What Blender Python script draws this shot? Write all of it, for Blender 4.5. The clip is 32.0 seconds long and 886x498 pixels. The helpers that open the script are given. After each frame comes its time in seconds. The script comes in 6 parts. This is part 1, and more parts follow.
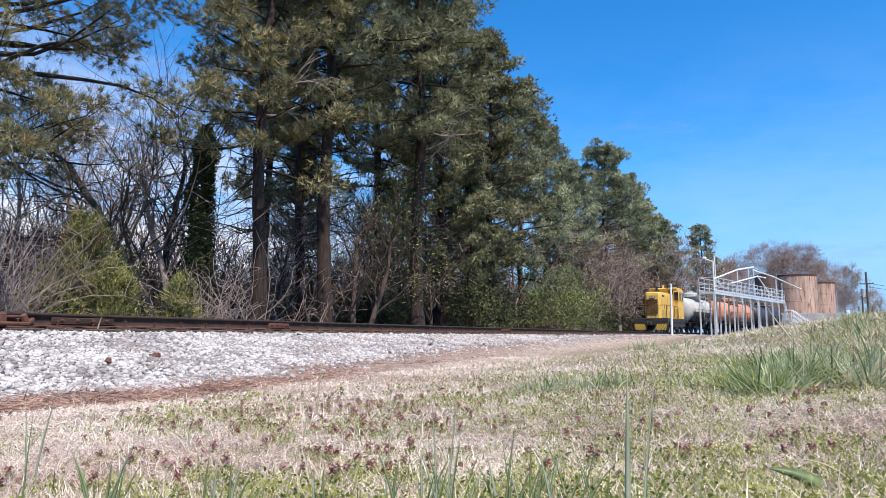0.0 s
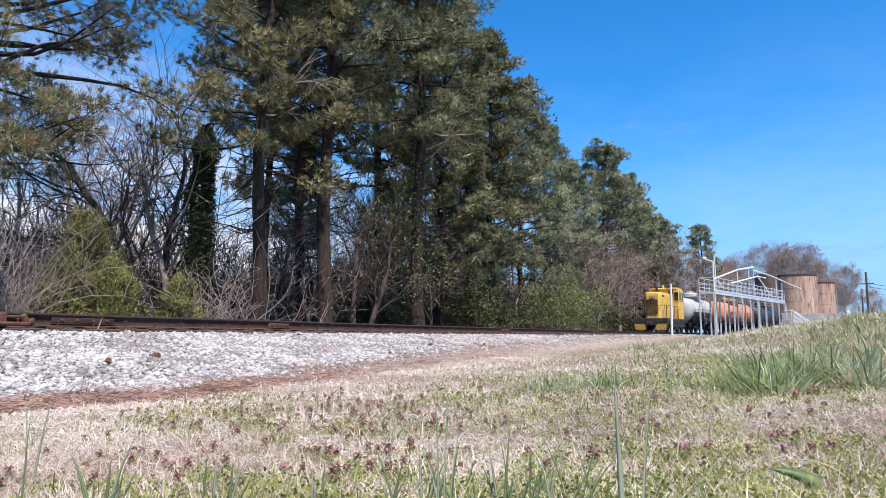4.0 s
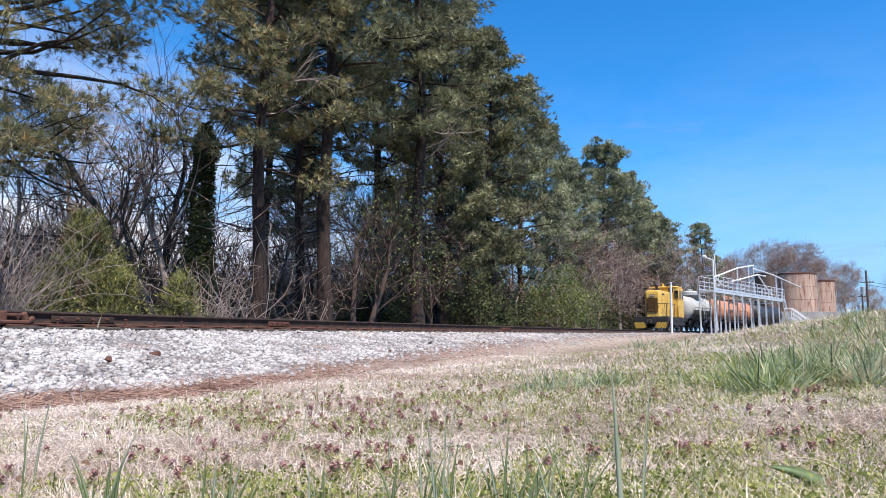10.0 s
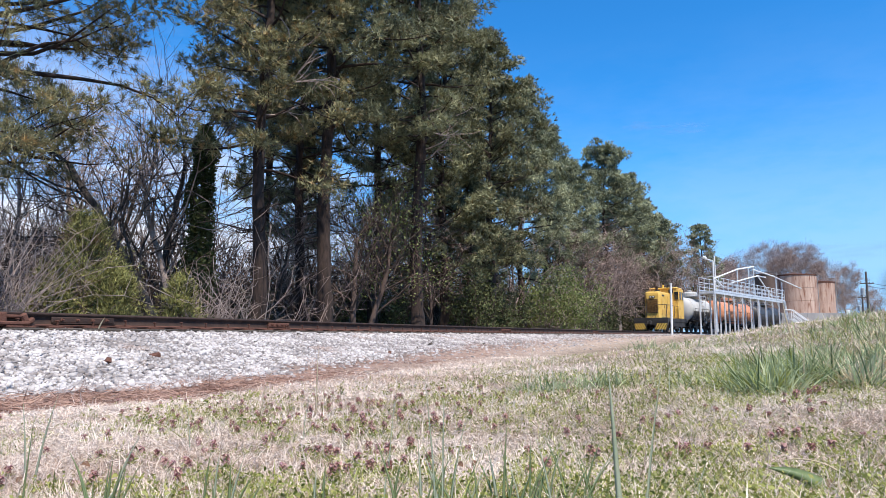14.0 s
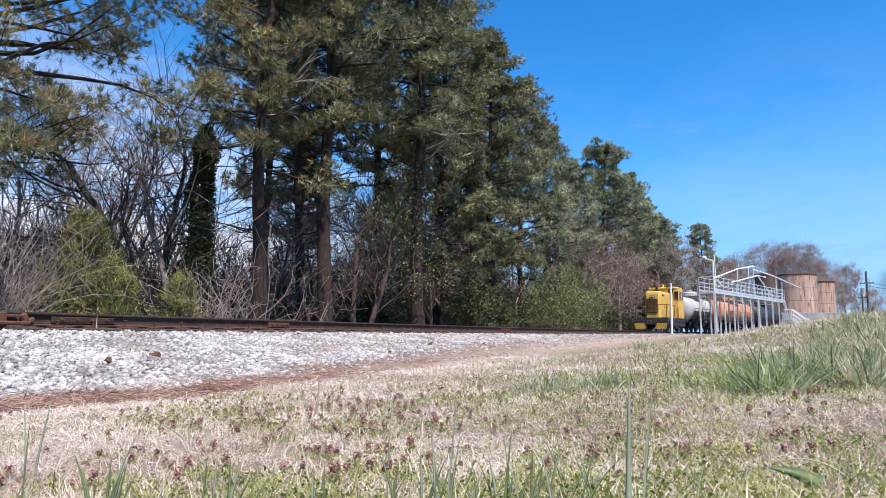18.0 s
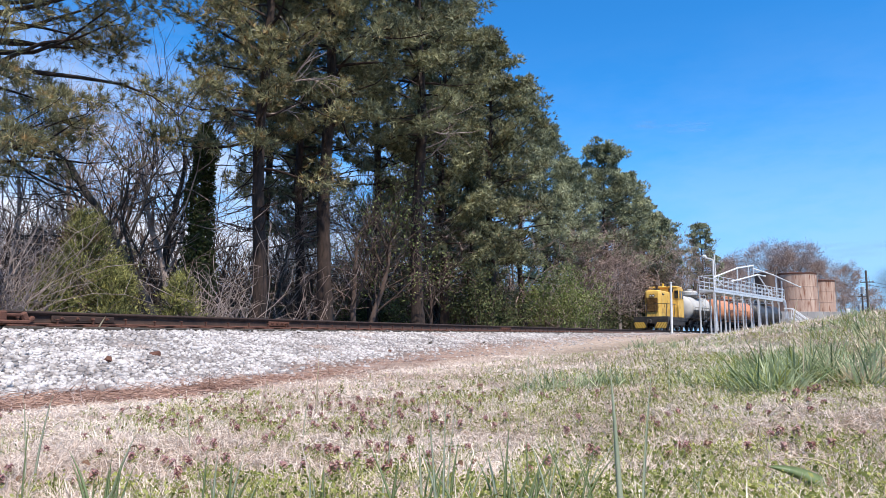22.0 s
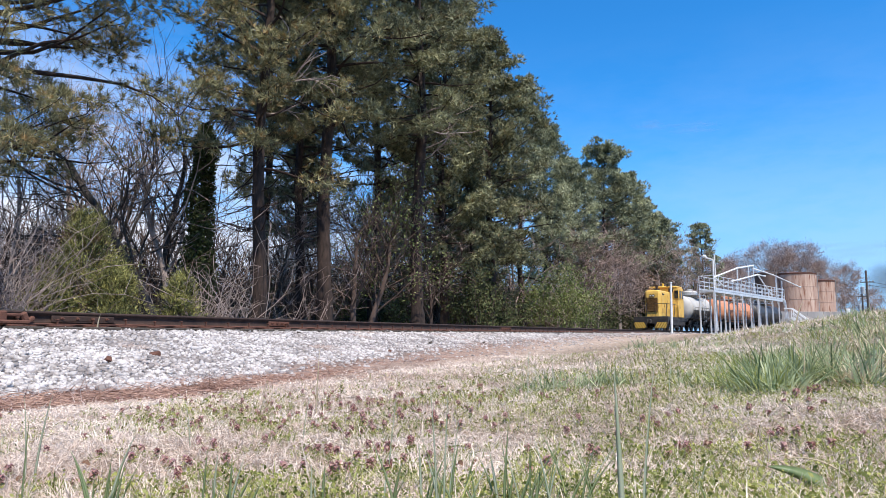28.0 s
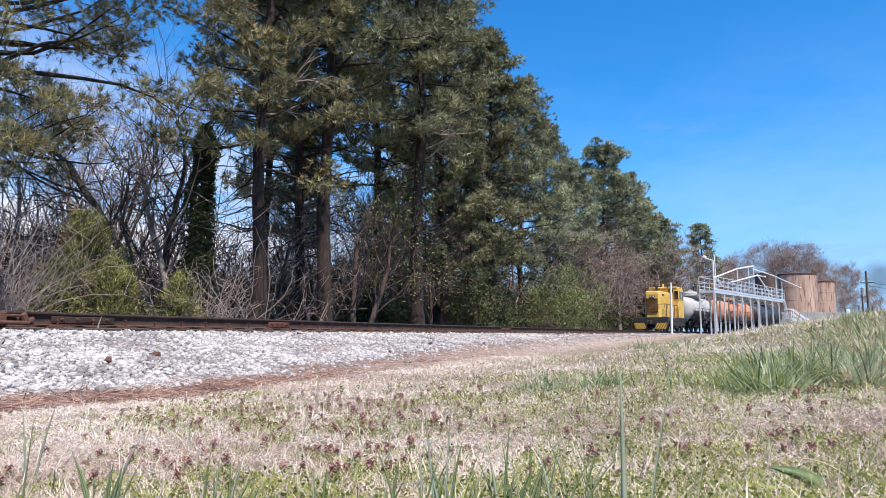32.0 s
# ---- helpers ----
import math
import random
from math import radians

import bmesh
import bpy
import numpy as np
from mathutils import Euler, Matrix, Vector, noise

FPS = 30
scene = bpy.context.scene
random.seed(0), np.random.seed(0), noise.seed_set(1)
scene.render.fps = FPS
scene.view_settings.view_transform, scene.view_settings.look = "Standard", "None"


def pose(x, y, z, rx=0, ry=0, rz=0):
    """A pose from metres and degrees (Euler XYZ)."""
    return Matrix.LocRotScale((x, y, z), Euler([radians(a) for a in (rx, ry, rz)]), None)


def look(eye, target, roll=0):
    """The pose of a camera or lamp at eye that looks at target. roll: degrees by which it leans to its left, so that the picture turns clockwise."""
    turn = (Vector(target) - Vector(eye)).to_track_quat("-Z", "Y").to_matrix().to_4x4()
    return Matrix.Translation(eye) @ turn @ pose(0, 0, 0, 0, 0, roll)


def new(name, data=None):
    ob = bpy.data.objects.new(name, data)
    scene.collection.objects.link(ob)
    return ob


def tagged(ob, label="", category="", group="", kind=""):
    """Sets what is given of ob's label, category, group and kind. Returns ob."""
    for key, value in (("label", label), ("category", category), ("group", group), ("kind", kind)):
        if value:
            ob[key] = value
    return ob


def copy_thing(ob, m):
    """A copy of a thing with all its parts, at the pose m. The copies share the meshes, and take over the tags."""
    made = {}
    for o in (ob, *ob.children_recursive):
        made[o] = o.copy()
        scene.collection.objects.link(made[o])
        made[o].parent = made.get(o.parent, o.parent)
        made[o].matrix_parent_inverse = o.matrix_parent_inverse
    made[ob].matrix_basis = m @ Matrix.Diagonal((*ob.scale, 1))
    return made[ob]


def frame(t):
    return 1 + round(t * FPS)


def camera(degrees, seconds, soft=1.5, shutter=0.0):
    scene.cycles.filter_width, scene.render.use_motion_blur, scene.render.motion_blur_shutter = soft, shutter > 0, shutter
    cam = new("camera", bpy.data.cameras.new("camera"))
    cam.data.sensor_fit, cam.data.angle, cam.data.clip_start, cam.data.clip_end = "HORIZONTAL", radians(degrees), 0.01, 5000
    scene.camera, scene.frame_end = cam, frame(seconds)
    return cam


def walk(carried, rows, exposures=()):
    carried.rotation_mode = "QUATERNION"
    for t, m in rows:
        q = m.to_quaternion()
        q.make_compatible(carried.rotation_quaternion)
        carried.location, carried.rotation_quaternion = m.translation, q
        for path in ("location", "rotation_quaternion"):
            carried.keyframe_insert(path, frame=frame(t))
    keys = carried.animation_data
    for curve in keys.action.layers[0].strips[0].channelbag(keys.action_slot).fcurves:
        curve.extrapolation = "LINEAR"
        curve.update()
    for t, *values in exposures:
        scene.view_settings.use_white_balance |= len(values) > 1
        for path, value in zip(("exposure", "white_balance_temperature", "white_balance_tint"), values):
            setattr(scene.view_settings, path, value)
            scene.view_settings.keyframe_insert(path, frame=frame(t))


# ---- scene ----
# ---- camera ----
EYE = (0.0, 0.0, 0.30)
TILT = 0.1276            # tangent of the upward tilt
LENS = 1207.0


def aim(d):
    return look(EYE, (0.0, 10.0, EYE[2] + 10.0 * (TILT + d / LENS)))


cam = camera(66.0, 32.0, 0.65)
walk(cam, [(t, aim(d)) for t, d in (
    (0.0, 0.0), (4.5, 0.1), (8.4, 0.0), (8.9, -0.6), (9.4, -3.0), (10.0, -2.9), (10.5, -1.5), (11.5, -1.3), (12.2, -0.9),
    (13.2, -1.4), (14.5, -0.4), (16.5, -0.8), (18.0, -1.2), (20.0, -1.5), (20.6, -2.5), (21.2, -3.0), (25.0, -2.8),
    (27.5, -3.0), (29.4, -2.9), (30.2, -2.1), (32.0, -1.8))])

# ---- world, sun, exposure ----
SUN_EL, SUN_AZ = radians(60), radians(152)    # azimuth clockwise from +Y
scene.view_settings.exposure = 0.40


def nodes_of(idblock):
    idblock.use_nodes = True
    nt = idblock.node_tree
    nt.nodes.clear()
    return nt


def link(nt, a, b):
    nt.links.new(a, b)


def make_world():
    w = bpy.data.worlds.new("sky")
    scene.world = w
    nt = nodes_of(w)
    N = nt.nodes
    out, bg = N.new("ShaderNodeOutputWorld"), N.new("ShaderNodeBackground")
    sky = N.new("ShaderNodeTexSky")
    sky.sky_type, sky.sun_disc = "NISHITA", False
    sky.sun_elevation, sky.sun_rotation = SUN_EL, SUN_AZ
    sky.air_density, sky.dust_density, sky.ozone_density = 1.0, 0.1, 3.0
    hs = N.new("ShaderNodeHueSaturation")
    hs.inputs["Saturation"].default_value = 1.08
    tint = N.new("ShaderNodeMix")
    tint.data_type, tint.blend_type = "RGBA", "MULTIPLY"
    tint.inputs["Factor"].default_value = 1.0
    tint.inputs["B"].default_value = (0.52, 1.03, 1.42, 1)
    link(nt, sky.outputs[0], tint.inputs["A"])
    link(nt, tint.outputs["Result"], hs.inputs["Color"])
    # thin clouds: a streaky noise over the direction, thickest low down
    tc = N.new("ShaderNodeTexCoord")
    mp = N.new("ShaderNodeMapping")
    mp.inputs["Scale"].default_value = (2.2, 2.2, 7.0)
    mp.inputs["Location"].default_value = (3.1, 0.4, 0.2)
    nz = N.new("ShaderNodeTexNoise")
    nz.inputs["Scale"].default_value, nz.inputs["Detail"].default_value = 1.6, 7.0
    nz.inputs["Roughness"].default_value = 0.62
    ramp = N.new("ShaderNodeValToRGB")
    ramp.color_ramp.elements[0].position, ramp.color_ramp.elements[1].position = 0.36, 0.58
    sep = N.new("ShaderNodeSeparateXYZ")
    low = N.new("ShaderNodeMapRange")
    low.inputs["From Min"].default_value, low.inputs["From Max"].default_value = 0.42, 0.14
    mul = N.new("ShaderNodeMath")
    mul.operation = "MULTIPLY"
    west = N.new("ShaderNodeMapRange")     # the cloud bank lies to the north-west, -X
    west.inputs["From Min"].default_value, west.inputs["From Max"].default_value = 0.12, -0.35
    west.inputs["To Min"].default_value = 0.12
    mul2 = N.new("ShaderNodeMath")
    mul2.operation = "MULTIPLY"
    mix = N.new("ShaderNodeMix")
    mix.data_type = "RGBA"
    link(nt, tc.outputs["Generated"], mp.inputs["Vector"])
    link(nt, mp.outputs[0], nz.inputs["Vector"])
    link(nt, nz.outputs["Fac"], ramp.inputs[0])
    link(nt, tc.outputs["Generated"], sep.inputs[0])
    link(nt, sep.outputs["Z"], low.inputs["Value"])
    link(nt, sep.outputs["X"], west.inputs["Value"])
    link(nt, ramp.outputs[0], mul.inputs[0])
    link(nt, low.outputs[0], mul.inputs[1])
    link(nt, mul.outputs[0], mul2.inputs[0])
    link(nt, west.outputs[0], mul2.inputs[1])
    link(nt, mul2.outputs[0], mix.inputs["Factor"])
    haze, hz = N.new("ShaderNodeMapRange"), N.new("ShaderNodeMix")
    haze.inputs["From Min"].default_value, haze.inputs["From Max"].default_value = 0.26, 0.0
    haze.inputs["To Max"].default_value = 0.9
    link(nt, sep.outputs["Z"], haze.inputs["Value"])
    hz.data_type = "RGBA"
    link(nt, haze.outputs[0], hz.inputs["Factor"])
    link(nt, hs.outputs[0], hz.inputs["A"])
    hz.inputs["B"].default_value = (2.0, 3.55, 6.5, 1)
    link(nt, hz.outputs["Result"], mix.inputs["A"])
    mix.inputs["B"].default_value = (6.3, 6.4, 7.2, 1)
    link(nt, mix.outputs["Result"], bg.inputs["Color"])
    bg.inputs["Strength"].default_value = 0.12
    link(nt, bg.outputs[0], out.inputs[0])


make_world()
sun_data = bpy.data.lights.new("sun", "SUN")
sun_data.energy, sun_data.angle, sun_data.color = 5.0, radians(0.55), (1.0, 0.93, 0.83)
sun = new("sun", sun_data)
sun_way = Vector((math.sin(SUN_AZ) * math.cos(SUN_EL), math.cos(SUN_AZ) * math.cos(SUN_EL), math.sin(SUN_EL)))
sun.matrix_world = look(sun_way * 80, (0, 0, 0))


# ---- materials ----
def surface(name, a, b, scale=6.0, rough=0.85, metal=0.0, bump=0.3, fine=60.0, island=0.0, obrand=0.0, spots=None, spec=0.4,
            translucent=0.0, stretch=(1, 1, 1), spot_at=(0.56, 0.66), spot_scale=2.5):
    """Two tones mixed by a broad noise, a fine grain, relief, chance from piece to piece and stains."""
    m = bpy.data.materials.new(name)
    nt = nodes_of(m)
    N = nt.nodes
    out, bs = N.new("ShaderNodeOutputMaterial"), N.new("ShaderNodeBsdfPrincipled")
    tc, mp = N.new("ShaderNodeTexCoord"), N.new("ShaderNodeMapping")
    mp.inputs["Scale"].default_value = stretch
    link(nt, tc.outputs["Object"], mp.inputs["Vector"])
    n1, n2 = N.new("ShaderNodeTexNoise"), N.new("ShaderNodeTexNoise")
    for n, s, d in ((n1, scale, 4.0), (n2, fine, 3.0)):
        n.inputs["Scale"].default_value, n.inputs["Detail"].default_value = s, d
        link(nt, mp.outputs[0], n.inputs["Vector"])
    fac = N.new("ShaderNodeMath")
    fac.operation = "MULTIPLY_ADD"
    fac.inputs[1].default_value, fac.inputs[2].default_value = 2.4, -0.7
    link(nt, n1.outputs["Fac"], fac.inputs[0])
    last = fac.outputs[0]
    for amount, kind in ((island, "ShaderNodeNewGeometry"), (obrand, "ShaderNodeObjectInfo")):
        if amount:
            g, ad = N.new(kind), N.new("ShaderNodeMath")
            sb = N.new("ShaderNodeMath")
            sb.operation, sb.inputs[1].default_value = "SUBTRACT", 0.5
            ad.operation, ad.inputs[1].default_value = "MULTIPLY_ADD", amount
            link(nt, g.outputs["Random Per Island" if kind.endswith("Geometry") else "Random"], sb.inputs[0])
            link(nt, sb.outputs[0], ad.inputs[0])
            link(nt, last, ad.inputs[2])
            last = ad.outputs[0]
    grain = N.new("ShaderNodeMath")
    grain.operation, grain.inputs[1].default_value = "MULTIPLY_ADD", 0.5
    link(nt, n2.outputs["Fac"], grain.inputs[0])
    off = N.new("ShaderNodeMath")
    off.operation, off.inputs[1].default_value = "ADD", -0.25
    link(nt, last, off.inputs[0])
    link(nt, off.outputs[0], grain.inputs[2])
    grain.use_clamp = True
    mix = N.new("ShaderNodeMix")
    mix.data_type = "RGBA"
    mix.inputs["A"].default_value, mix.inputs["B"].default_value = (*a, 1), (*b, 1)
    link(nt, grain.outputs[0], mix.inputs["Factor"])
    col = mix.outputs["Result"]
    if spots:
        n3, rp, mx = N.new("ShaderNodeTexNoise"), N.new("ShaderNodeValToRGB"), N.new("ShaderNodeMix")
        n3.inputs["Scale"].default_value, n3.inputs["Detail"].default_value = spot_scale, 6.0
        link(nt, mp.outputs[0], n3.inputs["Vector"])
        rp.color_ramp.elements[0].position, rp.color_ramp.elements[1].position = spot_at
        link(nt, n3.outputs["Fac"], rp.inputs[0])
        mx.data_type = "RGBA"
        link(nt, rp.outputs[0], mx.inputs["Factor"])
        link(nt, col, mx.inputs["A"])
        mx.inputs["B"].default_value = (*spots, 1)
        col = mx.outputs["Result"]
    link(nt, col, bs.inputs["Base Color"])
    bs.inputs["Roughness"].default_value, bs.inputs["Metallic"].default_value = rough, metal
    bs.inputs["Specular IOR Level"].default_value = spec
    if bump:
        bp = N.new("ShaderNodeBump")
        bp.inputs["Strength"].default_value, bp.inputs["Distance"].default_value = bump, 0.02
        link(nt, n2.outputs["Fac"], bp.inputs["Height"])
        link(nt, bp.outputs[0], bs.inputs["Normal"])
    if translucent:
        tr, ms = N.new("ShaderNodeBsdfTranslucent"), N.new("ShaderNodeMixShader")
        link(nt, col, tr.inputs["Color"])
        ms.inputs[0].default_value = translucent
        link(nt, bs.outputs[0], ms.inputs[1])
        link(nt, tr.outputs[0], ms.inputs[2])
        link(nt, ms.outputs[0], out.inputs[0])
    else:
        link(nt, bs.outputs[0], out.inputs[0])
    return m


def ramp_zones(name):
    """The ground: its zones follow the distance from the near rail, kept in the mesh attribute 'side'."""
    m = bpy.data.materials.new(name)
    nt = nodes_of(m)
    N = nt.nodes
    out, bs = N.new("ShaderNodeOutputMaterial"), N.new("ShaderNodeBsdfPrincipled")
    at = N.new("ShaderNodeAttribute")
    at.attribute_name = "side"
    tc = N.new("ShaderNodeTexCoord")

    def noise_node(s, d=5.0):
        n = N.new("ShaderNodeTexNoise")
        n.inputs["Scale"].default_value, n.inputs["Detail"].default_value = s, d
        link(nt, tc.outputs["Object"], n.inputs["Vector"])
        return n
    wob = noise_node(0.9)
    wmul = N.new("ShaderNodeMath")
    wmul.operation, wmul.inputs[1].default_value = "MULTIPLY_ADD", 1.5
    link(nt, wob.outputs["Fac"], wmul.inputs[0])
    link(nt, at.outputs["Fac"], wmul.inputs[2])
    rng = N.new("ShaderNodeMapRange")
    rng.inputs["From Min"].default_value, rng.inputs["From Max"].default_value = -10.0, 20.0
    link(nt, wmul.outputs[0], rng.inputs["Value"])
    rp = N.new("ShaderNodeValToRGB")
    els = rp.color_ramp.elements
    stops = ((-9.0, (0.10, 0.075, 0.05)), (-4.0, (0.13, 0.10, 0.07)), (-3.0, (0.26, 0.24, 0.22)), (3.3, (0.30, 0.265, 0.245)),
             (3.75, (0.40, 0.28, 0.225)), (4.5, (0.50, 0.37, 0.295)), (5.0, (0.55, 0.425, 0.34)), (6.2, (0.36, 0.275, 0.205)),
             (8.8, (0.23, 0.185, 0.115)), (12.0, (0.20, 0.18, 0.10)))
    els[0].position, els[0].color = (stops[0][0] + 10) / 30, (*stops[0][1], 1)
    els[1].position, els[1].color = (stops[-1][0] + 10) / 30, (*stops[-1][1], 1)
    for q, c in stops[1:-1]:
        e = els.new((q + 10) / 30)
        e.color = (*c, 1)
    link(nt, rng.outputs[0], rp.inputs[0])
    f1, f2 = noise_node(3.5), noise_node(45.0, 3.0)
    mx = N.new("ShaderNodeMix")
    mx.data_type, mx.blend_type = "RGBA", "MULTIPLY"
    mx.inputs["Factor"].default_value = 0.8
    sm = N.new("ShaderNodeMath")
    sm.operation = "MULTIPLY"
    link(nt, f1.outputs["Fac"], sm.inputs[0])
    link(nt, f2.outputs["Fac"], sm.inputs[1])
    r2 = N.new("ShaderNodeMapRange")
    r2.inputs["From Min"].default_value, r2.inputs["From Max"].default_value = 0.1, 0.42
    r2.inputs["To Min"].default_value, r2.inputs["To Max"].default_value = 0.45, 1.3
    link(nt, sm.outputs[0], r2.inputs["Value"])
    link(nt, rp.outputs[0], mx.inputs["A"])
    link(nt, r2.outputs[0], mx.inputs["B"])
    link(nt, mx.outputs["Result"], bs.inputs["Base Color"])
    bs.inputs["Roughness"].default_value, bs.inputs["Specular IOR Level"].default_value = 0.95, 0.1
    bp = N.new("ShaderNodeBump")
    f3 = noise_node(230.0, 2.0)
    r3, m3 = N.new("ShaderNodeMapRange"), N.new("ShaderNodeMix")
    r3.inputs["From Min"].default_value, r3.inputs["From Max"].default_value = 0.3, 0.7
    r3.inputs["To Min"].default_value, r3.inputs["To Max"].default_value = 0.35, 1.35
    m3.data_type, m3.blend_type = "RGBA", "MULTIPLY"
    m3.inputs["Factor"].default_value = 0.75
    link(nt, f3.outputs["Fac"], r3.inputs["Value"])
    link(nt, mx.outputs["Result"], m3.inputs["A"])
    link(nt, r3.outputs[0], m3.inputs["B"])
    link(nt, m3.outputs["Result"], bs.inputs["Base Color"])
    bp.inputs["Strength"].default_value, bp.inputs["Distance"].default_value = 0.7, 0.02
    link(nt, f3.outputs["Fac"], bp.inputs["Height"])
    link(nt, bp.outputs[0], bs.inputs["Normal"])
    link(nt, bs.outputs[0], out.inputs[0])
    return m


GROUND = ramp_zones("ground_cover")
STONE = surface("limestone_ballast", (0.24, 0.21, 0.198), (0.57, 0.522, 0.497), 1.2, 0.9, 0, 0.4, 40, island=1.3, spots=(0.36, 0.25, 0.2), spot_at=(0.60, 0.74), spot_scale=0.9)
RUST = surface("rusted_rail_steel", (0.032, 0.019, 0.015), (0.082, 0.046, 0.033), 5, 0.75, 0.2, 0.4, 90, stretch=(1, 1, 1), spots=(0.09, 0.042, 0.027), spot_at=(0.6, 0.78))
RUST_RED = surface("red_rust", (0.085, 0.036, 0.024), (0.17, 0.075, 0.05), 9, 0.85, 0.15, 0.5, 80)
RAILHEAD = surface("worn_railhead", (0.10, 0.085, 0.075), (0.2, 0.17, 0.15), 3, 0.5, 0.6, 0.1, 50)
TIE = surface("creosoted_oak", (0.05, 0.04, 0.033), (0.13, 0.105, 0.085), 4, 0.95, 0, 0.7, 60, obrand=0.5, stretch=(6, 1, 6))
YELLOW = surface("yellow_loco_enamel", (0.62, 0.37, 0.075), (0.75, 0.48, 0.12), 1.5, 0.5, 0, 0.1, 30, spots=(0.33, 0.19, 0.06), spot_at=(0.56, 0.76), spot_scale=2.2)
YELLOW_STRIPE = surface("stripe_yellow", (0.72, 0.42, 0.05), (0.85, 0.55, 0.1), 4, 0.6, 0, 0.1, 30)
BLACK = surface("grimy_black_steel", (0.014, 0.014, 0.016), (0.05, 0.045, 0.042), 3, 0.65, 0.1, 0.2, 40)
GRILLE = surface("rusty_radiator", (0.16, 0.085, 0.03), (0.30, 0.17, 0.06), 6, 0.75, 0.2, 0.3, 50)
GLASS_DARK = surface("dark_cab_glass", (0.012, 0.014, 0.016), (0.03, 0.032, 0.035), 2, 0.12, 0, 0.0, 10, spec=0.6)
LENS_MAT = surface("headlight_glass", (0.55, 0.53, 0.46), (0.8, 0.78, 0.7), 8, 0.2, 0.1, 0, 10)
TANK_WHITE = surface("chalky_white_tank_paint", (0.38, 0.38, 0.38), (0.56, 0.55, 0.54), 0.8, 0.55, 0, 0.1, 20, spots=(0.38, 0.35, 0.33), spot_at=(0.6, 0.78), spot_scale=1.2)
TANK_ORANGE = surface("faded_orange_tank_paint", (0.48, 0.19, 0.10), (0.62, 0.29, 0.17), 0.8, 0.6, 0, 0.15, 20, spots=(0.20, 0.09, 0.06), spot_at=(0.57, 0.72), spot_scale=1.0)
# Near-black for tanks: shade and grime put into one colour
TANK_SHADE_GRIME = surface("shade_and_grime_black", (0.02, 0.02, 0.022), (0.06, 0.055, 0.052), 1, 0.5, 0, 0.1, 20)
GALV = surface("galvanised_steel", (0.50, 0.52, 0.55), (0.68, 0.70, 0.73), 4, 0.5, 0.25, 0.1, 60)
RACK_GREY = surface("weathered_rack_steel", (0.30, 0.33, 0.37), (0.46, 0.49, 0.52), 4, 0.6, 0.2, 0.1, 60)
RUST_TANK = surface("rust_streaked_tank", (0.34, 0.20, 0.145), (0.57, 0.41, 0.32), 1.4, 0.8, 0.1, 0.2, 18, stretch=(1.6, 1.6, 0.22), spots=(0.22, 0.09, 0.05), spot_at=(0.52, 0.66), spot_scale=2.4)
DARK_TANK = surface("dark_tank_steel", (0.07, 0.045, 0.036), (0.16, 0.105, 0.08), 0.6, 0.7, 0.1, 0.2, 18, stretch=(1, 1, 0.3))
CONCRETE = surface("grey_concrete", (0.24, 0.22, 0.21), (0.38, 0.36, 0.34), 0.7, 0.95, 0, 0.3, 30, stretch=(1, 1, 0.5))
WHITE_POST = surface("white_post_paint", (0.68, 0.68, 0.68), (0.82, 0.82, 0.82), 5, 0.6, 0, 0.1, 40)
POLE_WOOD = surface("weathered_pole_wood", (0.06, 0.05, 0.045), (0.15, 0.125, 0.11), 3, 0.95, 0, 0.5, 40, stretch=(5, 5, 0.4))
BARK_PINE = surface("pine_bark", (0.020, 0.0135, 0.011), (0.066, 0.041, 0.031), 5, 0.95, 0, 1.0, 22, stretch=(3, 3, 0.7))
BARK_GREY = surface("grey_bark", (0.035, 0.029, 0.026), (0.115, 0.095, 0.082), 4, 0.95, 0, 0.8, 30, stretch=(3, 3, 0.6), island=0.5)
BARK_PALE = surface("pale_dead_wood", (0.22, 0.165, 0.142), (0.44, 0.345, 0.30), 5, 0.9, 0, 0.4, 40, island=0.8)
TWIG = surface("brown_twigs", (0.14, 0.095, 0.080), (0.48, 0.355, 0.305), 2, 0.95, 0, 0, 40, island=0.9)
# Darker copy of the twig brown; the wood's shade is put into its colour
BRUSH_SHADED = surface("shaded_brown_brush", (0.036, 0.024, 0.019), (0.135, 0.09, 0.072), 2, 0.95, 0, 0, 40, island=0.9)
NEEDLE = surface("pine_needles", (0.030, 0.038, 0.018), (0.335, 0.335, 0.18), 0.9, 0.6, 0, 0, 8, island=0.8, translucent=0.08, spots=(0.30, 0.21, 0.10), spot_at=(0.58, 0.70), spot_scale=5.0)
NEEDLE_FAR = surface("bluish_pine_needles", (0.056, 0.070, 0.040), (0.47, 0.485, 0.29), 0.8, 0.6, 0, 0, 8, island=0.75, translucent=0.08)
NEEDLE_POLLEN = surface("pine_needles_with_pollen_cones", (0.032, 0.038, 0.016), (0.36, 0.33, 0.16), 1.2, 0.6, 0, 0, 8, island=0.8, translucent=0.08, spots=(0.40, 0.26, 0.105), spot_at=(0.54, 0.66), spot_scale=5.0)
CEDAR = surface("olive_cedar_sprays", (0.022, 0.030, 0.010), (0.40, 0.37, 0.115), 3.4, 0.7, 0, 0, 8, island=0.7, translucent=0.12, spots=(0.17, 0.10, 0.05), spot_at=(0.62, 0.72), spot_scale=2.4)
LEAF_SPRING = surface("spring_leaves", (0.07, 0.10, 0.025), (0.30, 0.33, 0.11), 1.0, 0.5, 0, 0, 8, island=0.7, translucent=0.35)
LEAF_IVY = surface("dark_ivy_leaves", (0.035, 0.05, 0.016), (0.13, 0.145, 0.06), 1.5, 0.75, 0, 0, 8, island=0.6, translucent=0.15, spec=0.15)
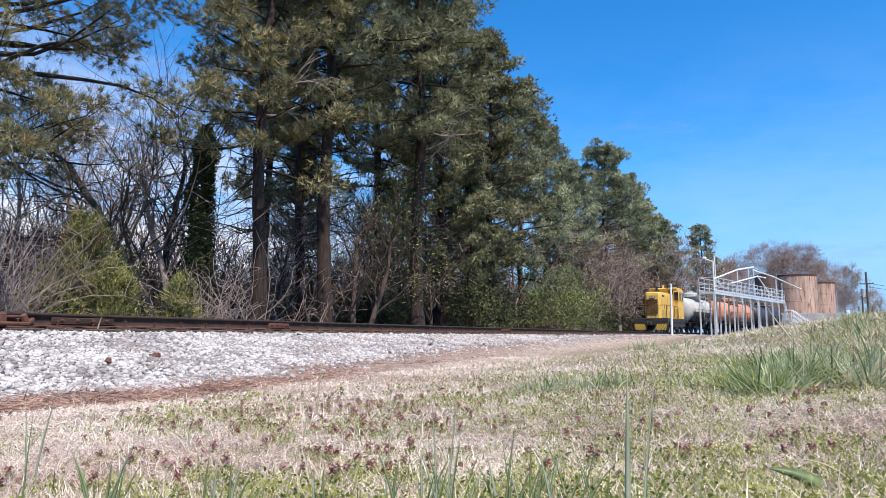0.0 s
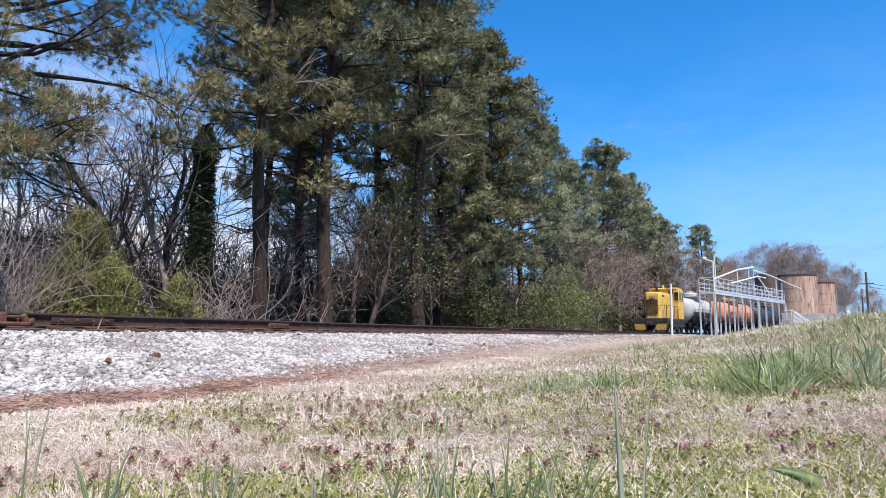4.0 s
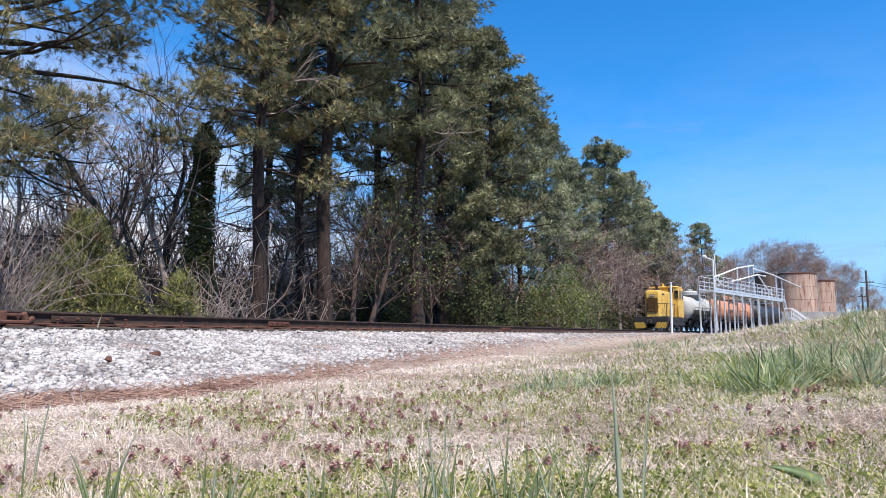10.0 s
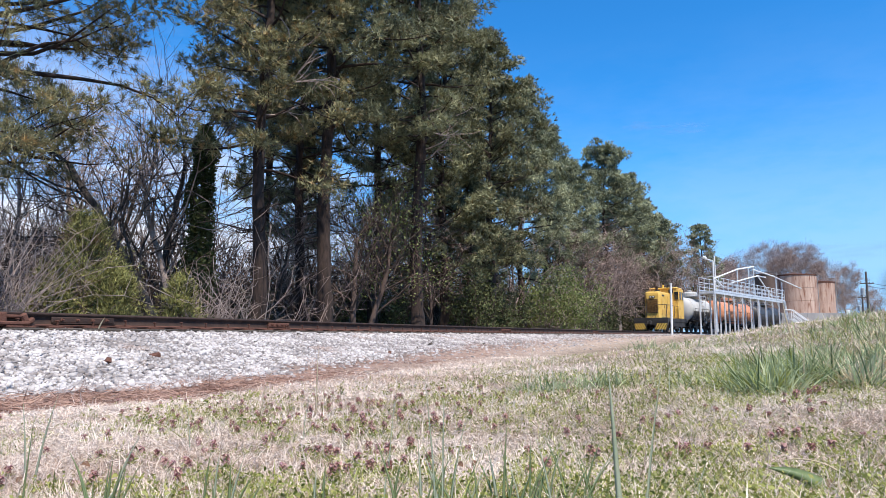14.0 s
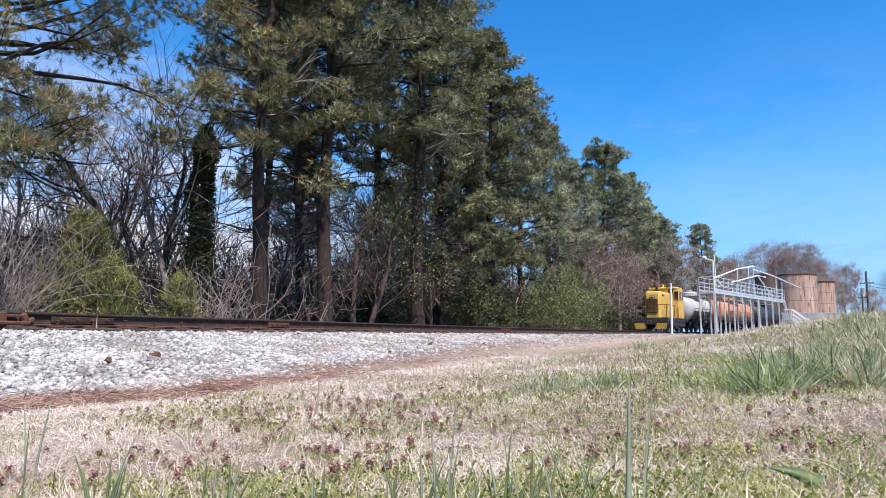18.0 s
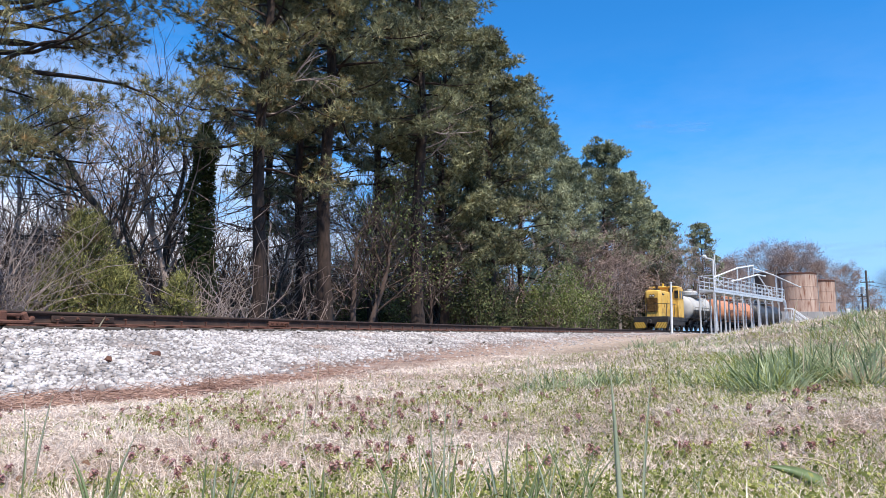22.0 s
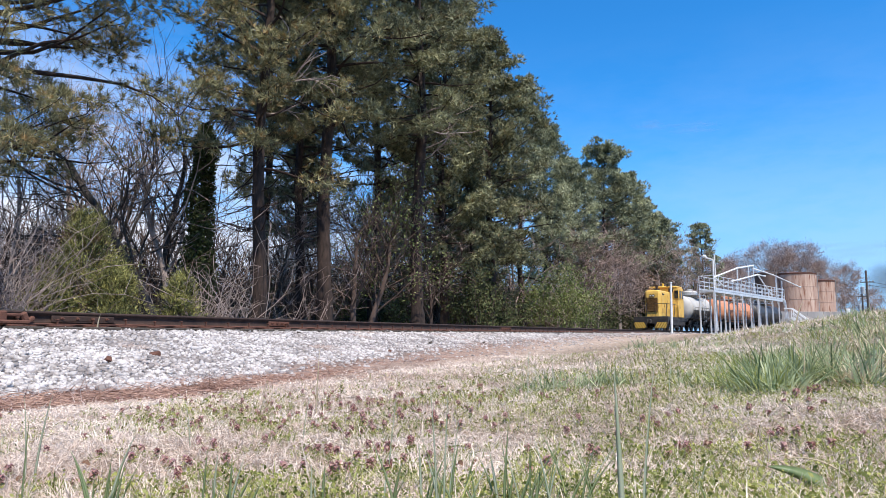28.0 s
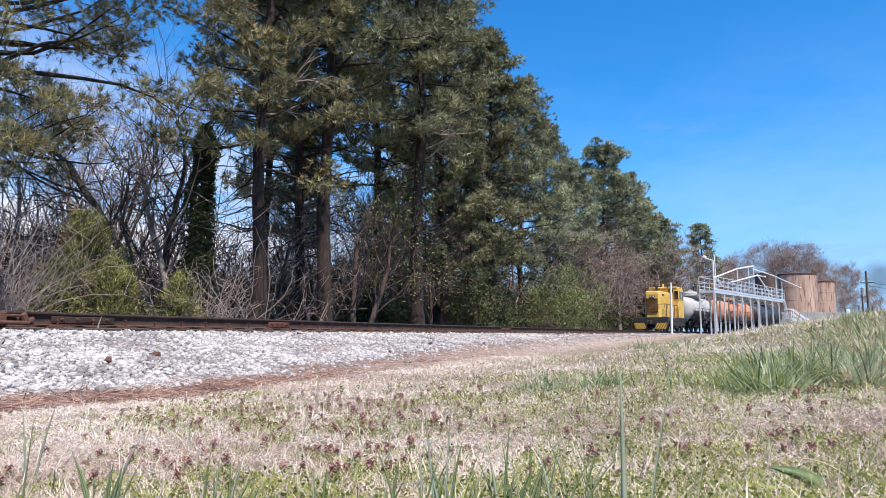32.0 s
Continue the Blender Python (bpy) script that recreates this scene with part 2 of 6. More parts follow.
LEAF_DEEP = surface("deep_evergreen_leaves", (0.030, 0.040, 0.016), (0.14, 0.15, 0.065), 1.5, 0.8, 0, 0, 8, island=0.6, translucent=0.1, spec=0.1)
# Spring leaf green lowered so that the understorey's shade is in the colour
LEAF_SHADE = surface("shade_toned_spring_leaf", (0.03, 0.05, 0.012), (0.12, 0.15, 0.045), 1.0, 0.6, 0, 0, 8, island=0.7, translucent=0.35, spec=0.2)
LEAF_DEAD = surface("dead_brown_foliage", (0.14, 0.07, 0.04), (0.25, 0.15, 0.09), 2, 0.8, 0, 0, 8, island=0.6, translucent=0.2)
STRAW = surface("dead_bermuda_straw", (0.50, 0.36, 0.27), (1.0, 0.86, 0.74), 0.9, 0.7, 0, 0, 8, island=1.0, translucent=0.25)
LAWN_GREEN = surface("young_green_grass", (0.14, 0.175, 0.03), (0.50, 0.50, 0.16), 1.0, 0.55, 0, 0, 8, island=0.9, translucent=0.35)
TUFT_GREEN = surface("blue_green_grass_blades", (0.10, 0.15, 0.055), (0.62, 0.67, 0.39), 1.0, 0.45, 0, 0, 8, island=0.9, translucent=0.35)
BLADE_GREEN = surface("grass_blade_green", (0.14, 0.20, 0.075), (0.38, 0.44, 0.22), 8.0, 0.4, 0, 0, 80, translucent=0.35)
BLADE_PALE = surface("pale_grass_stem", (0.40, 0.45, 0.30), (0.60, 0.62, 0.46), 8.0, 0.5, 0, 0, 80, translucent=0.4)
BLADE_DRY = surface("dry_straw_stalk", (0.50, 0.40, 0.25), (0.70, 0.60, 0.42), 8.0, 0.6, 0, 0, 80, translucent=0.3)
PURPLE = surface("purple_red_bracts", (0.29, 0.135, 0.12), (0.56, 0.34, 0.29), 20, 0.6, 0, 0, 60, island=0.7, translucent=0.25)
PINK = surface("pink_blossom", (0.36, 0.16, 0.2), (0.52, 0.28, 0.33), 20, 0.5, 0, 0, 60, island=0.5, translucent=0.3)
CLOVER = surface("small_weed_leaves", (0.10, 0.13, 0.022), (0.46, 0.45, 0.13), 2.0, 0.55, 0, 0, 8, island=0.9, translucent=0.35, spots=(0.33, 0.20, 0.13), spot_at=(0.62, 0.74), spot_scale=6.0)
PINE_STRAW = surface("red_brown_pine_straw", (0.20, 0.105, 0.075), (0.50, 0.32, 0.24), 1.5, 0.8, 0, 0, 8, island=1.0)
SMOKE = bpy.data.materials.new("diesel_smoke")


CLOUD = bpy.data.materials.new("thin_cloud")


def soft_flake(m, shader, colour, thick):
    """A flake that thins out from its middle to nothing at its rim."""
    nt = nodes_of(m)
    N = nt.nodes
    out, df = N.new("ShaderNodeOutputMaterial"), N.new(shader)
    tr, ms = N.new("ShaderNodeBsdfTransparent"), N.new("ShaderNodeMixShader")
    uv, mp, ln, rg, nz, ml = (N.new("ShaderNode" + k) for k in ("UVMap", "Mapping", "VectorMath", "MapRange", "TexNoise", "Math"))
    uv.uv_map = "flake"
    mp.inputs["Location"].default_value = (-0.5, -0.5, 0)
    link(nt, uv.outputs[0], mp.inputs["Vector"])
    ln.operation = "LENGTH"
    link(nt, mp.outputs[0], ln.inputs[0])
    rg.interpolation_type = "SMOOTHSTEP"
    rg.inputs["From Min"].default_value, rg.inputs["From Max"].default_value = 0.5, 0.0
    rg.inputs["To Max"].default_value = thick
    link(nt, ln.outputs["Value"], rg.inputs["Value"])
    nz.inputs["Scale"].default_value, nz.inputs["Detail"].default_value = 3.0, 4.0
    link(nt, uv.outputs[0], nz.inputs["Vector"])
    ml.operation = "MULTIPLY"
    link(nt, nz.outputs["Fac"], ml.inputs[0])
    link(nt, rg.outputs[0], ml.inputs[1])
    df.inputs["Color"].default_value = (*colour, 1)
    link(nt, ml.outputs[0], ms.inputs[0])
    link(nt, tr.outputs[0], ms.inputs[1])
    link(nt, df.outputs[0], ms.inputs[2])
    link(nt, ms.outputs[0], out.inputs[0])


soft_flake(SMOKE, "ShaderNodeBsdfDiffuse", (0.085, 0.078, 0.08), 0.8)
soft_flake(CLOUD, "ShaderNodeBsdfTranslucent", (0.9, 0.9, 0.9), 0.30)


# ---- mesh helpers ----
def put(name, me, mat, parent=None, label=""):
    if mat and not me.materials:
        me.materials.append(mat)
    ob = new(name, me)
    if parent is not None:
        ob.parent = parent
    if label:
        ob["label"] = label
    return ob


def part(name, bm, mat, parent=None, label="", smooth=False):
    me = bpy.data.meshes.new(name)
    bm.to_mesh(me)
    bm.free()
    if smooth:
        me.polygons.foreach_set("use_smooth", [True] * len(me.polygons))
    return put(name, me, mat, parent, label)


def array_mesh(name, V, F, flat=False):
    """A mesh from numpy arrays: V (n, 3), F (m, 3) or (m, 4)."""
    V, F = np.asarray(V, dtype=np.float32), np.asarray(F, dtype=np.int32)
    me = bpy.data.meshes.new(name)
    k = F.shape[1]
    me.vertices.add(len(V))
    me.vertices.foreach_set("co", V.ravel())
    me.loops.add(F.size)
    me.loops.foreach_set("vertex_index", F.ravel())
    me.polygons.add(len(F))
    me.polygons.foreach_set("loop_start", np.arange(0, F.size, k, dtype=np.int32))
    me.update(calc_edges=True)
    if flat:
        me.polygons.foreach_set("use_smooth", [False] * len(F))
    return me


def empty(name, m, label="", category="", group="", kind=""):
    ob = new(name)
    ob.matrix_basis = m
    ob.empty_display_size = 0.2
    return tagged(ob, label, category, group, kind)


def box(bm, c, s, bev=0.0, turn=None):
    m = Matrix.Translation(c) @ (turn.to_4x4() if turn else Matrix.Identity(4)) @ Matrix.Diagonal((*s, 1))
    vs = bmesh.ops.create_cube(bm, size=1.0, matrix=m)["verts"]
    if bev:
        es = list({e for v in vs for e in v.link_edges})
        bmesh.ops.bevel(bm, geom=es, offset=bev, segments=1, affect="EDGES", clamp_overlap=True)
    return bm


def rod(bm, p, q, r, r2=None, n=8):
    p, q = Vector(p), Vector(q)
    d = q - p
    m = Matrix.Translation((p + q) / 2) @ d.to_track_quat("Z", "Y").to_matrix().to_4x4()
    bmesh.ops.create_cone(bm, cap_ends=True, segments=n, radius1=r, radius2=r if r2 is None else r2, depth=d.length, matrix=m)
    return bm


def lathe(bm, rows, n, axis):
    """Turn rows of (radius, distance) about an axis given by a matrix whose Z it is."""
    rings = []
    for r, h in rows:
        rings.append([bm.verts.new(axis @ Vector((r * math.cos(2 * math.pi * i / n), r * math.sin(2 * math.pi * i / n), h))) for i in range(n)])
    for a, b in zip(rings, rings[1:]):
        for i in range(n):
            bm.faces.new((a[i], a[(i + 1) % n], b[(i + 1) % n], b[i]))
    for ring, flip in ((rings[0], True), (rings[-1], False)):
        bm.faces.new(ring[::-1] if flip else ring)
    return bm


def bm0():
    return bmesh.new()


def unit(v):
    return v / np.maximum(np.linalg.norm(v, axis=-1, keepdims=True), 1e-9)


def tubes(A, B, ra, rb, sides=4):
    """Tapered prisms from A to B, all at once."""
    A, B = np.asarray(A, float), np.asarray(B, float)
    ra, rb = np.asarray(ra, float), np.asarray(rb, float)
    d = unit(B - A)
    ref = np.where(np.abs(d[:, 2:3]) < 0.9, np.array([[0, 0, 1.0]]), np.array([[1.0, 0, 0]]))
    u = unit(np.cross(d, ref))
    w = np.cross(d, u)
    ang = np.arange(sides) * 2 * np.pi / sides
    ringdir = u[:, None, :] * np.cos(ang)[None, :, None] + w[:, None, :] * np.sin(ang)[None, :, None]
    V = np.concatenate([A[:, None, :] + ringdir * ra[:, None, None], B[:, None, :] + ringdir * rb[:, None, None]], axis=1)
    n = len(A)
    i = np.arange(sides)
    quad = np.stack([i, (i + 1) % sides, (i + 1) % sides + sides, i + sides], axis=1)
    F = (np.arange(n)[:, None, None] * 2 * sides + quad[None]).reshape(-1, 4)
    return V.reshape(-1, 3), F


def spikes(C, D, length, width, face=None):
    """One thin triangle at each point C along D: needles and blades seen from afar. face: the way their flat sides turn."""
    n = len(C)
    D = unit(D)
    side = unit(np.cross(D, np.random.normal(size=(n, 3)) if face is None else face)) * (np.asarray(width) / 2).reshape(-1, 1)
    V = np.stack([C - side, C + side, C + D * np.asarray(length).reshape(-1, 1)], axis=1).reshape(-1, 3)
    return V, np.arange(3 * n).reshape(-1, 3)


def leaves(C, size):
    """Small folded diamonds, turned at random."""
    n = len(C)
    a = unit(np.random.normal(size=(n, 3)))
    b = unit(np.cross(a, np.random.normal(size=(n, 3))))
    s = np.asarray(size).reshape(-1, 1)
    V = np.stack([C - a * s, C + b * s * 0.55, C + a * s, C - b * s * 0.55], axis=1).reshape(-1, 3)
    return V, np.arange(4 * n).reshape(-1, 4)


def spot(bearing, d):
    """A place on the plan at depth d along a bearing, in thousandths to the side per metre ahead."""
    return bearing * 0.001 * d, d


# ---- plan: the line of the near rail ----
STEP = 0.25
RAIL_S = np.arange(-120.0, 260.0, STEP)
HEAD = np.radians(23.2) + np.clip(RAIL_S, 0, 46.0) / 330.0 + np.clip(RAIL_S - 46.0, 0, 10.0) * radians(0.83)
_i0 = int(round(120.0 / STEP))
_dx, _dy = np.sin(HEAD) * STEP, np.cos(HEAD) * STEP
RAIL_X, RAIL_Y = np.cumsum(_dx), np.cumsum(_dy)
RAIL_X += -5.29 - RAIL_X[_i0]
RAIL_Y += 8.14 - RAIL_Y[_i0]
RAIL_TOP, BED = 0.59, 0.40


def track(s, q=0.0):
    """Place at s metres along the near rail, q metres from it towards the lawn, and the heading there."""
    x, y, h = np.interp(s, RAIL_S, RAIL_X), np.interp(s, RAIL_S, RAIL_Y), np.interp(s, RAIL_S, HEAD)
    return x + np.cos(h) * q, y - np.sin(h) * q, h


def aside(x, y):
    """(s, q) of places on the plan."""
    x, y = np.asarray(x, float).ravel(), np.asarray(y, float).ravel()
    S, Q = np.empty(len(x)), np.empty(len(x))
    px, py, ph = RAIL_X[::4], RAIL_Y[::4], HEAD[::4]
    for k in range(0, len(x), 4000):
        dx, dy = x[k:k + 4000, None] - px, y[k:k + 4000, None] - py
        j = np.argmin(dx * dx + dy * dy, axis=1)
        r = np.arange(len(j))
        ex, ey, h = dx[r, j], dy[r, j], ph[j]
        Q[k:k + 4000] = ex * np.cos(h) - ey * np.sin(h)
        S[k:k + 4000] = RAIL_S[::4][j] + ex * np.sin(h) + ey * np.cos(h)
    return S, Q


PROFILE_Q = (-400, -30, -7.0, -4.6, -2.6, 0.55, 3.1, 4.2, 6.0, 7.6, 30, 60, 400)
PROFILE_Z = (0.3, 0.3, 0.05, 0.0, 0.335, 0.335, -0.12, -0.13, -0.07, 0.0, 0.0, 0.1, 0.3)


def ballast_edge(s):
    """Where the ballast ends on the lawn side, and where the dirt strip beside it gives way to grass."""
    e = np.interp(s, (-7, -2.3, -1.2, 0.5, 1.9, 3.6, 5.6, 9.1, 18.5, 40), (3.6, 3.6, 3.95, 3.4, 2.9, 2.67, 2.42, 1.95, 1.15, 0.6))
    o = np.interp(s, (-7, -2.9, -1.5, -0.2, 1.8, 4.4, 10.0, 19.0, 40), (4.3, 4.6, 5.0, 4.95, 4.7, 4.4, 3.5, 2.4, 1.6))
    return e, o


def ground_z(x, y, s=None, q=None):
    if q is None:
        s, q = aside(x, y)
    z = np.interp(q, PROFILE_Q, PROFILE_Z)
    yard = np.interp(q, (-2.6, 0.55, 3.5, 9.0, 60.0), (0.365, 0.365, 0.33, 0.26, 0.22))   # the levelled yard round the rack
    f = np.clip((np.asarray(s) - 26.0) / 20.0, 0, 1) * (np.asarray(q) > 0)
    z = z + (yard - z) * f * f * (3 - 2 * f)
    bx, by = np.asarray(x, float).ravel(), np.asarray(y, float).ravel()
    bank = np.interp(bx, (0.2, 1.0, 2.0, 2.7, 3.3, 4.2, 6.0, 10.0, 40.0), (0, 0.03, 0.11, 0.19, 0.30, 0.47, 0.70, 0.80, 0.66))
    g = np.clip((by - 7.0) / 7.0, 0, 1)
    z = z + bank * (1 - g * g * (3 - 2 * g)) * (np.asarray(q) > 3.0)
    return z + 0.012 * np.sin(np.asarray(x).ravel() * 3.1 + 1.0) * np.sin(np.asarray(y).ravel() * 2.3) * (np.asarray(q) > 3.4)


def gz(x, y):
    return float(ground_z(np.array([x]), np.array([y]))[0])


def stretch_axis(near, far, fine, n):
    t = np.linspace(0, 1, n)
    return np.concatenate([np.arange(0, near, fine), near + (far - near) * (t ** 3.2)])


def make_ground():
    ax = stretch_axis(9.0, 2500.0, 0.16, 70)
    xs = np.concatenate([-ax[::-1][:-1], ax])
    ay = stretch_axis(16.0, 2500.0, 0.16, 90)
    ys = np.concatenate([-(stretch_axis(2.0, 2500.0, 0.4, 30)[::-1][:-1]), ay])
    X, Y = np.meshgrid(xs, ys)
    s, q = aside(X, Y)
    Z = ground_z(X.ravel(), Y.ravel(), s, q)
    V = np.stack([X.ravel(), Y.ravel(), Z], axis=1)
    nx, ny = len(xs), len(ys)
    i = np.arange(nx * ny).reshape(ny, nx)
    F = np.stack([i[:-1, :-1], i[:-1, 1:], i[1:, 1:], i[1:, :-1]], axis=-1).reshape(-1, 4)
    me = array_mesh("ground", V, F)
    at = me.attributes.new("side", "FLOAT", "POINT")
    e, o = ballast_edge(s)
    side = np.where(q < 0, q, np.where(q < e, q / e * 2.7, np.where(q < o, 2.7 + (q - e) / (o - e) * 1.5, 4.2 + q - o)))
    at.data.foreach_set("value", side.astype(np.float32))
    me.polygons.foreach_set("use_smooth", [True] * len(me.polygons))
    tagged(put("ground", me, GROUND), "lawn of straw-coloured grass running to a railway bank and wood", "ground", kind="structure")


make_ground()

# ---- the railway ----
def chip_mesh(C, size, flat=0.7):
    """Angular stones: uneven eight-faced chips at C, each of its own size and turn."""
    n = len(C)
    corner = np.array([[1, 0, 0], [-1, 0, 0], [0, 1, 0], [0, -1, 0], [0, 0, 1], [0, 0, -1]], float)
    V = corner[None] * np.random.uniform(0.7, 1.25, (n, 6, 1)) + np.random.normal(0, 0.13, (n, 6, 3))
    V *= np.stack([np.random.uniform(0.9, 1.4, n), np.random.uniform(0.7, 1.1, n), np.random.uniform(0.5, flat + 0.15, n)], axis=1)[:, None, :]
    tilt = np.random.normal(0, 0.35, (n, 2))
    a = unit(np.stack([np.ones(n), np.random.normal(0, 1.5, n), tilt[:, 0]], axis=1))
    b = unit(np.cross(np.stack([tilt[:, 1], tilt[:, 0], np.ones(n)], axis=1), a))
    R = np.stack([a, b, np.cross(a, b)], axis=2)
    V = np.einsum("nij,nkj->nki", R, V) * (np.asarray(size) * 0.55)[:, None, None] + C[:, None, :]
    f = np.array([[0, 2, 4], [2, 1, 4], [1, 3, 4], [3, 0, 4], [2, 0, 5], [1, 2, 5], [3, 1, 5], [0, 3, 5]])
    F = (np.arange(n)[:, None, None] * 6 + f[None]).reshape(-1, 3)
    return V.reshape(-1, 3), F


def block_mesh(C, size):
    """Lumpy stones: jittered blocks for the nearest part of the bed."""
    n = len(C)
    corner = np.array([[x, y, z] for x in (-1, 1) for y in (-1, 1) for z in (-1, 1)], float)
    V = corner[None] * np.random.uniform(0.5, 0.95, (n, 8, 3))
    V *= np.stack([np.random.uniform(0.9, 1.4, n), np.random.uniform(0.75, 1.1, n), np.random.uniform(0.5, 0.8, n)], axis=1)[:, None, :]
    tilt = np.random.normal(0, 0.4, (n, 2))
    a = unit(np.stack([np.random.normal(size=n), np.random.normal(size=n), tilt[:, 0]], axis=1))
    b = unit(np.cross(np.stack([tilt[:, 1], tilt[:, 0], np.ones(n)], axis=1), a))
    R = np.stack([a, b, np.cross(a, b)], axis=2)
    V = np.einsum("nij,nkj->nki", R, V) * (np.asarray(size) * 0.6)[:, None, None] + C[:, None, :]
    f = np.array([[0, 1, 3, 2], [4, 6, 7, 5], [0, 4, 5, 1], [2, 3, 7, 6], [0, 2, 6, 4], [1, 5, 7, 3]])
    F = (np.arange(n)[:, None, None] * 8 + f[None])
    F = np.concatenate([F[:, :, [0, 1, 2]], F[:, :, [0, 2, 3]]], axis=1).reshape(-1, 3)
    return V.reshape(-1, 3), F


def make_ballast():
    rng = np.random
    sets = []
    for s0, s1, q0, q1, count, size in ((-7, 6, 0.1, 4.0, 40000, 0.034), (6, 20, 0.1, 3.8, 27000, 0.038), (20, 45, 0.05, 3.2, 9000, 0.065),
                                        (45, 75, 0.05, 2.2, 2600, 0.1), (-7, 50, -4.6, -0.1, 7000, 0.09), (-30, -7, -4.6, 3.2, 5000, 0.11)):
        s, q = rng.uniform(s0, s1, count), rng.uniform(q0, q1, count)
        if q0 > 0:
            edge = ballast_edge(s)[0] + 0.12 * np.sin(s * 0.9) * np.sin(s * 2.3 + 1) + rng.exponential(1, count) * (0.12 + 0.02 * np.clip(s, 0, 20)) - 0.1
            keep = q < edge
            s, q = s[keep], q[keep]
        x, y, _ = track(s, q)
        if s1 < 25:
            seen = (np.abs(x) < 0.72 * y) | (rng.random(len(x)) < 0.4)
            x, y, s, q = x[seen], y[seen], s[seen], q[seen]
        sz = size * rng.lognormal(0, 0.28, len(s))
        z = ground_z(x, y, s, q) + sz * rng.uniform(-0.1, 0.25, len(s))
        sets.append((np.stack([x, y, z], axis=1), sz))
    near = np.concatenate([c for c, _ in sets[:2]]), np.concatenate([z for _, z in sets[:2]])
    C, S = np.concatenate([c for c, _ in sets[2:]]), np.concatenate([z for _, z in sets[2:]])
    V, F = chip_mesh(C, S)
    Vn, Fn = block_mesh(*near)
    tagged(put("ballast", array_mesh("ballast", V, F, True), STONE), "whitish crushed limestone ballast heaped along the rails", "gravel", kind="stuff")
    tagged(put("ballast", array_mesh("ballast", Vn, Fn), STONE), "loose whitish limestone ballast sloping to the lawn", "gravel", kind="stuff")
    # a few darker, rusty stones lying loose on the shoulder
    for k, (s, q, d) in enumerate(((0.4, 2.1, 0.13), (5.0, 0.75, 0.11), (3.0, 1.4, 0.09), (-0.4, 2.3, 0.11), (8.1, 1.9, 0.12), (6.9, 2.2, 0.09), (5.2, 2.5, 0.1), (11.0, 2.0, 0.1))):
        x, y, _ = track(s, q)
        d *= 0.62
        V, F = block_mesh(np.zeros((1, 3)), np.array([d]))
        ob = put("dark_stone", array_mesh("dark_stone", V, F, True), TIE if k % 3 else RUST_RED)
        ob.matrix_basis = pose(float(x), float(y), gz(float(x), float(y)) + d * 0.3)
        tagged(ob, "dark weathered stone lying on the pale ballast", "stone", "loose stones")


def rail_section(top):
    return [(-0.07, 0), (0.07, 0), (0.07, 0.014), (0.02, 0.03), (0.009, 0.045), (0.009, 0.125), (0.036, 0.138), (0.036, 0.163), (0.028, 0.17),
            (-0.028, 0.17), (-0.036, 0.163), (-0.036, 0.138), (-0.009, 0.125), (-0.009, 0.045), (-0.02, 0.03), (-0.07, 0.014)] if not top else \
           [(-0.03, 0.1701), (0.03, 0.1701), (0.027, 0.1725), (-0.027, 0.1725)]


def sweep(sec, q, s0, s1, step, base):
    S = np.arange(s0, s1 + step / 2, step)
    k = len(sec)
    V = []
    for s in S:
        for a, b in sec:
            x, y, _ = track(s, q + a)
            V.append((float(x), float(y), base + b))
    F = []
    for i in range(len(S) - 1):
        for j in range(k):
            F.append((i * k + j, i * k + (j + 1) % k, (i + 1) * k + (j + 1) % k, (i + 1) * k + j))
    return V, F


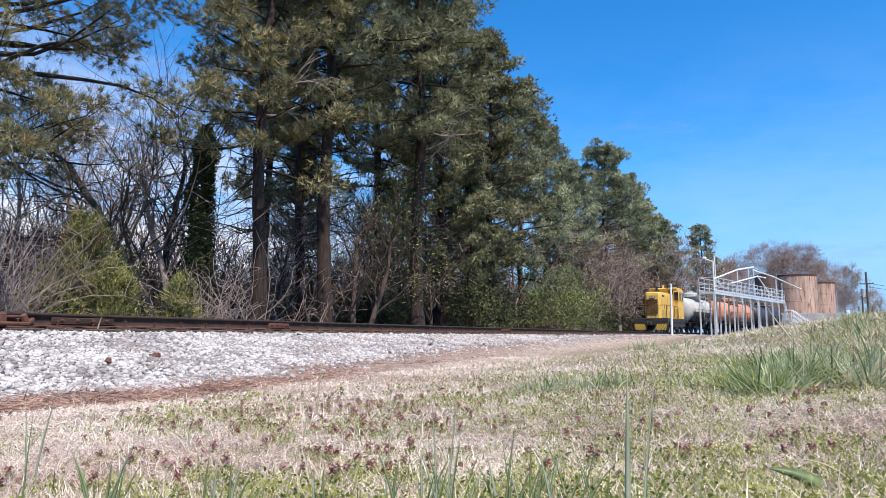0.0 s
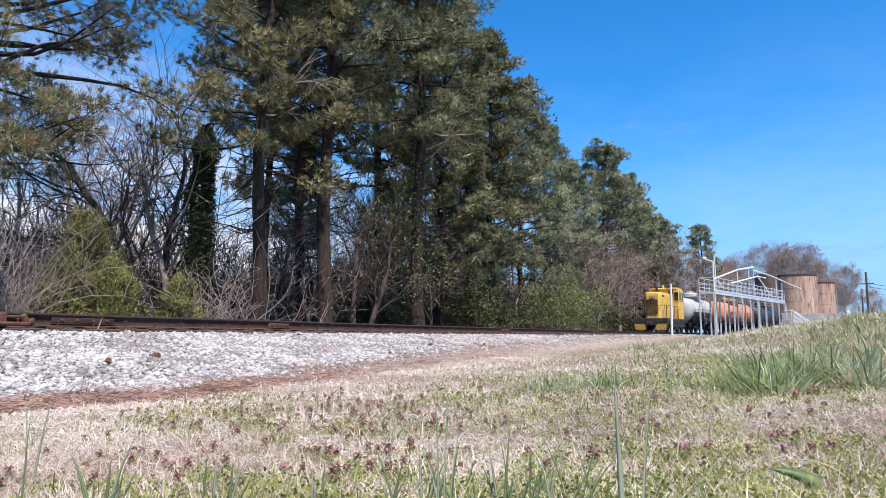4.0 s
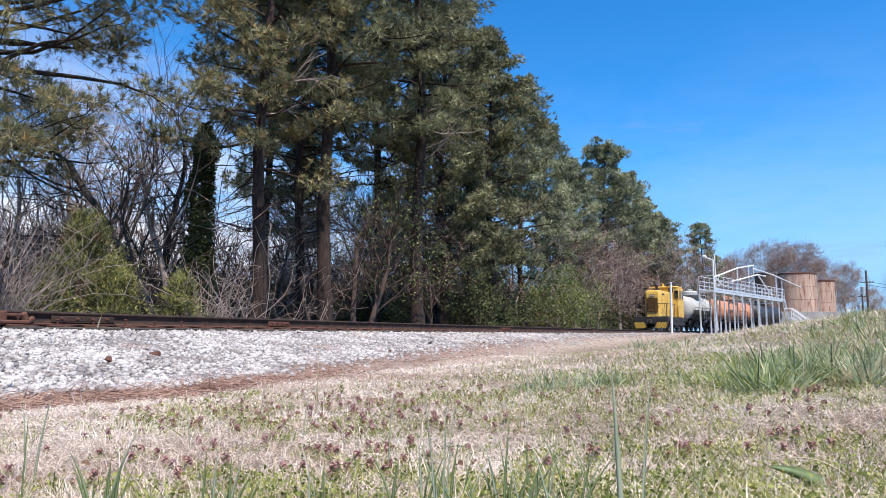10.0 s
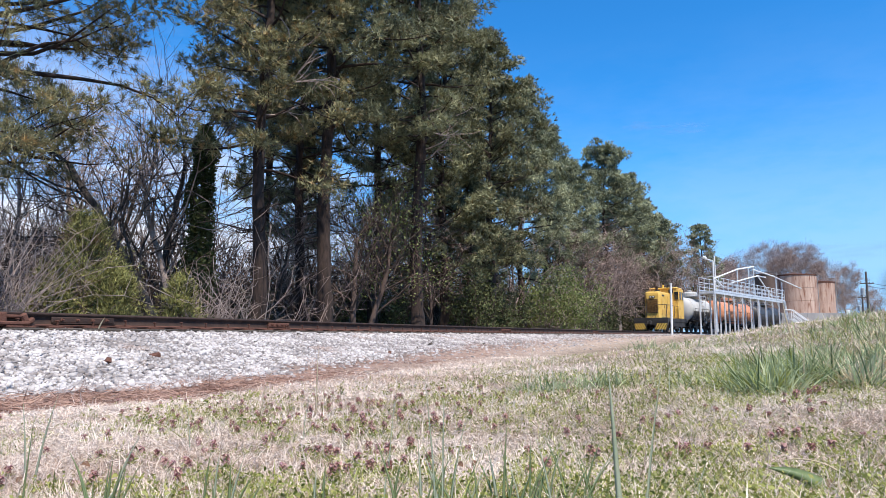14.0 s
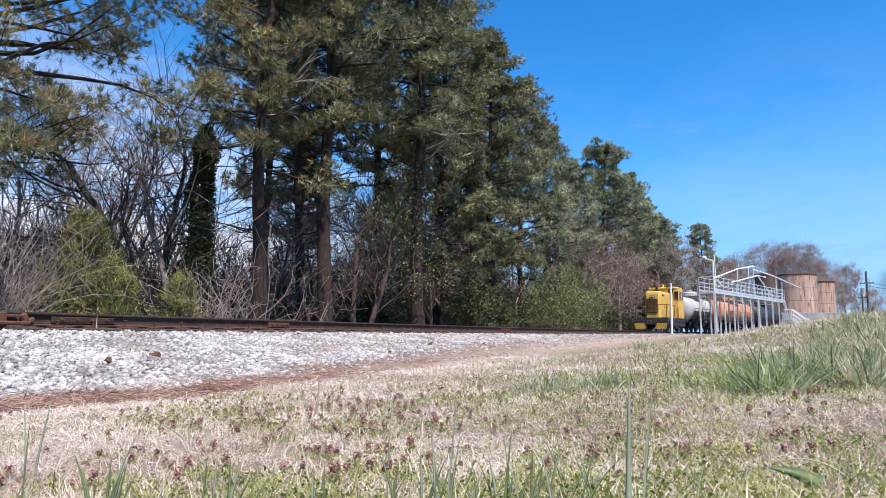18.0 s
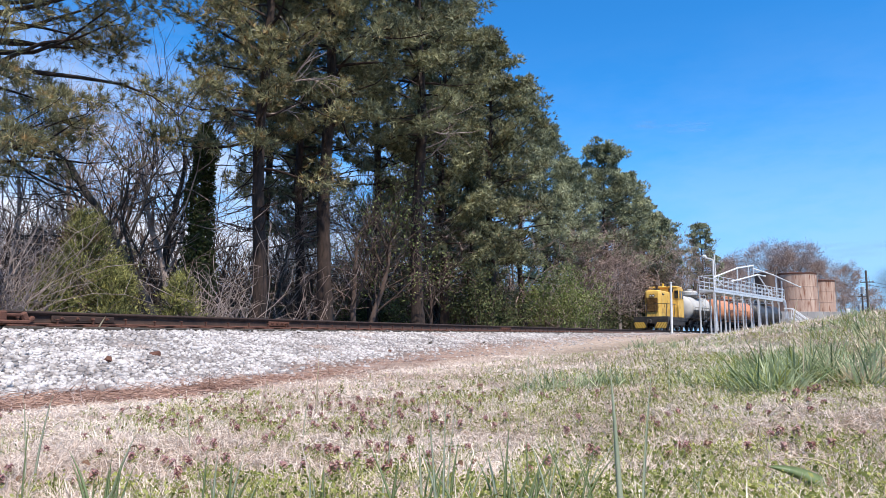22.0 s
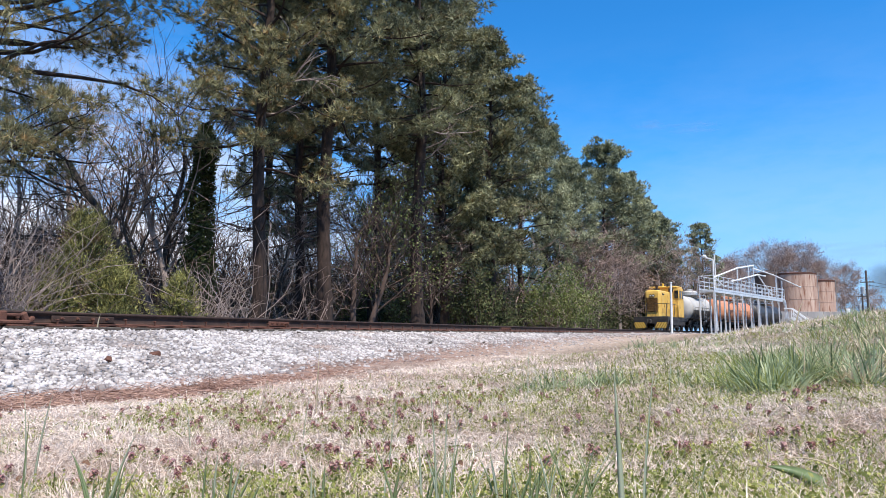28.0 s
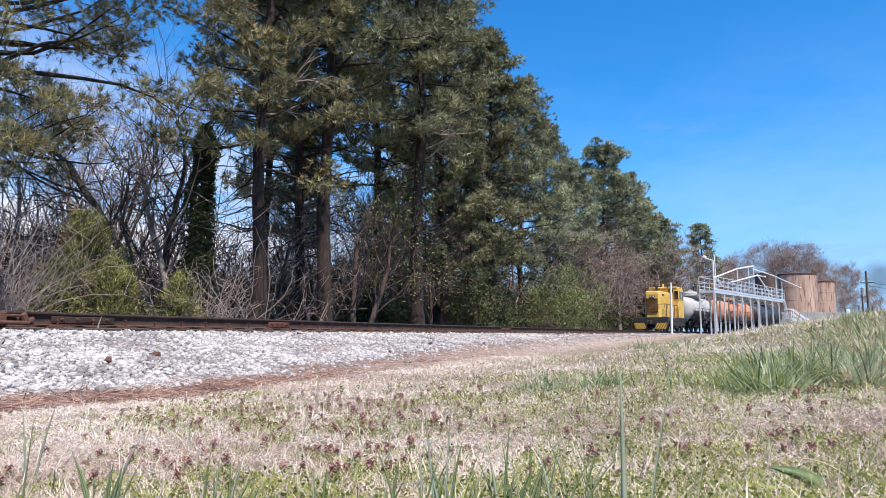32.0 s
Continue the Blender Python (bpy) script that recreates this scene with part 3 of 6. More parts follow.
def make_track():
    base = RAIL_TOP - 0.1725
    road = empty("railway_track", Matrix.Identity(4), "rusty railway track curving away on pale ballast", "railway track")
    for q in (0.0, -1.51):
        for s0, s1 in ((-30.0, 5.35), (5.36, 17.9), (17.91, 30.0), (30.01, 42.0), (42.01, 90.0)):
            V, F = sweep(rail_section(False), q, s0, s1, 0.6, base)
            rail = put("rail", array_mesh("rail", V, F), RUST, road, "dark rust-brown steel rail")
            V, F = sweep([(0.021, 0.0318), (0.0715, 0.016), (0.0715, -0.001), (0.0702, -0.001), (0.0702, 0.0145)], q, s0, s1, 0.6, base)
            put("rail_foot", array_mesh("rail_foot", V, F), RUST_RED, rail, "red-rusted foot flange")
            V, F = sweep(rail_section(True), q, s0, s1, 0.6, base)
            put("railhead", array_mesh("railhead", V, F), RAILHEAD, rail, "duller worn running surface")

    def at(s, q, z):
        x, y, h = track(s, q)
        return Matrix.Translation((float(x), float(y), z)) @ Euler((0, 0, -float(h))).to_matrix().to_4x4()
    bm = box(bm0(), (0, 0, 0), (2.6, 0.22, 0.18), 0.012)
    tie = part("tie", bm, TIE, road, "weathered timber sleeper end")
    tie.matrix_basis = at(-9.0, -0.755, base - 0.115)
    plate = part("tie_plate", box(box(bm0(), (0, 0, 0), (0.36, 0.19, 0.02), 0.004), (0.10, 0, 0.012), (0.04, 0.19, 0.012)), RUST_RED, road)
    plate.matrix_basis = at(-9.0, 0, base - 0.012)
    bm = box(bm0(), (0, 0, 0.0), (0.018, 0.018, 0.1))
    box(bm, (-0.008, 0, 0.052), (0.045, 0.034, 0.018), 0.005)
    spike = part("spike", bm, RUST_RED, road)
    spike.matrix_basis = at(-9.0, 0.092, base + 0.02)

    def twin(ob, m):
        o = ob.copy()
        scene.collection.objects.link(o)
        o.matrix_basis = m
        return o
    rnd = random.Random(4)
    for k in range(1, 190):
        s = -20.0 + 0.53 * k
        twin(tie, at(s + rnd.uniform(-0.03, 0.03), -0.755 + rnd.uniform(-0.05, 0.05), base - 0.115))
        for q in (0.0, -1.51):
            twin(plate, at(s, q, base - 0.012))
        if 20 < k < 95:
            twin(spike, at(s + 0.05, 0.092 - 0.005, base + 0.015 + rnd.uniform(0, 0.02)))
            twin(spike, at(s - 0.05, -0.092, base + 0.015))
    # joint bars with their bolts, on the lawn side of the near rail
    for s, length in ((1.15, 0.95), (5.35, 0.62), (17.9, 0.9), (30.0, 0.9)):
        bm = box(bm0(), (0.028, 0, 0.083), (0.026, length, 0.075), 0.008)
        box(bm, (0.05, 0, 0.04), (0.05, length, 0.012), 0.003)
        bar = part("joint_bar", bm, RUST if s < 2 else RUST_RED, road, "bolted rusty joint bar")
        bar.matrix_basis = at(s, 0, base)
        for b in (-0.36, -0.12, 0.12, 0.36):
            bolt = part("bolt", rod(rod(bm0(), (0.04, b * length, 0.085), (0.062, b * length, 0.085), 0.02, n=6), (0.06, b * length, 0.085), (0.09, b * length, 0.085), 0.011, n=6), RUST_RED, bar)
    # a clamp-on derail block bolted round the rail
    bm = box(bm0(), (0.05, -0.13, 0.09), (0.07, 0.10, 0.15), 0.02)
    box(bm, (0.055, 0.0, 0.115), (0.05, 0.22, 0.04), 0.012)
    box(bm, (0.055, 0.0, 0.03), (0.10, 0.40, 0.05), 0.015)
    box(bm, (0.06, 0.14, 0.095), (0.06, 0.09, 0.12), 0.02, Euler((0.5, 0, 0)).to_matrix())
    box(bm, (0.06, 0.21, 0.055), (0.06, 0.13, 0.06), 0.015, Euler((0.6, 0, 0)).to_matrix())
    clamp = part("rail_clamp", bm, RUST_RED, road, "chunky red-rusted clamp on the rail")
    clamp.matrix_basis = at(0.15, 0, base)


make_ballast()
make_track()

# ---- trees ----
def bent(rng, p, d, length, n, wander, lift=0.0):
    """A wandering line of n steps from p along d."""
    pts = [np.array(p, float)]
    d = np.array(d, float)
    for _ in range(n):
        d = d + rng.normal(0, wander, 3) + np.array([0, 0, lift])
        d /= np.linalg.norm(d)
        pts.append(pts[-1] + d * length / n)
    return pts


def line_segs(pts, r0, r1, segs):
    n = len(pts) - 1
    for i in range(n):
        a, b = r0 + (r1 - r0) * i / n, r0 + (r1 - r0) * (i + 1) / n
        segs.append((pts[i], pts[i + 1], a, b))


def segs_mesh(name, segs, sides):
    A, B, ra, rb = zip(*segs)
    V, F = tubes(np.array(A), np.array(B), np.array(ra), np.array(rb), sides)
    return array_mesh(name, V, F)


def trunk_mesh(name, pts, radii, sides, rng, rough=0.07):
    """One unbroken tapered tube with an uneven, plated skin."""
    pts = [Vector(p) for p in pts]
    V, F = [], []
    for i, (p, r) in enumerate(zip(pts, radii)):
        d = (pts[min(i + 1, len(pts) - 1)] - pts[max(i - 1, 0)]).normalized()
        u = d.cross(Vector((0.3, 1, 0))).normalized()
        w = d.cross(u)
        for k in range(sides):
            a = 2 * math.pi * k / sides
            q = p + (u * math.cos(a) + w * math.sin(a)) * r * (1 + rng.normal(0, rough))
            V.append(tuple(q))
    for i in range(len(pts) - 1):
        for k in range(sides):
            F.append((i * sides + k, i * sides + (k + 1) % sides, (i + 1) * sides + (k + 1) % sides, (i + 1) * sides + k))
    return array_mesh(name, V, F)


def fine_line(pts, times):
    """The same line in smaller steps."""
    out = []
    for a, b in zip(pts, pts[1:]):
        out += [np.array(a) + (np.array(b) - np.array(a)) * k / times for k in range(times)]
    return out + [np.array(pts[-1])]


def pine(seed, x, y, H, r, base, spread, label, clumps=1500, mat=None, lean=(0.0, 0.0), needle=0.25, width=0.030, per=24, dead=10, side=None, dens=1.0, pale=0, core=48):
    """A loblolly pine: bare tapered trunk, dead stubs, whorled limbs, needle clumps along the outer limbs."""
    rng = np.random.RandomState(seed)
    z0 = gz(x, y) - 0.08
    tree = empty("pine_tree", pose(x, y, z0), label, "pine tree", "pine trees")
    n = 14
    tp = [np.array([lean[0] * H * (i / n) ** 1.4 + 0.10 * math.sin(i * 0.9 + seed), lean[1] * H * (i / n) + 0.10 * math.cos(i * 0.7 + seed * 2), H * i / n]) for i in range(n + 1)]
    tp[0][:2] = 0
    fl = fine_line(tp, 4)
    put("trunk", trunk_mesh("trunk", fl, [r * (1 - 0.88 * k / (len(fl) - 1)) * (1.25 if k == 0 else 1.1 if k == 1 else 1) for k in range(len(fl))], 12, rng), BARK_PINE, tree)
    split = dens > 1.25 or side is not None
    wood = []

    def trunk_at(h):
        f = min(max(h / H * n, 0), n - 0.001)
        i = int(f)
        return tp[i] + (tp[i + 1] - tp[i]) * (f - i)
    count = int((30 + (1 - base) * H * 3.6) * dens)
    pads = []
    for k in range(count):
        f = (k + rng.uniform(0, 1)) / count
        h = H * (base + (1 - base) * f ** 0.9)
        a = k * 2.4 + rng.uniform(-0.5, 0.5) if side is None else side + rng.normal(0, 0.9)
        prof = (1 - f) ** 0.55 * (0.55 + 0.45 * min(1, f / 0.22)) + 0.08
        L = spread * prof * rng.uniform(0.6, 1.2)
        d = (math.cos(a), math.sin(a), 0.10 + 0.55 * f - 0.15 * (1 - f))
        pts = bent(rng, trunk_at(h), d, L, 6, 0.16, 0.05)
        rr = max(0.018, 0.16 * r * (1 - f) + 0.05 * L * 0.22)
        limbs = []
        line_segs(pts, rr, 0.008, limbs)
        for j in (2, 4, 5, 6):
            if j < 4 and rng.uniform() < 0.4:
                continue
            dd = unit(np.array([math.cos(a), math.sin(a), 0.3]) + rng.normal(0, 0.7, 3))
            sub = bent(rng, pts[j], dd, L * rng.uniform(0.1, 0.28) + 0.15, 3, 0.2, 0.08)
            line_segs(sub if split else [sub[0], sub[2]], 0.014, 0.006, limbs)
            pads.append((sub[2], dd, (0.36 + 0.06 * L) * rng.uniform(0.7, 1.3)))
        if split:
            put("limb", segs_mesh("limb", limbs, 4), BARK_PINE, tree)
        else:
            wood += limbs
    for k in range(pale):
        a = rng.uniform(-1.2, 0.2)
        tw, tips = [], []
        grow(rng, trunk_at(H * rng.uniform(0.30, 0.42)), (math.cos(a), math.sin(a), 0.1), 1.5, 0.03, 1, tw, tips, 0.25)
        put("dead_limb", segs_mesh("dead_limb", tw, 5), BARK_PALE, tree, "bleached broken dead limb")
    limbs = wood
    for k in range(dead):
        h = H * rng.uniform(0.12, base + 0.1)
        a = rng.uniform(0, 6.28)
        pts = bent(rng, trunk_at(h), (math.cos(a), math.sin(a), rng.uniform(-0.2, 0.3)), rng.uniform(0.5, 2.2), 5, 0.22)
        line_segs(pts, 0.025, 0.006, limbs)
    tagged(put("branchwork", segs_mesh("branchwork", limbs, 3), BARK_PINE, tree), kind="stuff")
    # needles: tufts like small brooms over the upper side of each pad, and a dense core within
    P, PD, PS = np.array([p for p, _, _ in pads]), np.array([d for _, d, _ in pads]), np.array([s for _, _, s in pads])
    flat = np.array([1.0, 1.0, 0.55])
    pick = rng.randint(0, len(P), clumps)
    way = unit(rng.normal(0, 1, (clumps, 3)) + np.array([0, 0, 0.3]))
    off = way * (rng.uniform(0.3, 1, (clumps, 1)) ** 0.5) * flat * PS[pick][:, None]
    C = np.repeat(P[pick] + off, per, axis=0)
    D = np.repeat(way * 0.5 + PD[pick] * 0.3 + np.array([0, 0, 0.3]), per, axis=0)
    D = unit(D + rng.normal(0, 0.6, D.shape))
    C = C + rng.normal(0, 0.02, C.shape)
    N = np.repeat(way, per, axis=0) + rng.normal(0, 0.3, C.shape)
    high = C[:, 2] > 0.54 * y + 0.8      # coarser needles in the tops
    keep = ~high | (rng.uniform(0, 1, len(C)) < 0.4)
    C, D, N, W = C[keep], D[keep], N[keep], np.where(high, 1.7 * width, width)[keep]
    L = needle * rng.uniform(0.7, 1.25, len(C))
    m = len(P) * core
    pick = rng.randint(0, len(P), m)
    out = unit(rng.normal(0, 1, (m, 3)))
    inner = out * rng.uniform(0.1, 0.6, (m, 1)) * flat * PS[pick][:, None]
    C = np.concatenate([C, P[pick] + inner])
    D = np.concatenate([D, unit(out * 0.3 + rng.normal(0, 0.6, out.shape))])
    N = np.concatenate([N, out + rng.normal(0, 0.2, out.shape)])
    W = np.concatenate([W, np.minimum(0.20 * PS[pick], 2.0 * width)])
    L = np.concatenate([L, 0.45 * PS[pick]])
    V, F = spikes(C, D, L, W * rng.uniform(0.7, 1.3, len(C)), N)
    put("crown", array_mesh("crown", V, F), mat or NEEDLE, tree)
    return tree


def grow(rng, p, d, length, r, depth, segs, tips, wander=0.16, lift=0.03, forks=(2, 4)):
    n = 5 if depth > 1 else 4 if depth else 3
    pts = bent(rng, p, d, length, n, wander, lift)
    line_segs(pts, r, r * 0.55, segs)
    tips.append(pts[-1])
    if depth == 0:
        return
    for _ in range(rng.randint(*forks) + 1):
        j = rng.randint(2, n + 1)
        e = unit(pts[j] - pts[j - 1])
        dd = unit(e + rng.normal(0, 0.55, 3))
        grow(rng, pts[j], dd, length * rng.uniform(0.5, 0.8), max(r * 0.5, 0.004), depth - 1, segs, tips, wander, lift, forks)


def bare_tree(seed, x, y, H, r, label, lean=(0.1, 0.0), depth=4, mat=None, leafy=None, leaf_n=0, leaf_size=0.05, forks=(2, 4), name="bare_tree", stems=1, wander=0.16, fat=1.0, haze=1400):
    rng = np.random.RandomState(seed)
    tree = empty(name, pose(x, y, gz(x, y) - 0.06), label, "tree", "bare trees")
    trunk, twigs, tips = [], [], []
    for k in range(stems):
        d = unit(np.array([lean[0] + (rng.normal(0, 0.3) if stems > 1 else 0), lean[1] + (rng.normal(0, 0.3) if stems > 1 else 0), 1.0]))
        pts = bent(rng, (rng.normal(0, 0.15) if stems > 1 else 0, rng.normal(0, 0.15) if stems > 1 else 0, 0), d, H * 0.62, 8, 0.07, 0.02)
        fl = fine_line(pts, 2)
        put("trunk", trunk_mesh("trunk", fl, [r * (1 - 0.55 * q / (len(fl) - 1)) for q in range(len(fl))], 8, rng, 0.05), mat or BARK_GREY, tree)
        for j in range(2, 9):
            for _ in range(2 if j < 8 else 3):
                a = rng.uniform(0, 6.28)
                dd = unit(unit(pts[j] - pts[j - 1]) * 0.8 + np.array([math.cos(a), math.sin(a), 0.25]) * rng.uniform(0.5, 1.0))
                one = []
                grow(rng, pts[j], dd, H * rng.uniform(0.18, 0.34), r * (0.42 - 0.025 * j), depth - 2, one, tips, wander, 0.03, forks)
                if y < 27 and fat < 1.95:
                    if fat > 1:
                        one = [(a, b, max(p, 0.006 * fat), max(q, 0.005 * fat)) for a, b, p, q in one]
                    put("bough", segs_mesh("bough", one, 3), mat or TWIG, tree)
                else:
                    twigs += one
    if fat > 2.9:      # an old, evenly rounded crown
        mid, R = np.array([0, 0, 0.58 * H]), np.array([0.37, 0.37, 0.41]) * H

        def rounded(p):
            v = (np.asarray(p) - mid) / R
            d = np.linalg.norm(v)
            return np.asarray(p) if d < 0.8 else mid + v / d * (0.8 + 0.35 * (d - 0.8)) * R
        twigs = [(rounded(a), rounded(b), p, q) for a, b, p, q in twigs]
        tips = [rounded(p) for p in tips]
    if fat > 1:
        twigs = [(a, b, max(p, 0.006 * fat), max(q, 0.005 * fat)) for a, b, p, q in twigs]
    if twigs:
        put("branchwork", segs_mesh("branchwork", twigs, 3), mat or TWIG, tree)
    if haze:      # the finest twigs at the ends of the boughs
        T = np.array(tips)
        mid = T.mean(axis=0)
        C = T[rng.randint(0, len(T), haze)] + rng.normal(0, 0.02 * H, (haze, 3))
        V, F = spikes(C, unit(C - mid) * 0.7 + rng.normal(0, 0.6, (haze, 3)) + np.array([0, 0, 0.25]), (0.05 if fat < 2.5 else 0.032) * H * rng.uniform(0.5, 1.3, haze) + 0.1, np.full(haze, 0.0065 * fat + 0.004))
        tagged(put("twig_haze", array_mesh("twig_haze", V, F), TWIG, tree), kind="stuff")
    if leaf_n:
        tips = np.array(tips)
        C = tips[rng.randint(0, len(tips), leaf_n)] + rng.normal(0, 0.25, (leaf_n, 3))
        V, F = leaves(C, leaf_size * rng.uniform(0.6, 1.3, leaf_n))
        put("foliage", array_mesh("foliage", V, F), leafy, tree)
    return tree


def bush(seed, x, y, w, h, label, mat, n, leaf, kind="leaf", twig_n=60, name="shrub", cone=False, twig_mat=None):
    """Many stems from the ground with sprays or leaves about them; cone: a pointed cedar."""
    rng = np.random.RandomState(seed)
    ob = empty(name, pose(x, y, gz(x, y) - 0.04), label, "shrub", "shrubs")
    segs, pts_all, dir_all = [], [], []
    if cone:
        line_segs([np.array([0, 0, 0.0]), np.array([0.05, 0, h * 0.5]), np.array([0, 0.03, h * 0.97])], 0.07, 0.01, segs)
    for k in range(twig_n):
        a = rng.uniform(0, 6.28)
        if cone:
            f = rng.uniform(0.0, 1.0) ** 1.1
            L = w * 0.5 * (1 - f) ** 0.75 * rng.uniform(0.55, 1.12) + 0.12
            p, d = (0, 0, h * (0.04 + 0.9 * f)), (math.cos(a), math.sin(a), 0.35 + 0.5 * f)
        else:
            p = (rng.normal(0, w * 0.16), rng.normal(0, w * 0.16), 0)
            d = (math.cos(a) * rng.uniform(0.1, 0.9), math.sin(a) * rng.uniform(0.1, 0.9), 1.0)
            L = h * rng.uniform(0.55, 1.05)
        pts = bent(rng, p, d, L, 6, 0.15 if n else 0.2)
        line_segs(pts, 0.014 if n else 0.013, 0.005, segs)
        for j in range(3 if cone else 2, 7):
            pts_all.append(pts[j])
            dir_all.append(unit(pts[j] - pts[j - 1]))
            if not cone:
                sub = bent(rng, pts[j], unit(rng.normal(0, 1, 3) + np.array([0, 0, 0.5])), L * rng.uniform(0.12, 0.3), 3, 0.2)
                line_segs(sub, 0.006, 0.003, segs)
                pts_all += sub[1:]
                dir_all += [unit(sub[1] - sub[0])] * 3
    put("branchwork", segs_mesh("branchwork", segs, 3), twig_mat or TWIG, ob)
    if n:
        P, D = np.array(pts_all), np.array(dir_all)
        i = rng.randint(0, len(P), n)
        C = P[i] + rng.normal(0, 0.085 if cone else 0.12, (n, 3)) * max(1.0, w / 3)
        C[:, 2] = np.maximum(C[:, 2], 0.05)
        if kind == "leaf":
            V, F = leaves(C, leaf * rng.uniform(0.6, 1.3, n))
        else:
            V, F = spikes(C, unit(D[i] * 0.7 + np.array([0, 0, 0.45]) + rng.normal(0, 0.45, (n, 3))), leaf * rng.uniform(0.6, 1.3, n), leaf * (0.24 if cone else 0.14) * rng.uniform(0.7, 1.3, n), unit(C - P[i]) + D[i] * np.array([0.8, 0.8, 0.3]) + rng.normal(0, 0.25, (n, 3)))
        put("foliage", array_mesh("foliage", V, F), mat, ob)
    return ob


def ivy_trunk(seed, x, y, H, r, w, label):
    rng = np.random.RandomState(seed)
    ob = empty("ivy_covered_tree", pose(x, y, gz(x, y) - 0.06), label, "tree")
    segs = []
    pts = [np.array([0.06 * math.sin(i), 0.05 * math.cos(i * 1.3), H * i / 10]) for i in range(11)]
    line_segs(pts, r, r * 0.5, segs)
    for k in range(24):
        a = rng.uniform(0, 6.28)
        line_segs(bent(rng, pts[rng.randint(4, 11)], (math.cos(a), math.sin(a), 0.4), rng.uniform(0.5, 1.6), 5, 0.2), 0.03, 0.006, segs)
    put("trunk", segs_mesh("trunk", segs, 7), BARK_GREY, ob)
    n = 15000
    h = H * rng.uniform(0.02, 0.99, n)
    a = rng.uniform(0, 6.28, n)
    lump = 0.75 + 0.35 * np.sin(h * 2.1 + 2 * np.sin(a)) * np.cos(a * 2 + h)
    taper = np.clip((H - h) / (0.10 * H), 0.4, 1.0)
    rad = w * 0.5 * lump * taper * np.sqrt(rng.uniform(0.25, 1.0, n))
    C = np.stack([rad * np.cos(a), rad * np.sin(a), h], axis=1)
    V, F = leaves(C, 0.055 * rng.uniform(0.6, 1.3, n))
    put("ivy", array_mesh("ivy", V, F), LEAF_IVY, ob)
    return ob


def brush_band():
    """The tangle of leafless stems, vines and saplings under the wood's edge."""
    rng = np.random.RandomState(77)
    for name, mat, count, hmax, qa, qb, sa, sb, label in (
            ("brushwood", BRUSH_SHADED, 850, 4.2, -5.8, -13.0, -8, 62, "tangle of leafless brown brush under the trees"),
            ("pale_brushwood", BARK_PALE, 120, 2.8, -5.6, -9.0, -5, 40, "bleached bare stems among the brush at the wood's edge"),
            ("thicket", BRUSH_SHADED, 480, 5.5, -12.0, -34.0, -20, 95, "dense leafless thicket deeper in the wood"),
            ("saplings", BRUSH_SHADED, 240, 7.5, -9.0, -26.0, 3, 75, "thicket of thin leafless saplings behind the pines")):
        segs = []
        for k in range(count):
            s, q = rng.uniform(sa, sb), rng.uniform(qb, qa)
            x, y, _ = track(s, q)
            z = gz(float(x), float(y))
            L = hmax * rng.uniform(0.4, 1.0)
            up = 1.0 if "brush" in name else 3.0
            p = bent(rng, (float(x), float(y), z), (rng.normal(0, 0.5), rng.normal(0, 0.5), up), L, 6, 0.17 if up == 1 else 0.08, -0.02 if up == 1 else 0.02)
            r = 0.011 * rng.uniform(0.6, 1.6) * (1 if up == 1 else 2.4)
            line_segs(p, r, r * 0.4, segs)
            for j in range(2, 7):
                for _ in range(2):
                    dd = unit(unit(p[j] - p[j - 1]) * 0.6 + rng.normal(0, 0.6, 3))
                    sub = bent(rng, p[j], dd, L * rng.uniform(0.15, 0.4), 3, 0.22)
                    line_segs(sub, r * 0.5, r * 0.22, segs)
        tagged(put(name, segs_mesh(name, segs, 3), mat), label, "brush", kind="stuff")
    # dark evergreen undergrowth far back, closing the view under the crowns
    m = 38000
    s, q = rng.uniform(11, 100, m), rng.uniform(-48, -22, m)
    x, y, _ = track(s, q)
    top = 1.6 + 7.1 * np.clip((s - 42) / 8, 0, 1) + 1.5 * np.sin(s * 0.31) + 1.2 * np.sin(s * 0.83 + 1.0)
    C = np.stack([x, y, 0.2 + np.maximum(top, 0.8) * rng.uniform(0, 1, m) ** 1.3], axis=1)
    n2 = 30000
    s, q = rng.uniform(14, 60, n2), rng.uniform(-22, -9, n2)
    x, y, _ = track(s, q)
    top = 0.9 + 3.7 * np.clip((s - 27) / 8, 0, 1) + 1.3 * np.sin(s * 0.53) + 1.0 * np.sin(s * 1.13 + 1.0)
    C = np.concatenate([C, np.stack([x, y, 0.2 + np.maximum(top, 0.6) * rng.uniform(0, 1, n2) ** 1.2], axis=1)])
    V, F = leaves(C, np.where(np.arange(len(C)) < m, 0.17, 0.065) * rng.uniform(0.6, 1.4, len(C)))
    tagged(put("undergrowth", array_mesh("undergrowth", V, F), LEAF_DEEP), "dark evergreen undergrowth deep in the wood", "undergrowth", kind="stuff")
    # fine leafless twigs closing the view low down between the trunks
    k = 62000
    s, q = rng.uniform(2, 60, k), rng.uniform(-30, -11, k)
    x, y, _ = track(s, q)
    top = 4.4 + 1.3 * np.sin(s * 0.47) + 1.0 * np.sin(s * 1.31 + q * 0.4) - 1.4 * np.clip((14 - s) / 10, 0, 1)
    C = np.stack([x, y, 0.1 + np.maximum(top, 0.9) * rng.uniform(0, 1, k) ** 1.7], axis=1)
    V, F = spikes(C, rng.normal(0, 0.6, (k, 3)) + np.array([0, 0, 0.8]), rng.uniform(0.5, 1.5, k), np.full(k, 0.034) * rng.uniform(0.6, 1.5, k))
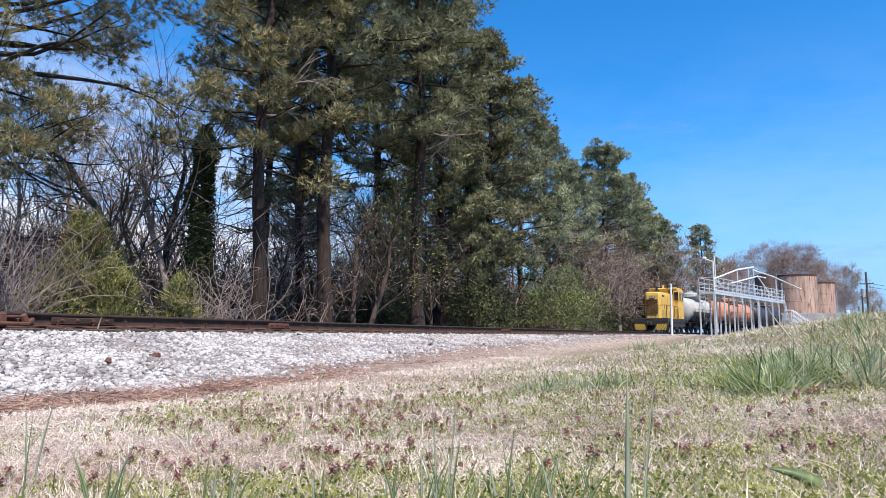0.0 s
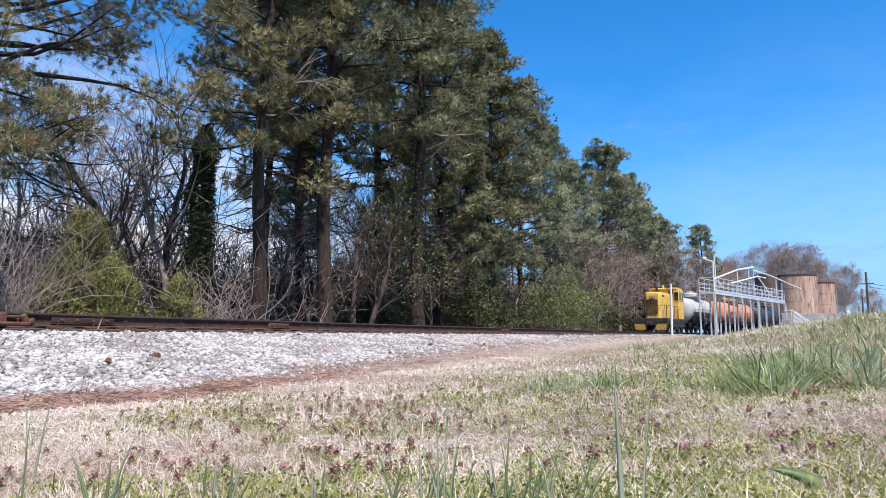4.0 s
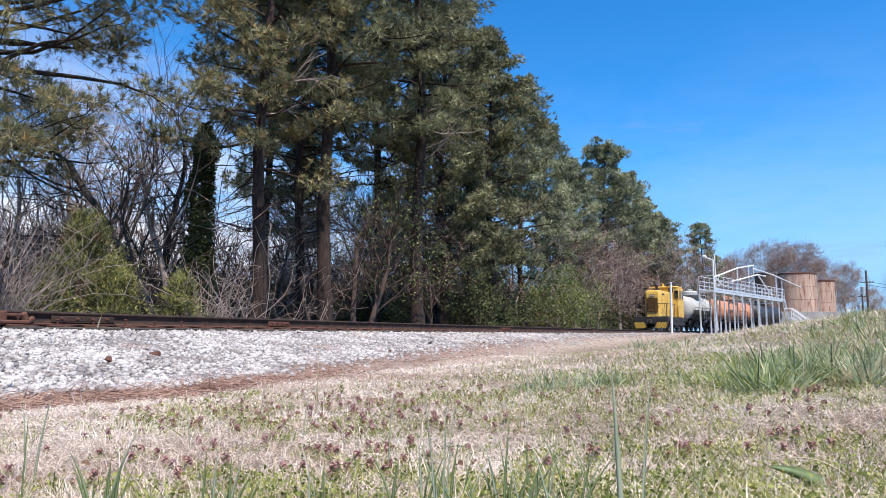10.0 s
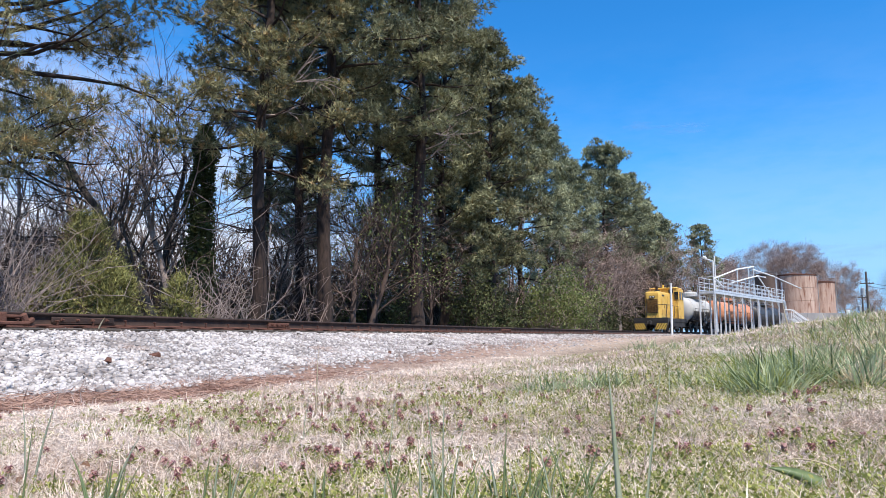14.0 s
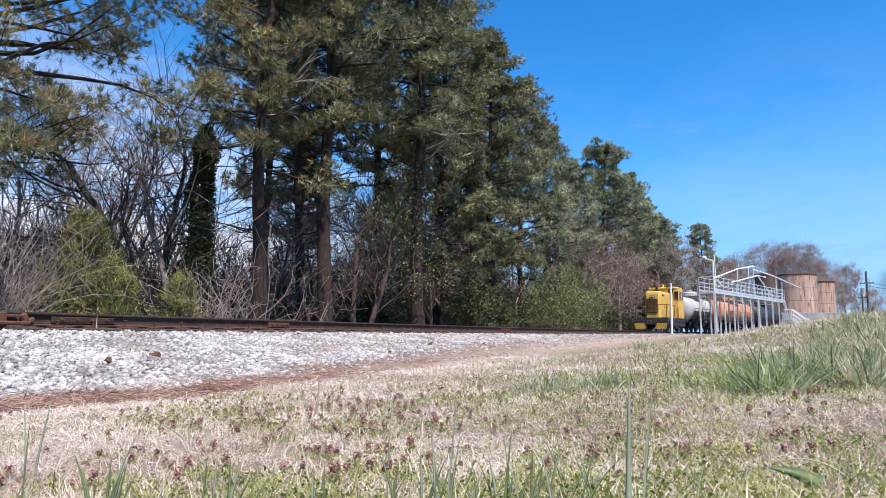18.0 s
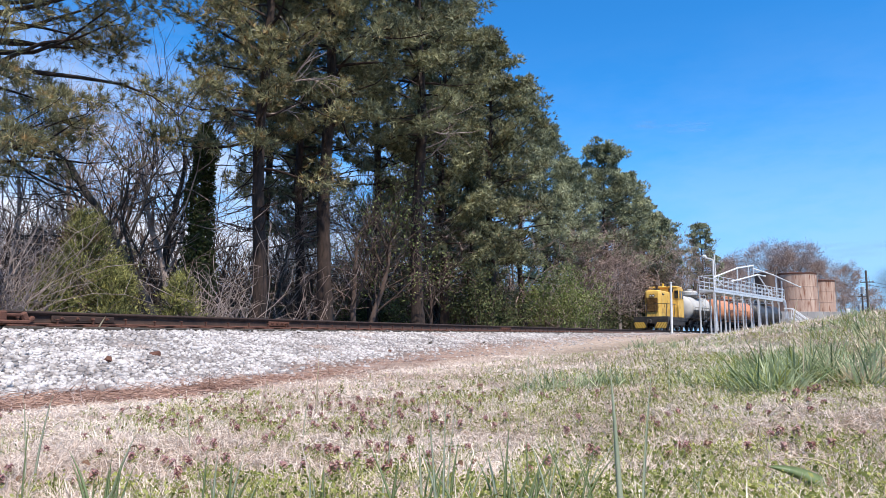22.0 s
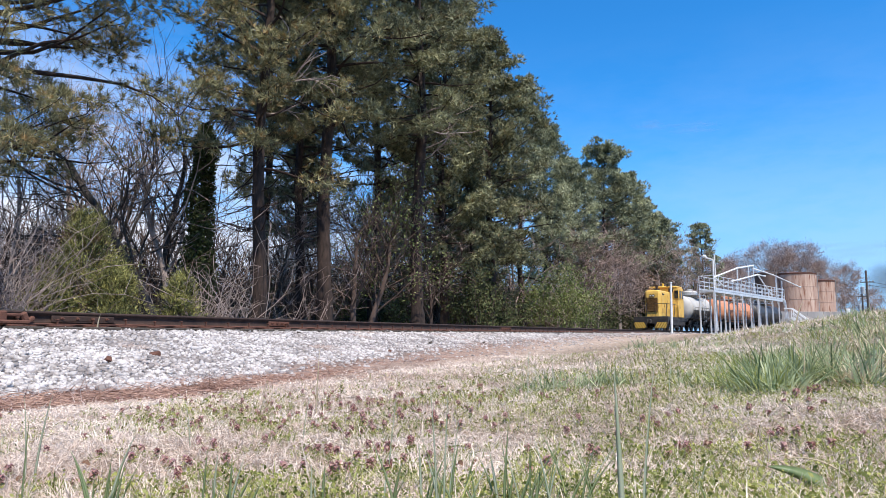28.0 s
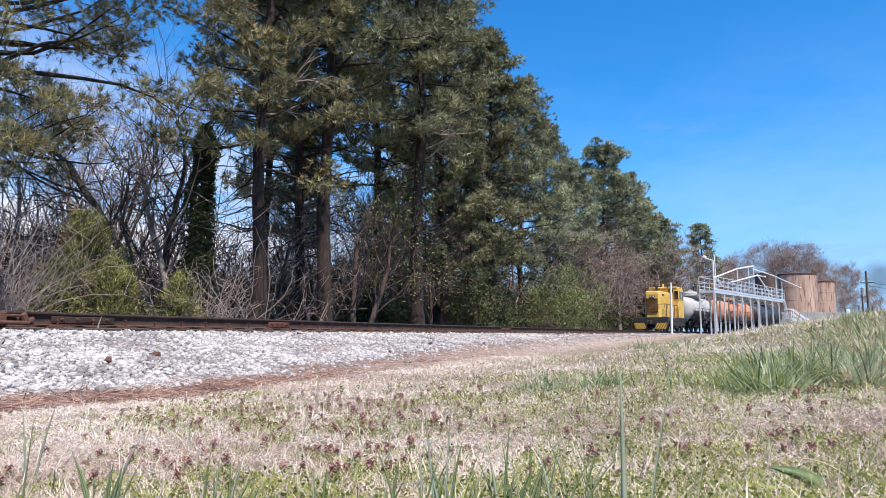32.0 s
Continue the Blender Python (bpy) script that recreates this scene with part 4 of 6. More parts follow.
    tagged(put("undergrowth", array_mesh("undergrowth", V, F), BRUSH_SHADED), "dense fine leafless brown twigs low in the wood", "undergrowth", kind="stuff")
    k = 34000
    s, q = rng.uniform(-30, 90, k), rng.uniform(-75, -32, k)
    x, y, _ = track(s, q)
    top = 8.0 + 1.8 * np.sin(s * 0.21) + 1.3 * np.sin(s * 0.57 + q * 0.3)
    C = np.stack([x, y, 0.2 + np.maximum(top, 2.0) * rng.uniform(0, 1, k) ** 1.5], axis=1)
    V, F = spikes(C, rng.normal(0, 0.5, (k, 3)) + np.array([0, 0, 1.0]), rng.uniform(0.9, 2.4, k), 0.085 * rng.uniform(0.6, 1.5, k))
    tagged(put("far_brush", array_mesh("far_brush", V, F), BRUSH_SHADED), "leafless brown woodland edge far beyond the trees", "brush", kind="stuff")
    # evergreen and leafing understorey seen between the trunks
    n = 26000
    cs, ss = [], []
    for k in range(130):
        s, q = rng.uniform(24, 56), rng.uniform(-22, -11)
        x, y, _ = track(s, q)
        z = gz(float(x), float(y)) + rng.uniform(0.3, 1.0) ** 1.0 * rng.uniform(0.4, 4.2)
        m = n // 130
        cs.append(np.array([float(x), float(y), z]) + rng.normal(0, 1, (m, 3)) * np.array([0.8, 0.8, 0.55]))
    C = np.concatenate(cs)
    C[:, 2] = np.maximum(C[:, 2], 0.25)
    V, F = leaves(C, 0.06 * rng.uniform(0.6, 1.4, len(C)))
    tagged(put("understorey_leaves", array_mesh("understorey_leaves", V, F), LEAF_SHADE), "understorey leaves between trunks, green darkened as if in shade", "foliage", kind="stuff")


# the pines along the wood's edge
NEAR = dict(needle=0.18, width=0.020, per=20, dens=1.25)
MID = dict(needle=0.19, width=0.030, per=13, dens=1.2)
FAR = dict(needle=0.24, width=0.040, per=11)
pine(1, *spot(-272, 18.5), 19.0, 0.20, 0.25, 3.1, "tall pine with dark plated bark and forked limbs", 6800, NEEDLE_POLLEN, pale=5, dead=34, **NEAR)
pine(2, *spot(-174, 21.5), 20.0, 0.25, 0.34, 3.5, "tall straight pine standing close to the track", 7200, dead=40, **NEAR)
pine(3, *spot(-36, 24.5), 21.0, 0.25, 0.31, 2.9, "tall pine with a thick reddish trunk and dense crown", 7200, pale=6, dead=40, **NEAR)
pine(4, *spot(-100, 28.0), 20.0, 0.22, 0.31, 3.8, "tall pine behind the first trees, dense crown", 4600, dead=30, **MID)
pine(5, *spot(70, 32.0), 14.7, 0.21, 0.22, 2.9, "pine with a broad crown hanging over the track bed", 5200, **MID)
pine(6, *spot(0, 30.0), 19.0, 0.22, 0.17, 2.5, "tall dense pine in the middle of the wood's edge", 5600, **MID)
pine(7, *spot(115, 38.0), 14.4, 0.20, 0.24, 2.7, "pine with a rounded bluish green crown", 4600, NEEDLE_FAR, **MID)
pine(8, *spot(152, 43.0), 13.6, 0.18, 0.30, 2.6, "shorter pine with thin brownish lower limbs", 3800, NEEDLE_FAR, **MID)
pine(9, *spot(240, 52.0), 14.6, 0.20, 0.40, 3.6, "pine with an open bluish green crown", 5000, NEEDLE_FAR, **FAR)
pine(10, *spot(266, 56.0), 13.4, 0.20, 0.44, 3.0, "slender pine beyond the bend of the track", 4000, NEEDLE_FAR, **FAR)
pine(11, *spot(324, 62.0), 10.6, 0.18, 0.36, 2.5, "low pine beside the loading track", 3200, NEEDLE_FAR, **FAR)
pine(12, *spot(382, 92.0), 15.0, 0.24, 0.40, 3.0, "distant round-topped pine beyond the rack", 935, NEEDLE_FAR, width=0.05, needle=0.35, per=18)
pine(13, *spot(-212, 26.0), 20.0, 0.21, 0.24, 3.6, "tall pine deeper in the wood", 4200, **NEAR)
pine(14, *spot(-745, 14.5), 15.0, 0.22, 0.24, 4.7, "pine with long dark limbs and yellowish pollen cones", 6500, NEEDLE_POLLEN, dead=4, side=0.15, needle=0.17, width=0.014, per=24, dens=1.05, core=24)
pine(15, *spot(-262, 29.0), 21.0, 0.20, 0.36, 3.6, "tall pine with a high crown", 3600, NEEDLE_POLLEN, **NEAR)
pine(16, *spot(-10, 38.0), 19.0, 0.22, 0.15, 3.8, "dense pine deep in the wood", 2600, **MID)
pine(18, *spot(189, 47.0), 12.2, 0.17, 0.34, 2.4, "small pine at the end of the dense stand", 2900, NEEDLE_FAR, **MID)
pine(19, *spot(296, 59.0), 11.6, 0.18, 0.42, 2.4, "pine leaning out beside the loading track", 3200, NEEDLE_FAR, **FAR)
pine(20, *spot(52, 36.0), 15.5, 0.2, 0.13, 3.0, "dense pine within the stand", 2800, **MID)
ivy_trunk(21, *spot(-359, 20.5), 6.8, 0.14, 1.08, "tree trunk wrapped in dark green ivy")
bare_tree(31, *spot(-402, 18.5), 9.5, 0.17, "leafless tree with dark arching limbs", (-0.42, 0.0), 4, BARK_GREY, forks=(3, 5), haze=700)
bare_tree(32, *spot(-405, 21.0), 10.0, 0.13, "slim leafless tree with pale upper limbs", (-0.12, 0.0), 4, BARK_GREY, haze=500)
bare_tree(33, *spot(-560, 22.0), 9.5, 0.11, "leafless tree with fine pale twigs", (0.1, 0.0), 4, BARK_PALE, forks=(3, 5), haze=900)
bare_tree(34, *spot(-640, 19.0), 7.5, 0.09, "leafless tree with many fine pale twigs", (0.05, 0.0), 4, BARK_PALE, forks=(3, 5), haze=600)
bare_tree(40, *spot(-505, 22.0), 9.0, 0.10, "leafless tree with pinkish brown twigs", (0.08, 0.0), 4, forks=(2, 4), fat=1.4, haze=500)
bare_tree(41, *spot(-392, 20.0), 9.0, 0.11, "leafless tree with pale crooked limbs", (-0.12, 0.0), 4, BARK_PALE, forks=(2, 4), fat=1.4, haze=500)
bare_tree(35, *spot(-130, 22.5), 5.5, 0.11, "leaning understorey tree with dark trunk", (0.12, 0.1), 4, BRUSH_SHADED, haze=300)
bare_tree(36, *spot(-112, 23.5), 6.0, 0.12, "leaning forked tree beside a pine", (0.16, 0.0), 4, BRUSH_SHADED, leafy=LEAF_SPRING, leaf_n=2200, haze=300)
bare_tree(37, *spot(205, 50.0), 9.5, 0.12, "leafless tree with a dense haze of twigs", (0.0, 0.0), 4, forks=(3, 5))
bare_tree(38, *spot(330, 66.0), 9.5, 0.14, "leafless tree with pale spreading branches", (-0.25, 0.0), 4, BARK_PALE, forks=(3, 5))
for k, (b, d, H, lean, m) in enumerate(((326, 57.0, 8.5, -0.35, BARK_PALE), (290, 53.0, 6.5, -0.15, TWIG), (258, 49.0, 6.0, 0.1, BARK_PALE), (345, 60.0, 8.0, 0.0, TWIG), (222, 47.0, 6.5, 0.1, TWIG))):
    bare_tree(190 + k, *spot(b, d), H, 0.11, "leafless tree with pale twigs before the pines", (lean, 0.0), 4, m, forks=(3, 5), fat=1.97, haze=900)
for k, (b, d, H, base) in enumerate(((-212, 27.5, 9.0, 0.40), (-78, 30.0, 7.0, 0.4), (40, 31.0, 8.5, 0.3))):
    pine(30 + k, *spot(b, d), H, 0.09, base, 1.5, "young dark pine in the shade of the taller trees", 1500, dead=6, needle=0.18, width=0.022, per=14)
bare_tree(39, *spot(180, 46.0), 8.0, 0.10, "thin leafless tree at the wood's edge", (0.1, 0.0), 4)
for k, (b, d, H) in enumerate(((452, 116, 16.0), (482, 118, 16.8), (508, 120, 17.0), (532, 118, 16.4), (573, 128, 16.0), (420, 112, 13.0), (594, 132, 14.0), (640, 160, 12.0), (680, 170, 12.0), (376, 95, 10.5), (395, 100, 11.0), (410, 105, 11.0))):
    bare_tree(50 + k, *spot(b, d), H, 0.20, "distant leafless tree with a rounded haze of twigs", (0, 0), 4, forks=(3, 5), wander=0.2, fat=3.6, haze=19000 if k < 7 else 5000)
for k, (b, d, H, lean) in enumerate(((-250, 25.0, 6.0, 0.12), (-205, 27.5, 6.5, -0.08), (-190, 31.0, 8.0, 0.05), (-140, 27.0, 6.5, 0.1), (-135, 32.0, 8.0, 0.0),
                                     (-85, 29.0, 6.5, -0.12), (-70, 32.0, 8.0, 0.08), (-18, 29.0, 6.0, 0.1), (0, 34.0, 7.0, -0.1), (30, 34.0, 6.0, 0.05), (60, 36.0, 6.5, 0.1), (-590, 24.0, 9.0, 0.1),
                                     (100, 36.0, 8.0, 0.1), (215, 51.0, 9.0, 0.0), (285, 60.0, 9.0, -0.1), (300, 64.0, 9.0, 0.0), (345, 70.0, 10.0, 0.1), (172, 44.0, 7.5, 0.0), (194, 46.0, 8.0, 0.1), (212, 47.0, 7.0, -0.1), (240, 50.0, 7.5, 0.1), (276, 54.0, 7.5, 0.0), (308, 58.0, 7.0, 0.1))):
    bare_tree(90 + k, *spot(b, d), H, 0.08 + 0.004 * (k % 5), "slim leafless understorey tree with crooked twigs", (lean, 0.05), 4, BRUSH_SHADED if k % 3 else None, forks=(2, 4), fat=1.0 + d / 30, haze=900)
bush(61, *spot(-528, 14.8), 2.7, 3.1, "bushy olive-green cedar beside the track", CEDAR, 30000, 0.07, "spray", 170, "cedar", True)
bush(71, *spot(-480, 14.9), 1.9, 1.75, "smaller olive-green cedar beside a taller one", CEDAR, 9000, 0.095, "spray", 80, "cedar", True)
bush(62, *spot(-580, 14.3), 1.9, 1.3, "low cedar spreading beside a taller one", CEDAR, 6000, 0.12, "spray", 130, "cedar", True)
bush(63, *spot(-385, 15.6), 1.1, 1.5, "thin yellowish young cedar", CEDAR, 4200, 0.11, "spray", 90, "cedar", True)
bush(64, *spot(-546, 15.5), 0.8, 3.3, "cedar with a browned top", LEAF_DEAD, 3000, 0.08, "spray", 60, "cedar", True)
bush(65, *spot(160, 39.0), 5.6, 3.9, "broad shrub in fresh yellow-green leaf", LEAF_SPRING, 16000, 0.07, "leaf", 170)
bush(66, *spot(138, 38.5), 2.4, 2.8, "thin shrub just coming into leaf", LEAF_SPRING, 1500, 0.06, "leaf", 120)
bush(67, *spot(-655, 13.2), 1.2, 3.4, "pale leafless shrub of arching stems", None, 0, 0.05, "leaf", 90, twig_mat=BARK_PALE)
bush(68, *spot(-632, 13.4), 0.9, 2.4, "pale leafless shrub of arching stems", None, 0, 0.05, "leaf", 40, twig_mat=BARK_PALE)
bush(69, *spot(-345, 16.2), 2.2, 2.2, "tangled pale leafless shrub", None, 0, 0.05, "leaf", 46, twig_mat=BARK_PALE)
for k, (b, d, w, h) in enumerate(((-295, 17.0, 2.0, 3.0), (-215, 19.6, 2.0, 3.0))):
    bush(140 + k, *spot(b, d), w, h, "tangled leafless shrub at the wood's edge", None, 0, 0.05, "leaf", 13, twig_mat=TWIG if k == 1 else BARK_PALE)
for k, (b, d, H) in enumerate(((222, 57.0, 9.0), (248, 60.0, 9.5), (272, 62.0, 9.0), (298, 66.0, 9.0), (322, 70.0, 9.5))):
    bare_tree(160 + k, *spot(b, d), H, 0.10, "leafless tree with a thick haze of brown twigs", (0.03, 0.0), 4, forks=(3, 5), fat=2.6, haze=3500)
for k, (b, d) in enumerate(((236, 62.0), (262, 66.0), (290, 70.0), (318, 74.0))):
    bush(170 + k, *spot(b, d), 6.0, 6.5, "dark evergreen thicket behind the pines", LEAF_DEEP, 4200, 0.14, "leaf", 40, twig_mat=BRUSH_SHADED)
bush(70, *spot(205, 44.0), 2.6, 1.6, "dark low evergreen shrub", LEAF_IVY, 3000, 0.06, "leaf", 60)
for k, (b, d, w, h) in enumerate(((-95, 29.0, 2.6, 2.4), (45, 30.0, 3.0, 3.2), (85, 33.5, 2.6, 2.4), (225, 48.0, 4.0, 3.0), (262, 53.0, 4.0, 2.8))):
    bush(120 + k, *spot(b, d), w, h, "dark evergreen shrub in the shade of the pines", LEAF_DEEP, 4200, 0.06, "leaf", 36, twig_mat=BRUSH_SHADED)
brush_band()

# ---- the loading yard ----
_s, _q = aside(np.array([14.8]), np.array([49.0]))
LOCO_S = float(_s[0])


def rail_pose(d, x=0.0, z=RAIL_TOP):
    """Pose at d metres beyond the locomotive's front, x metres to the lawn side of the track's centre line."""
    px, py, h = track(LOCO_S + d, -0.755 + x)
    return Matrix.Translation((float(px), float(py), z)) @ Euler((0, 0, -float(h))).to_matrix().to_4x4()


ALONG_Y = Euler((-math.pi / 2, 0, 0)).to_matrix().to_4x4()
ALONG_X = Euler((0, math.pi / 2, 0)).to_matrix().to_4x4()


def wheelset(parent, y, r):
    axle = part("wheelset", rod(bm0(), (-0.85, y, r), (0.85, y, r), 0.07, n=8), BLACK, parent)
    for sx in (-1, 1):
        bm = lathe(bm0(), [(r * 0.25, -0.05), (r, -0.05), (r + 0.03, -0.04), (r + 0.03, -0.015), (r, -0.005), (r - 0.01, 0.07), (r - 0.08, 0.07), (r - 0.1, 0.03), (r * 0.3, 0.03), (r * 0.25, 0.09)], 20,
                   Matrix.Translation((sx * 0.755, y, r)) @ (ALONG_X if sx > 0 else Euler((0, -math.pi / 2, 0)).to_matrix().to_4x4()))
        part("wheel", bm, BLACK, axle)
    return axle


def locomotive():
    L = empty("locomotive", rail_pose(0), "small yellow industrial switching locomotive with black frame", "locomotive")
    part("underframe", box(box(box(bm0(), (0, 3.4, 0.83), (2.4, 6.4, 0.26), 0.02), (0, 3.4, 0.6), (1.5, 5.6, 0.3)), (1.08, 3.6, 0.55), (0.18, 4.6, 0.36), 0.02), BLACK, L)
    part("end_beam", box(bm0(), (0, 0.12, 0.72), (2.45, 0.2, 0.52), 0.02), BLACK, L)
    for sx in (-1, 1):
        guard = part("pilot", box(bm0(), (sx * 0.74, 0.0, 0.36), (0.92, 0.06, 0.44), 0.01), BLACK, L, "black pilot plate with slanting yellow stripes")
        for k in range(5):
            c = sx * (0.40 + 0.18 * k)
            bm = bm0()
            w, sl = 0.05, 0.13
            quad = [(c - w - sx * sl, -0.036, 0.15), (c + w - sx * sl, -0.036, 0.15), (c + w + sx * sl, -0.036, 0.57), (c - w + sx * sl, -0.036, 0.57)]
            lim = (0.29, 1.19)
            quad = [(sx * min(max(sx * p[0], lim[0]), lim[1]), p[1], p[2]) for p in quad]
            front = [bm.verts.new(p) for p in quad]
            back = [bm.verts.new((p[0], -0.031, p[2])) for p in quad]
            bm.faces.new(front)
            bm.faces.new(back[::-1])
            for i in range(4):
                bm.faces.new((front[i], back[i], back[(i + 1) % 4], front[(i + 1) % 4]))
            part("stripe", bm, YELLOW_STRIPE, guard)
        step = part("step", box(box(bm0(), (sx * 1.12, 0.35, 0.32), (0.25, 0.3, 0.03)), (sx * 1.12, 0.35, 0.6), (0.25, 0.3, 0.03)), BLACK, L)
    bm = box(bm0(), (0, -0.2, 0.62), (0.24, 0.46, 0.24), 0.03)
    box(bm, (0.1, -0.5, 0.62), (0.14, 0.26, 0.3), 0.04)
    box(bm, (-0.12, -0.42, 0.62), (0.1, 0.2, 0.26), 0.03)
    part("coupler", bm, BLACK, L, "rusty knuckle coupler")
    # the engine hood with chamfered front corners and a rounded roof
    hw, y0, y1 = 0.58, 0.72, 4.0
    outline = [(-hw, y1), (-hw, y0 + 0.16), (-hw + 0.16, y0), (hw - 0.16, y0), (hw, y0 + 0.16), (hw, y1)]
    bm = bm0()
    rows = []
    for z, sc in ((0.96, 1.0), (2.66, 1.0), (2.82, 0.95), (2.90, 0.82)):
        rows.append([bm.verts.new((x * sc, y if y > y1 - 0.01 else y + (1 - sc) * 0.6, z)) for x, y in outline])
    for a, b in zip(rows, rows[1:]):
        for i in range(6):
            bm.faces.new((a[i], a[(i + 1) % 6], b[(i + 1) % 6], b[i]))
    bm.faces.new(rows[0][::-1])
    bm.faces.new(rows[-1])
    hood = part("hood", bm, YELLOW, L, "yellow engine hood")
    grille = part("radiator_grille", box(bm0(), (-0.02, y0 - 0.02, 1.85), (0.78, 0.05, 1.0), 0.01), BLACK, hood, "rust-brown radiator grille")
    for k in range(14):
        part("slat", box(bm0(), (0, y0 - 0.055, 1.40 + k * 0.069), (0.74, 0.03, 0.04), 0, Euler((0.5, 0, 0)).to_matrix()), GRILLE, grille)
    for sx in (-0.1, 0.1):
        lamp = part("headlight", rod(rod(bm0(), (sx, y0 + 0.05, 2.50), (sx, y0 - 0.10, 2.50), 0.085, n=14), (sx, y0 - 0.10, 2.50), (sx, y0 - 0.12, 2.50), 0.092, n=14), BLACK, hood, "twin headlight")
        part("lens", rod(bm0(), (sx, y0 - 0.115, 2.50), (sx, y0 - 0.128, 2.50), 0.065, n=14), LENS_MAT, lamp)
    for y, z, w, h in ((1.1, 2.98, 0.3, 0.22),):
        part("roof_hatch", box(bm0(), (0.25, y, 2.92), (0.36, 0.4, 0.12), 0.02), BLACK, hood)
    for k, (y, w) in enumerate(((1.35, 0.8), (2.25, 0.8), (3.15, 0.8))):
        d = part("side_door", box(bm0(), (hw + 0.012, y, 1.8), (0.025, w, 1.5), 0.006), YELLOW, hood)
        part("handle", rod(bm0(), (hw + 0.03, y + 0.3, 1.7), (hw + 0.03, y + 0.3, 1.95), 0.015, n=6), BLACK, d)
        for j in range(5):
            part("louvre", box(bm0(), (hw + 0.03, y, 1.3 + j * 0.07), (0.02, w * 0.7, 0.03)), YELLOW, d)
        o = part("side_door", box(bm0(), (-hw - 0.012, y, 1.8), (0.025, w, 1.5), 0.006), YELLOW, hood)
    part("side_vent", box(bm0(), (hw + 0.015, 1.5, 2.62), (0.04, 0.55, 0.12), 0.01), GLASS_DARK, hood, "dark opening under the roof")
    part("exhaust", rod(rod(bm0(), (0.1, 1.7, 2.86), (0.1, 1.7, 3.3), 0.09, n=10), (0.1, 1.7, 3.26), (0.1, 1.7, 3.3), 0.12, n=10), RUST, hood)
    part("bell", lathe(bm0(), [(0.02, 0.2), (0.06, 0.18), (0.08, 0.08), (0.13, 0.0)], 12, Matrix.Translation((-0.25, 1.05, 2.9))), GRILLE, hood)
    cab = part("cab", box(box(bm0(), (0, 4.85, 2.1), (2.3, 1.7, 2.28), 0.05), (0, 4.85, 3.30), (2.15, 1.85, 0.14), 0.06), YELLOW, L, "yellow cab with rounded roof")
    for x, y, sx, sy in ((0.99, 3.965, 0.28, 0.03), (-0.99, 3.965, 0.28, 0.03), (1.155, 4.45, 0.03, 0.5), (1.155, 5.2, 0.03, 0.5), (-1.155, 4.7, 0.03, 0.55)):
        f = part("window_frame", box(bm0(), (x, y, 2.72), (sx + 0.06 * (sx > 0.1), sy + 0.06 * (sy > 0.1), 0.72), 0.01), YELLOW, cab)
        part("pane", box(bm0(), (x + (0.012 if sx < 0.1 and x > 0 else -0.012 if sx < 0.1 else 0), y - (0.012 if sy < 0.1 else 0), 2.72), (sx, sy, 0.6)), GLASS_DARK, f)
    for x, w in ((-0.40, 0.34), (0.60, 0.34)):
        f = part("window_frame", box(bm0(), (x, 3.985, 3.06), (w + 0.06, 0.03, 0.34), 0.01), YELLOW, cab)
        part("pane", box(bm0(), (x, 3.968, 3.06), (w, 0.03, 0.27)), GLASS_DARK, f)
    part("beacon", lathe(bm0(), [(0.09, 0), (0.09, 0.06), (0.075, 0.07), (0.07, 0.2), (0.03, 0.26)], 12, Matrix.Translation((-0.05, 4.3, 3.36))), YELLOW_STRIPE, cab, "amber roof beacon")
    for x in (-0.7, 0.35):
        part("roof_rail", rod(rod(rod(bm0(), (x - 0.22, 4.1, 3.36), (x - 0.22, 4.1, 3.5), 0.02, n=6), (x + 0.22, 4.1, 3.36), (x + 0.22, 4.1, 3.5), 0.02, n=6), (x - 0.22, 4.1, 3.5), (x + 0.22, 4.1, 3.5), 0.02, n=6), BLACK, cab)
    part("cab_door", box(bm0(), (0.9, 3.962, 1.65), (0.42, 0.03, 1.3), 0.01), YELLOW, cab)
    part("roof_vent", box(bm0(), (-0.3, 4.9, 3.42), (0.5, 0.7, 0.14), 0.03), BLACK, cab)
    part("horn", rod(bm0(), (0.4, 4.2, 3.45), (0.4, 3.85, 3.45), 0.04, 0.09, n=10), BLACK, cab)
    rails = (((-1.1, 0.2), (-1.1, 3.9)), ((1.1, 0.2), (1.1, 3.9)), ((-1.1, 0.15), (-0.3, 0.15)), ((0.3, 0.15), (1.1, 0.15)))
    for (xa, ya), (xb, yb) in rails:
        bm = rod(bm0(), (xa, ya, 1.9), (xb, yb, 1.9), 0.02, n=6)
        n = 4 if abs(yb - ya) > 1 else 2
        for k in range(n):
            f = k / (n - 1)
            rod(bm, (xa + (xb - xa) * f, ya + (yb - ya) * f, 0.95), (xa + (xb - xa) * f, ya + (yb - ya) * f, 1.9), 0.018, n=6)
        part("handrail", bm, BLACK, L)
    bm = bm0()
    for sx in (-1, 1):
        rod(bm, (sx * 0.5, 0.5, 1.65), (0, 0.3, 1.0), 0.012, n=5)
    part("safety_chain", bm, BLACK, L)
    for y in (1.6, 4.8):
        wheelset(L, y, 0.42)
    for sx in (-1, 1):
        part("axle_box", box(box(bm0(), (sx * 1.02, 1.6, 0.45), (0.2, 0.5, 0.4), 0.03), (sx * 1.02, 4.8, 0.45), (0.2, 0.5, 0.4), 0.03), BLACK, L)
        part("toolbox", box(bm0(), (sx * 0.95, 3.2, 0.42), (0.36, 1.1, 0.42), 0.03), BLACK, L)


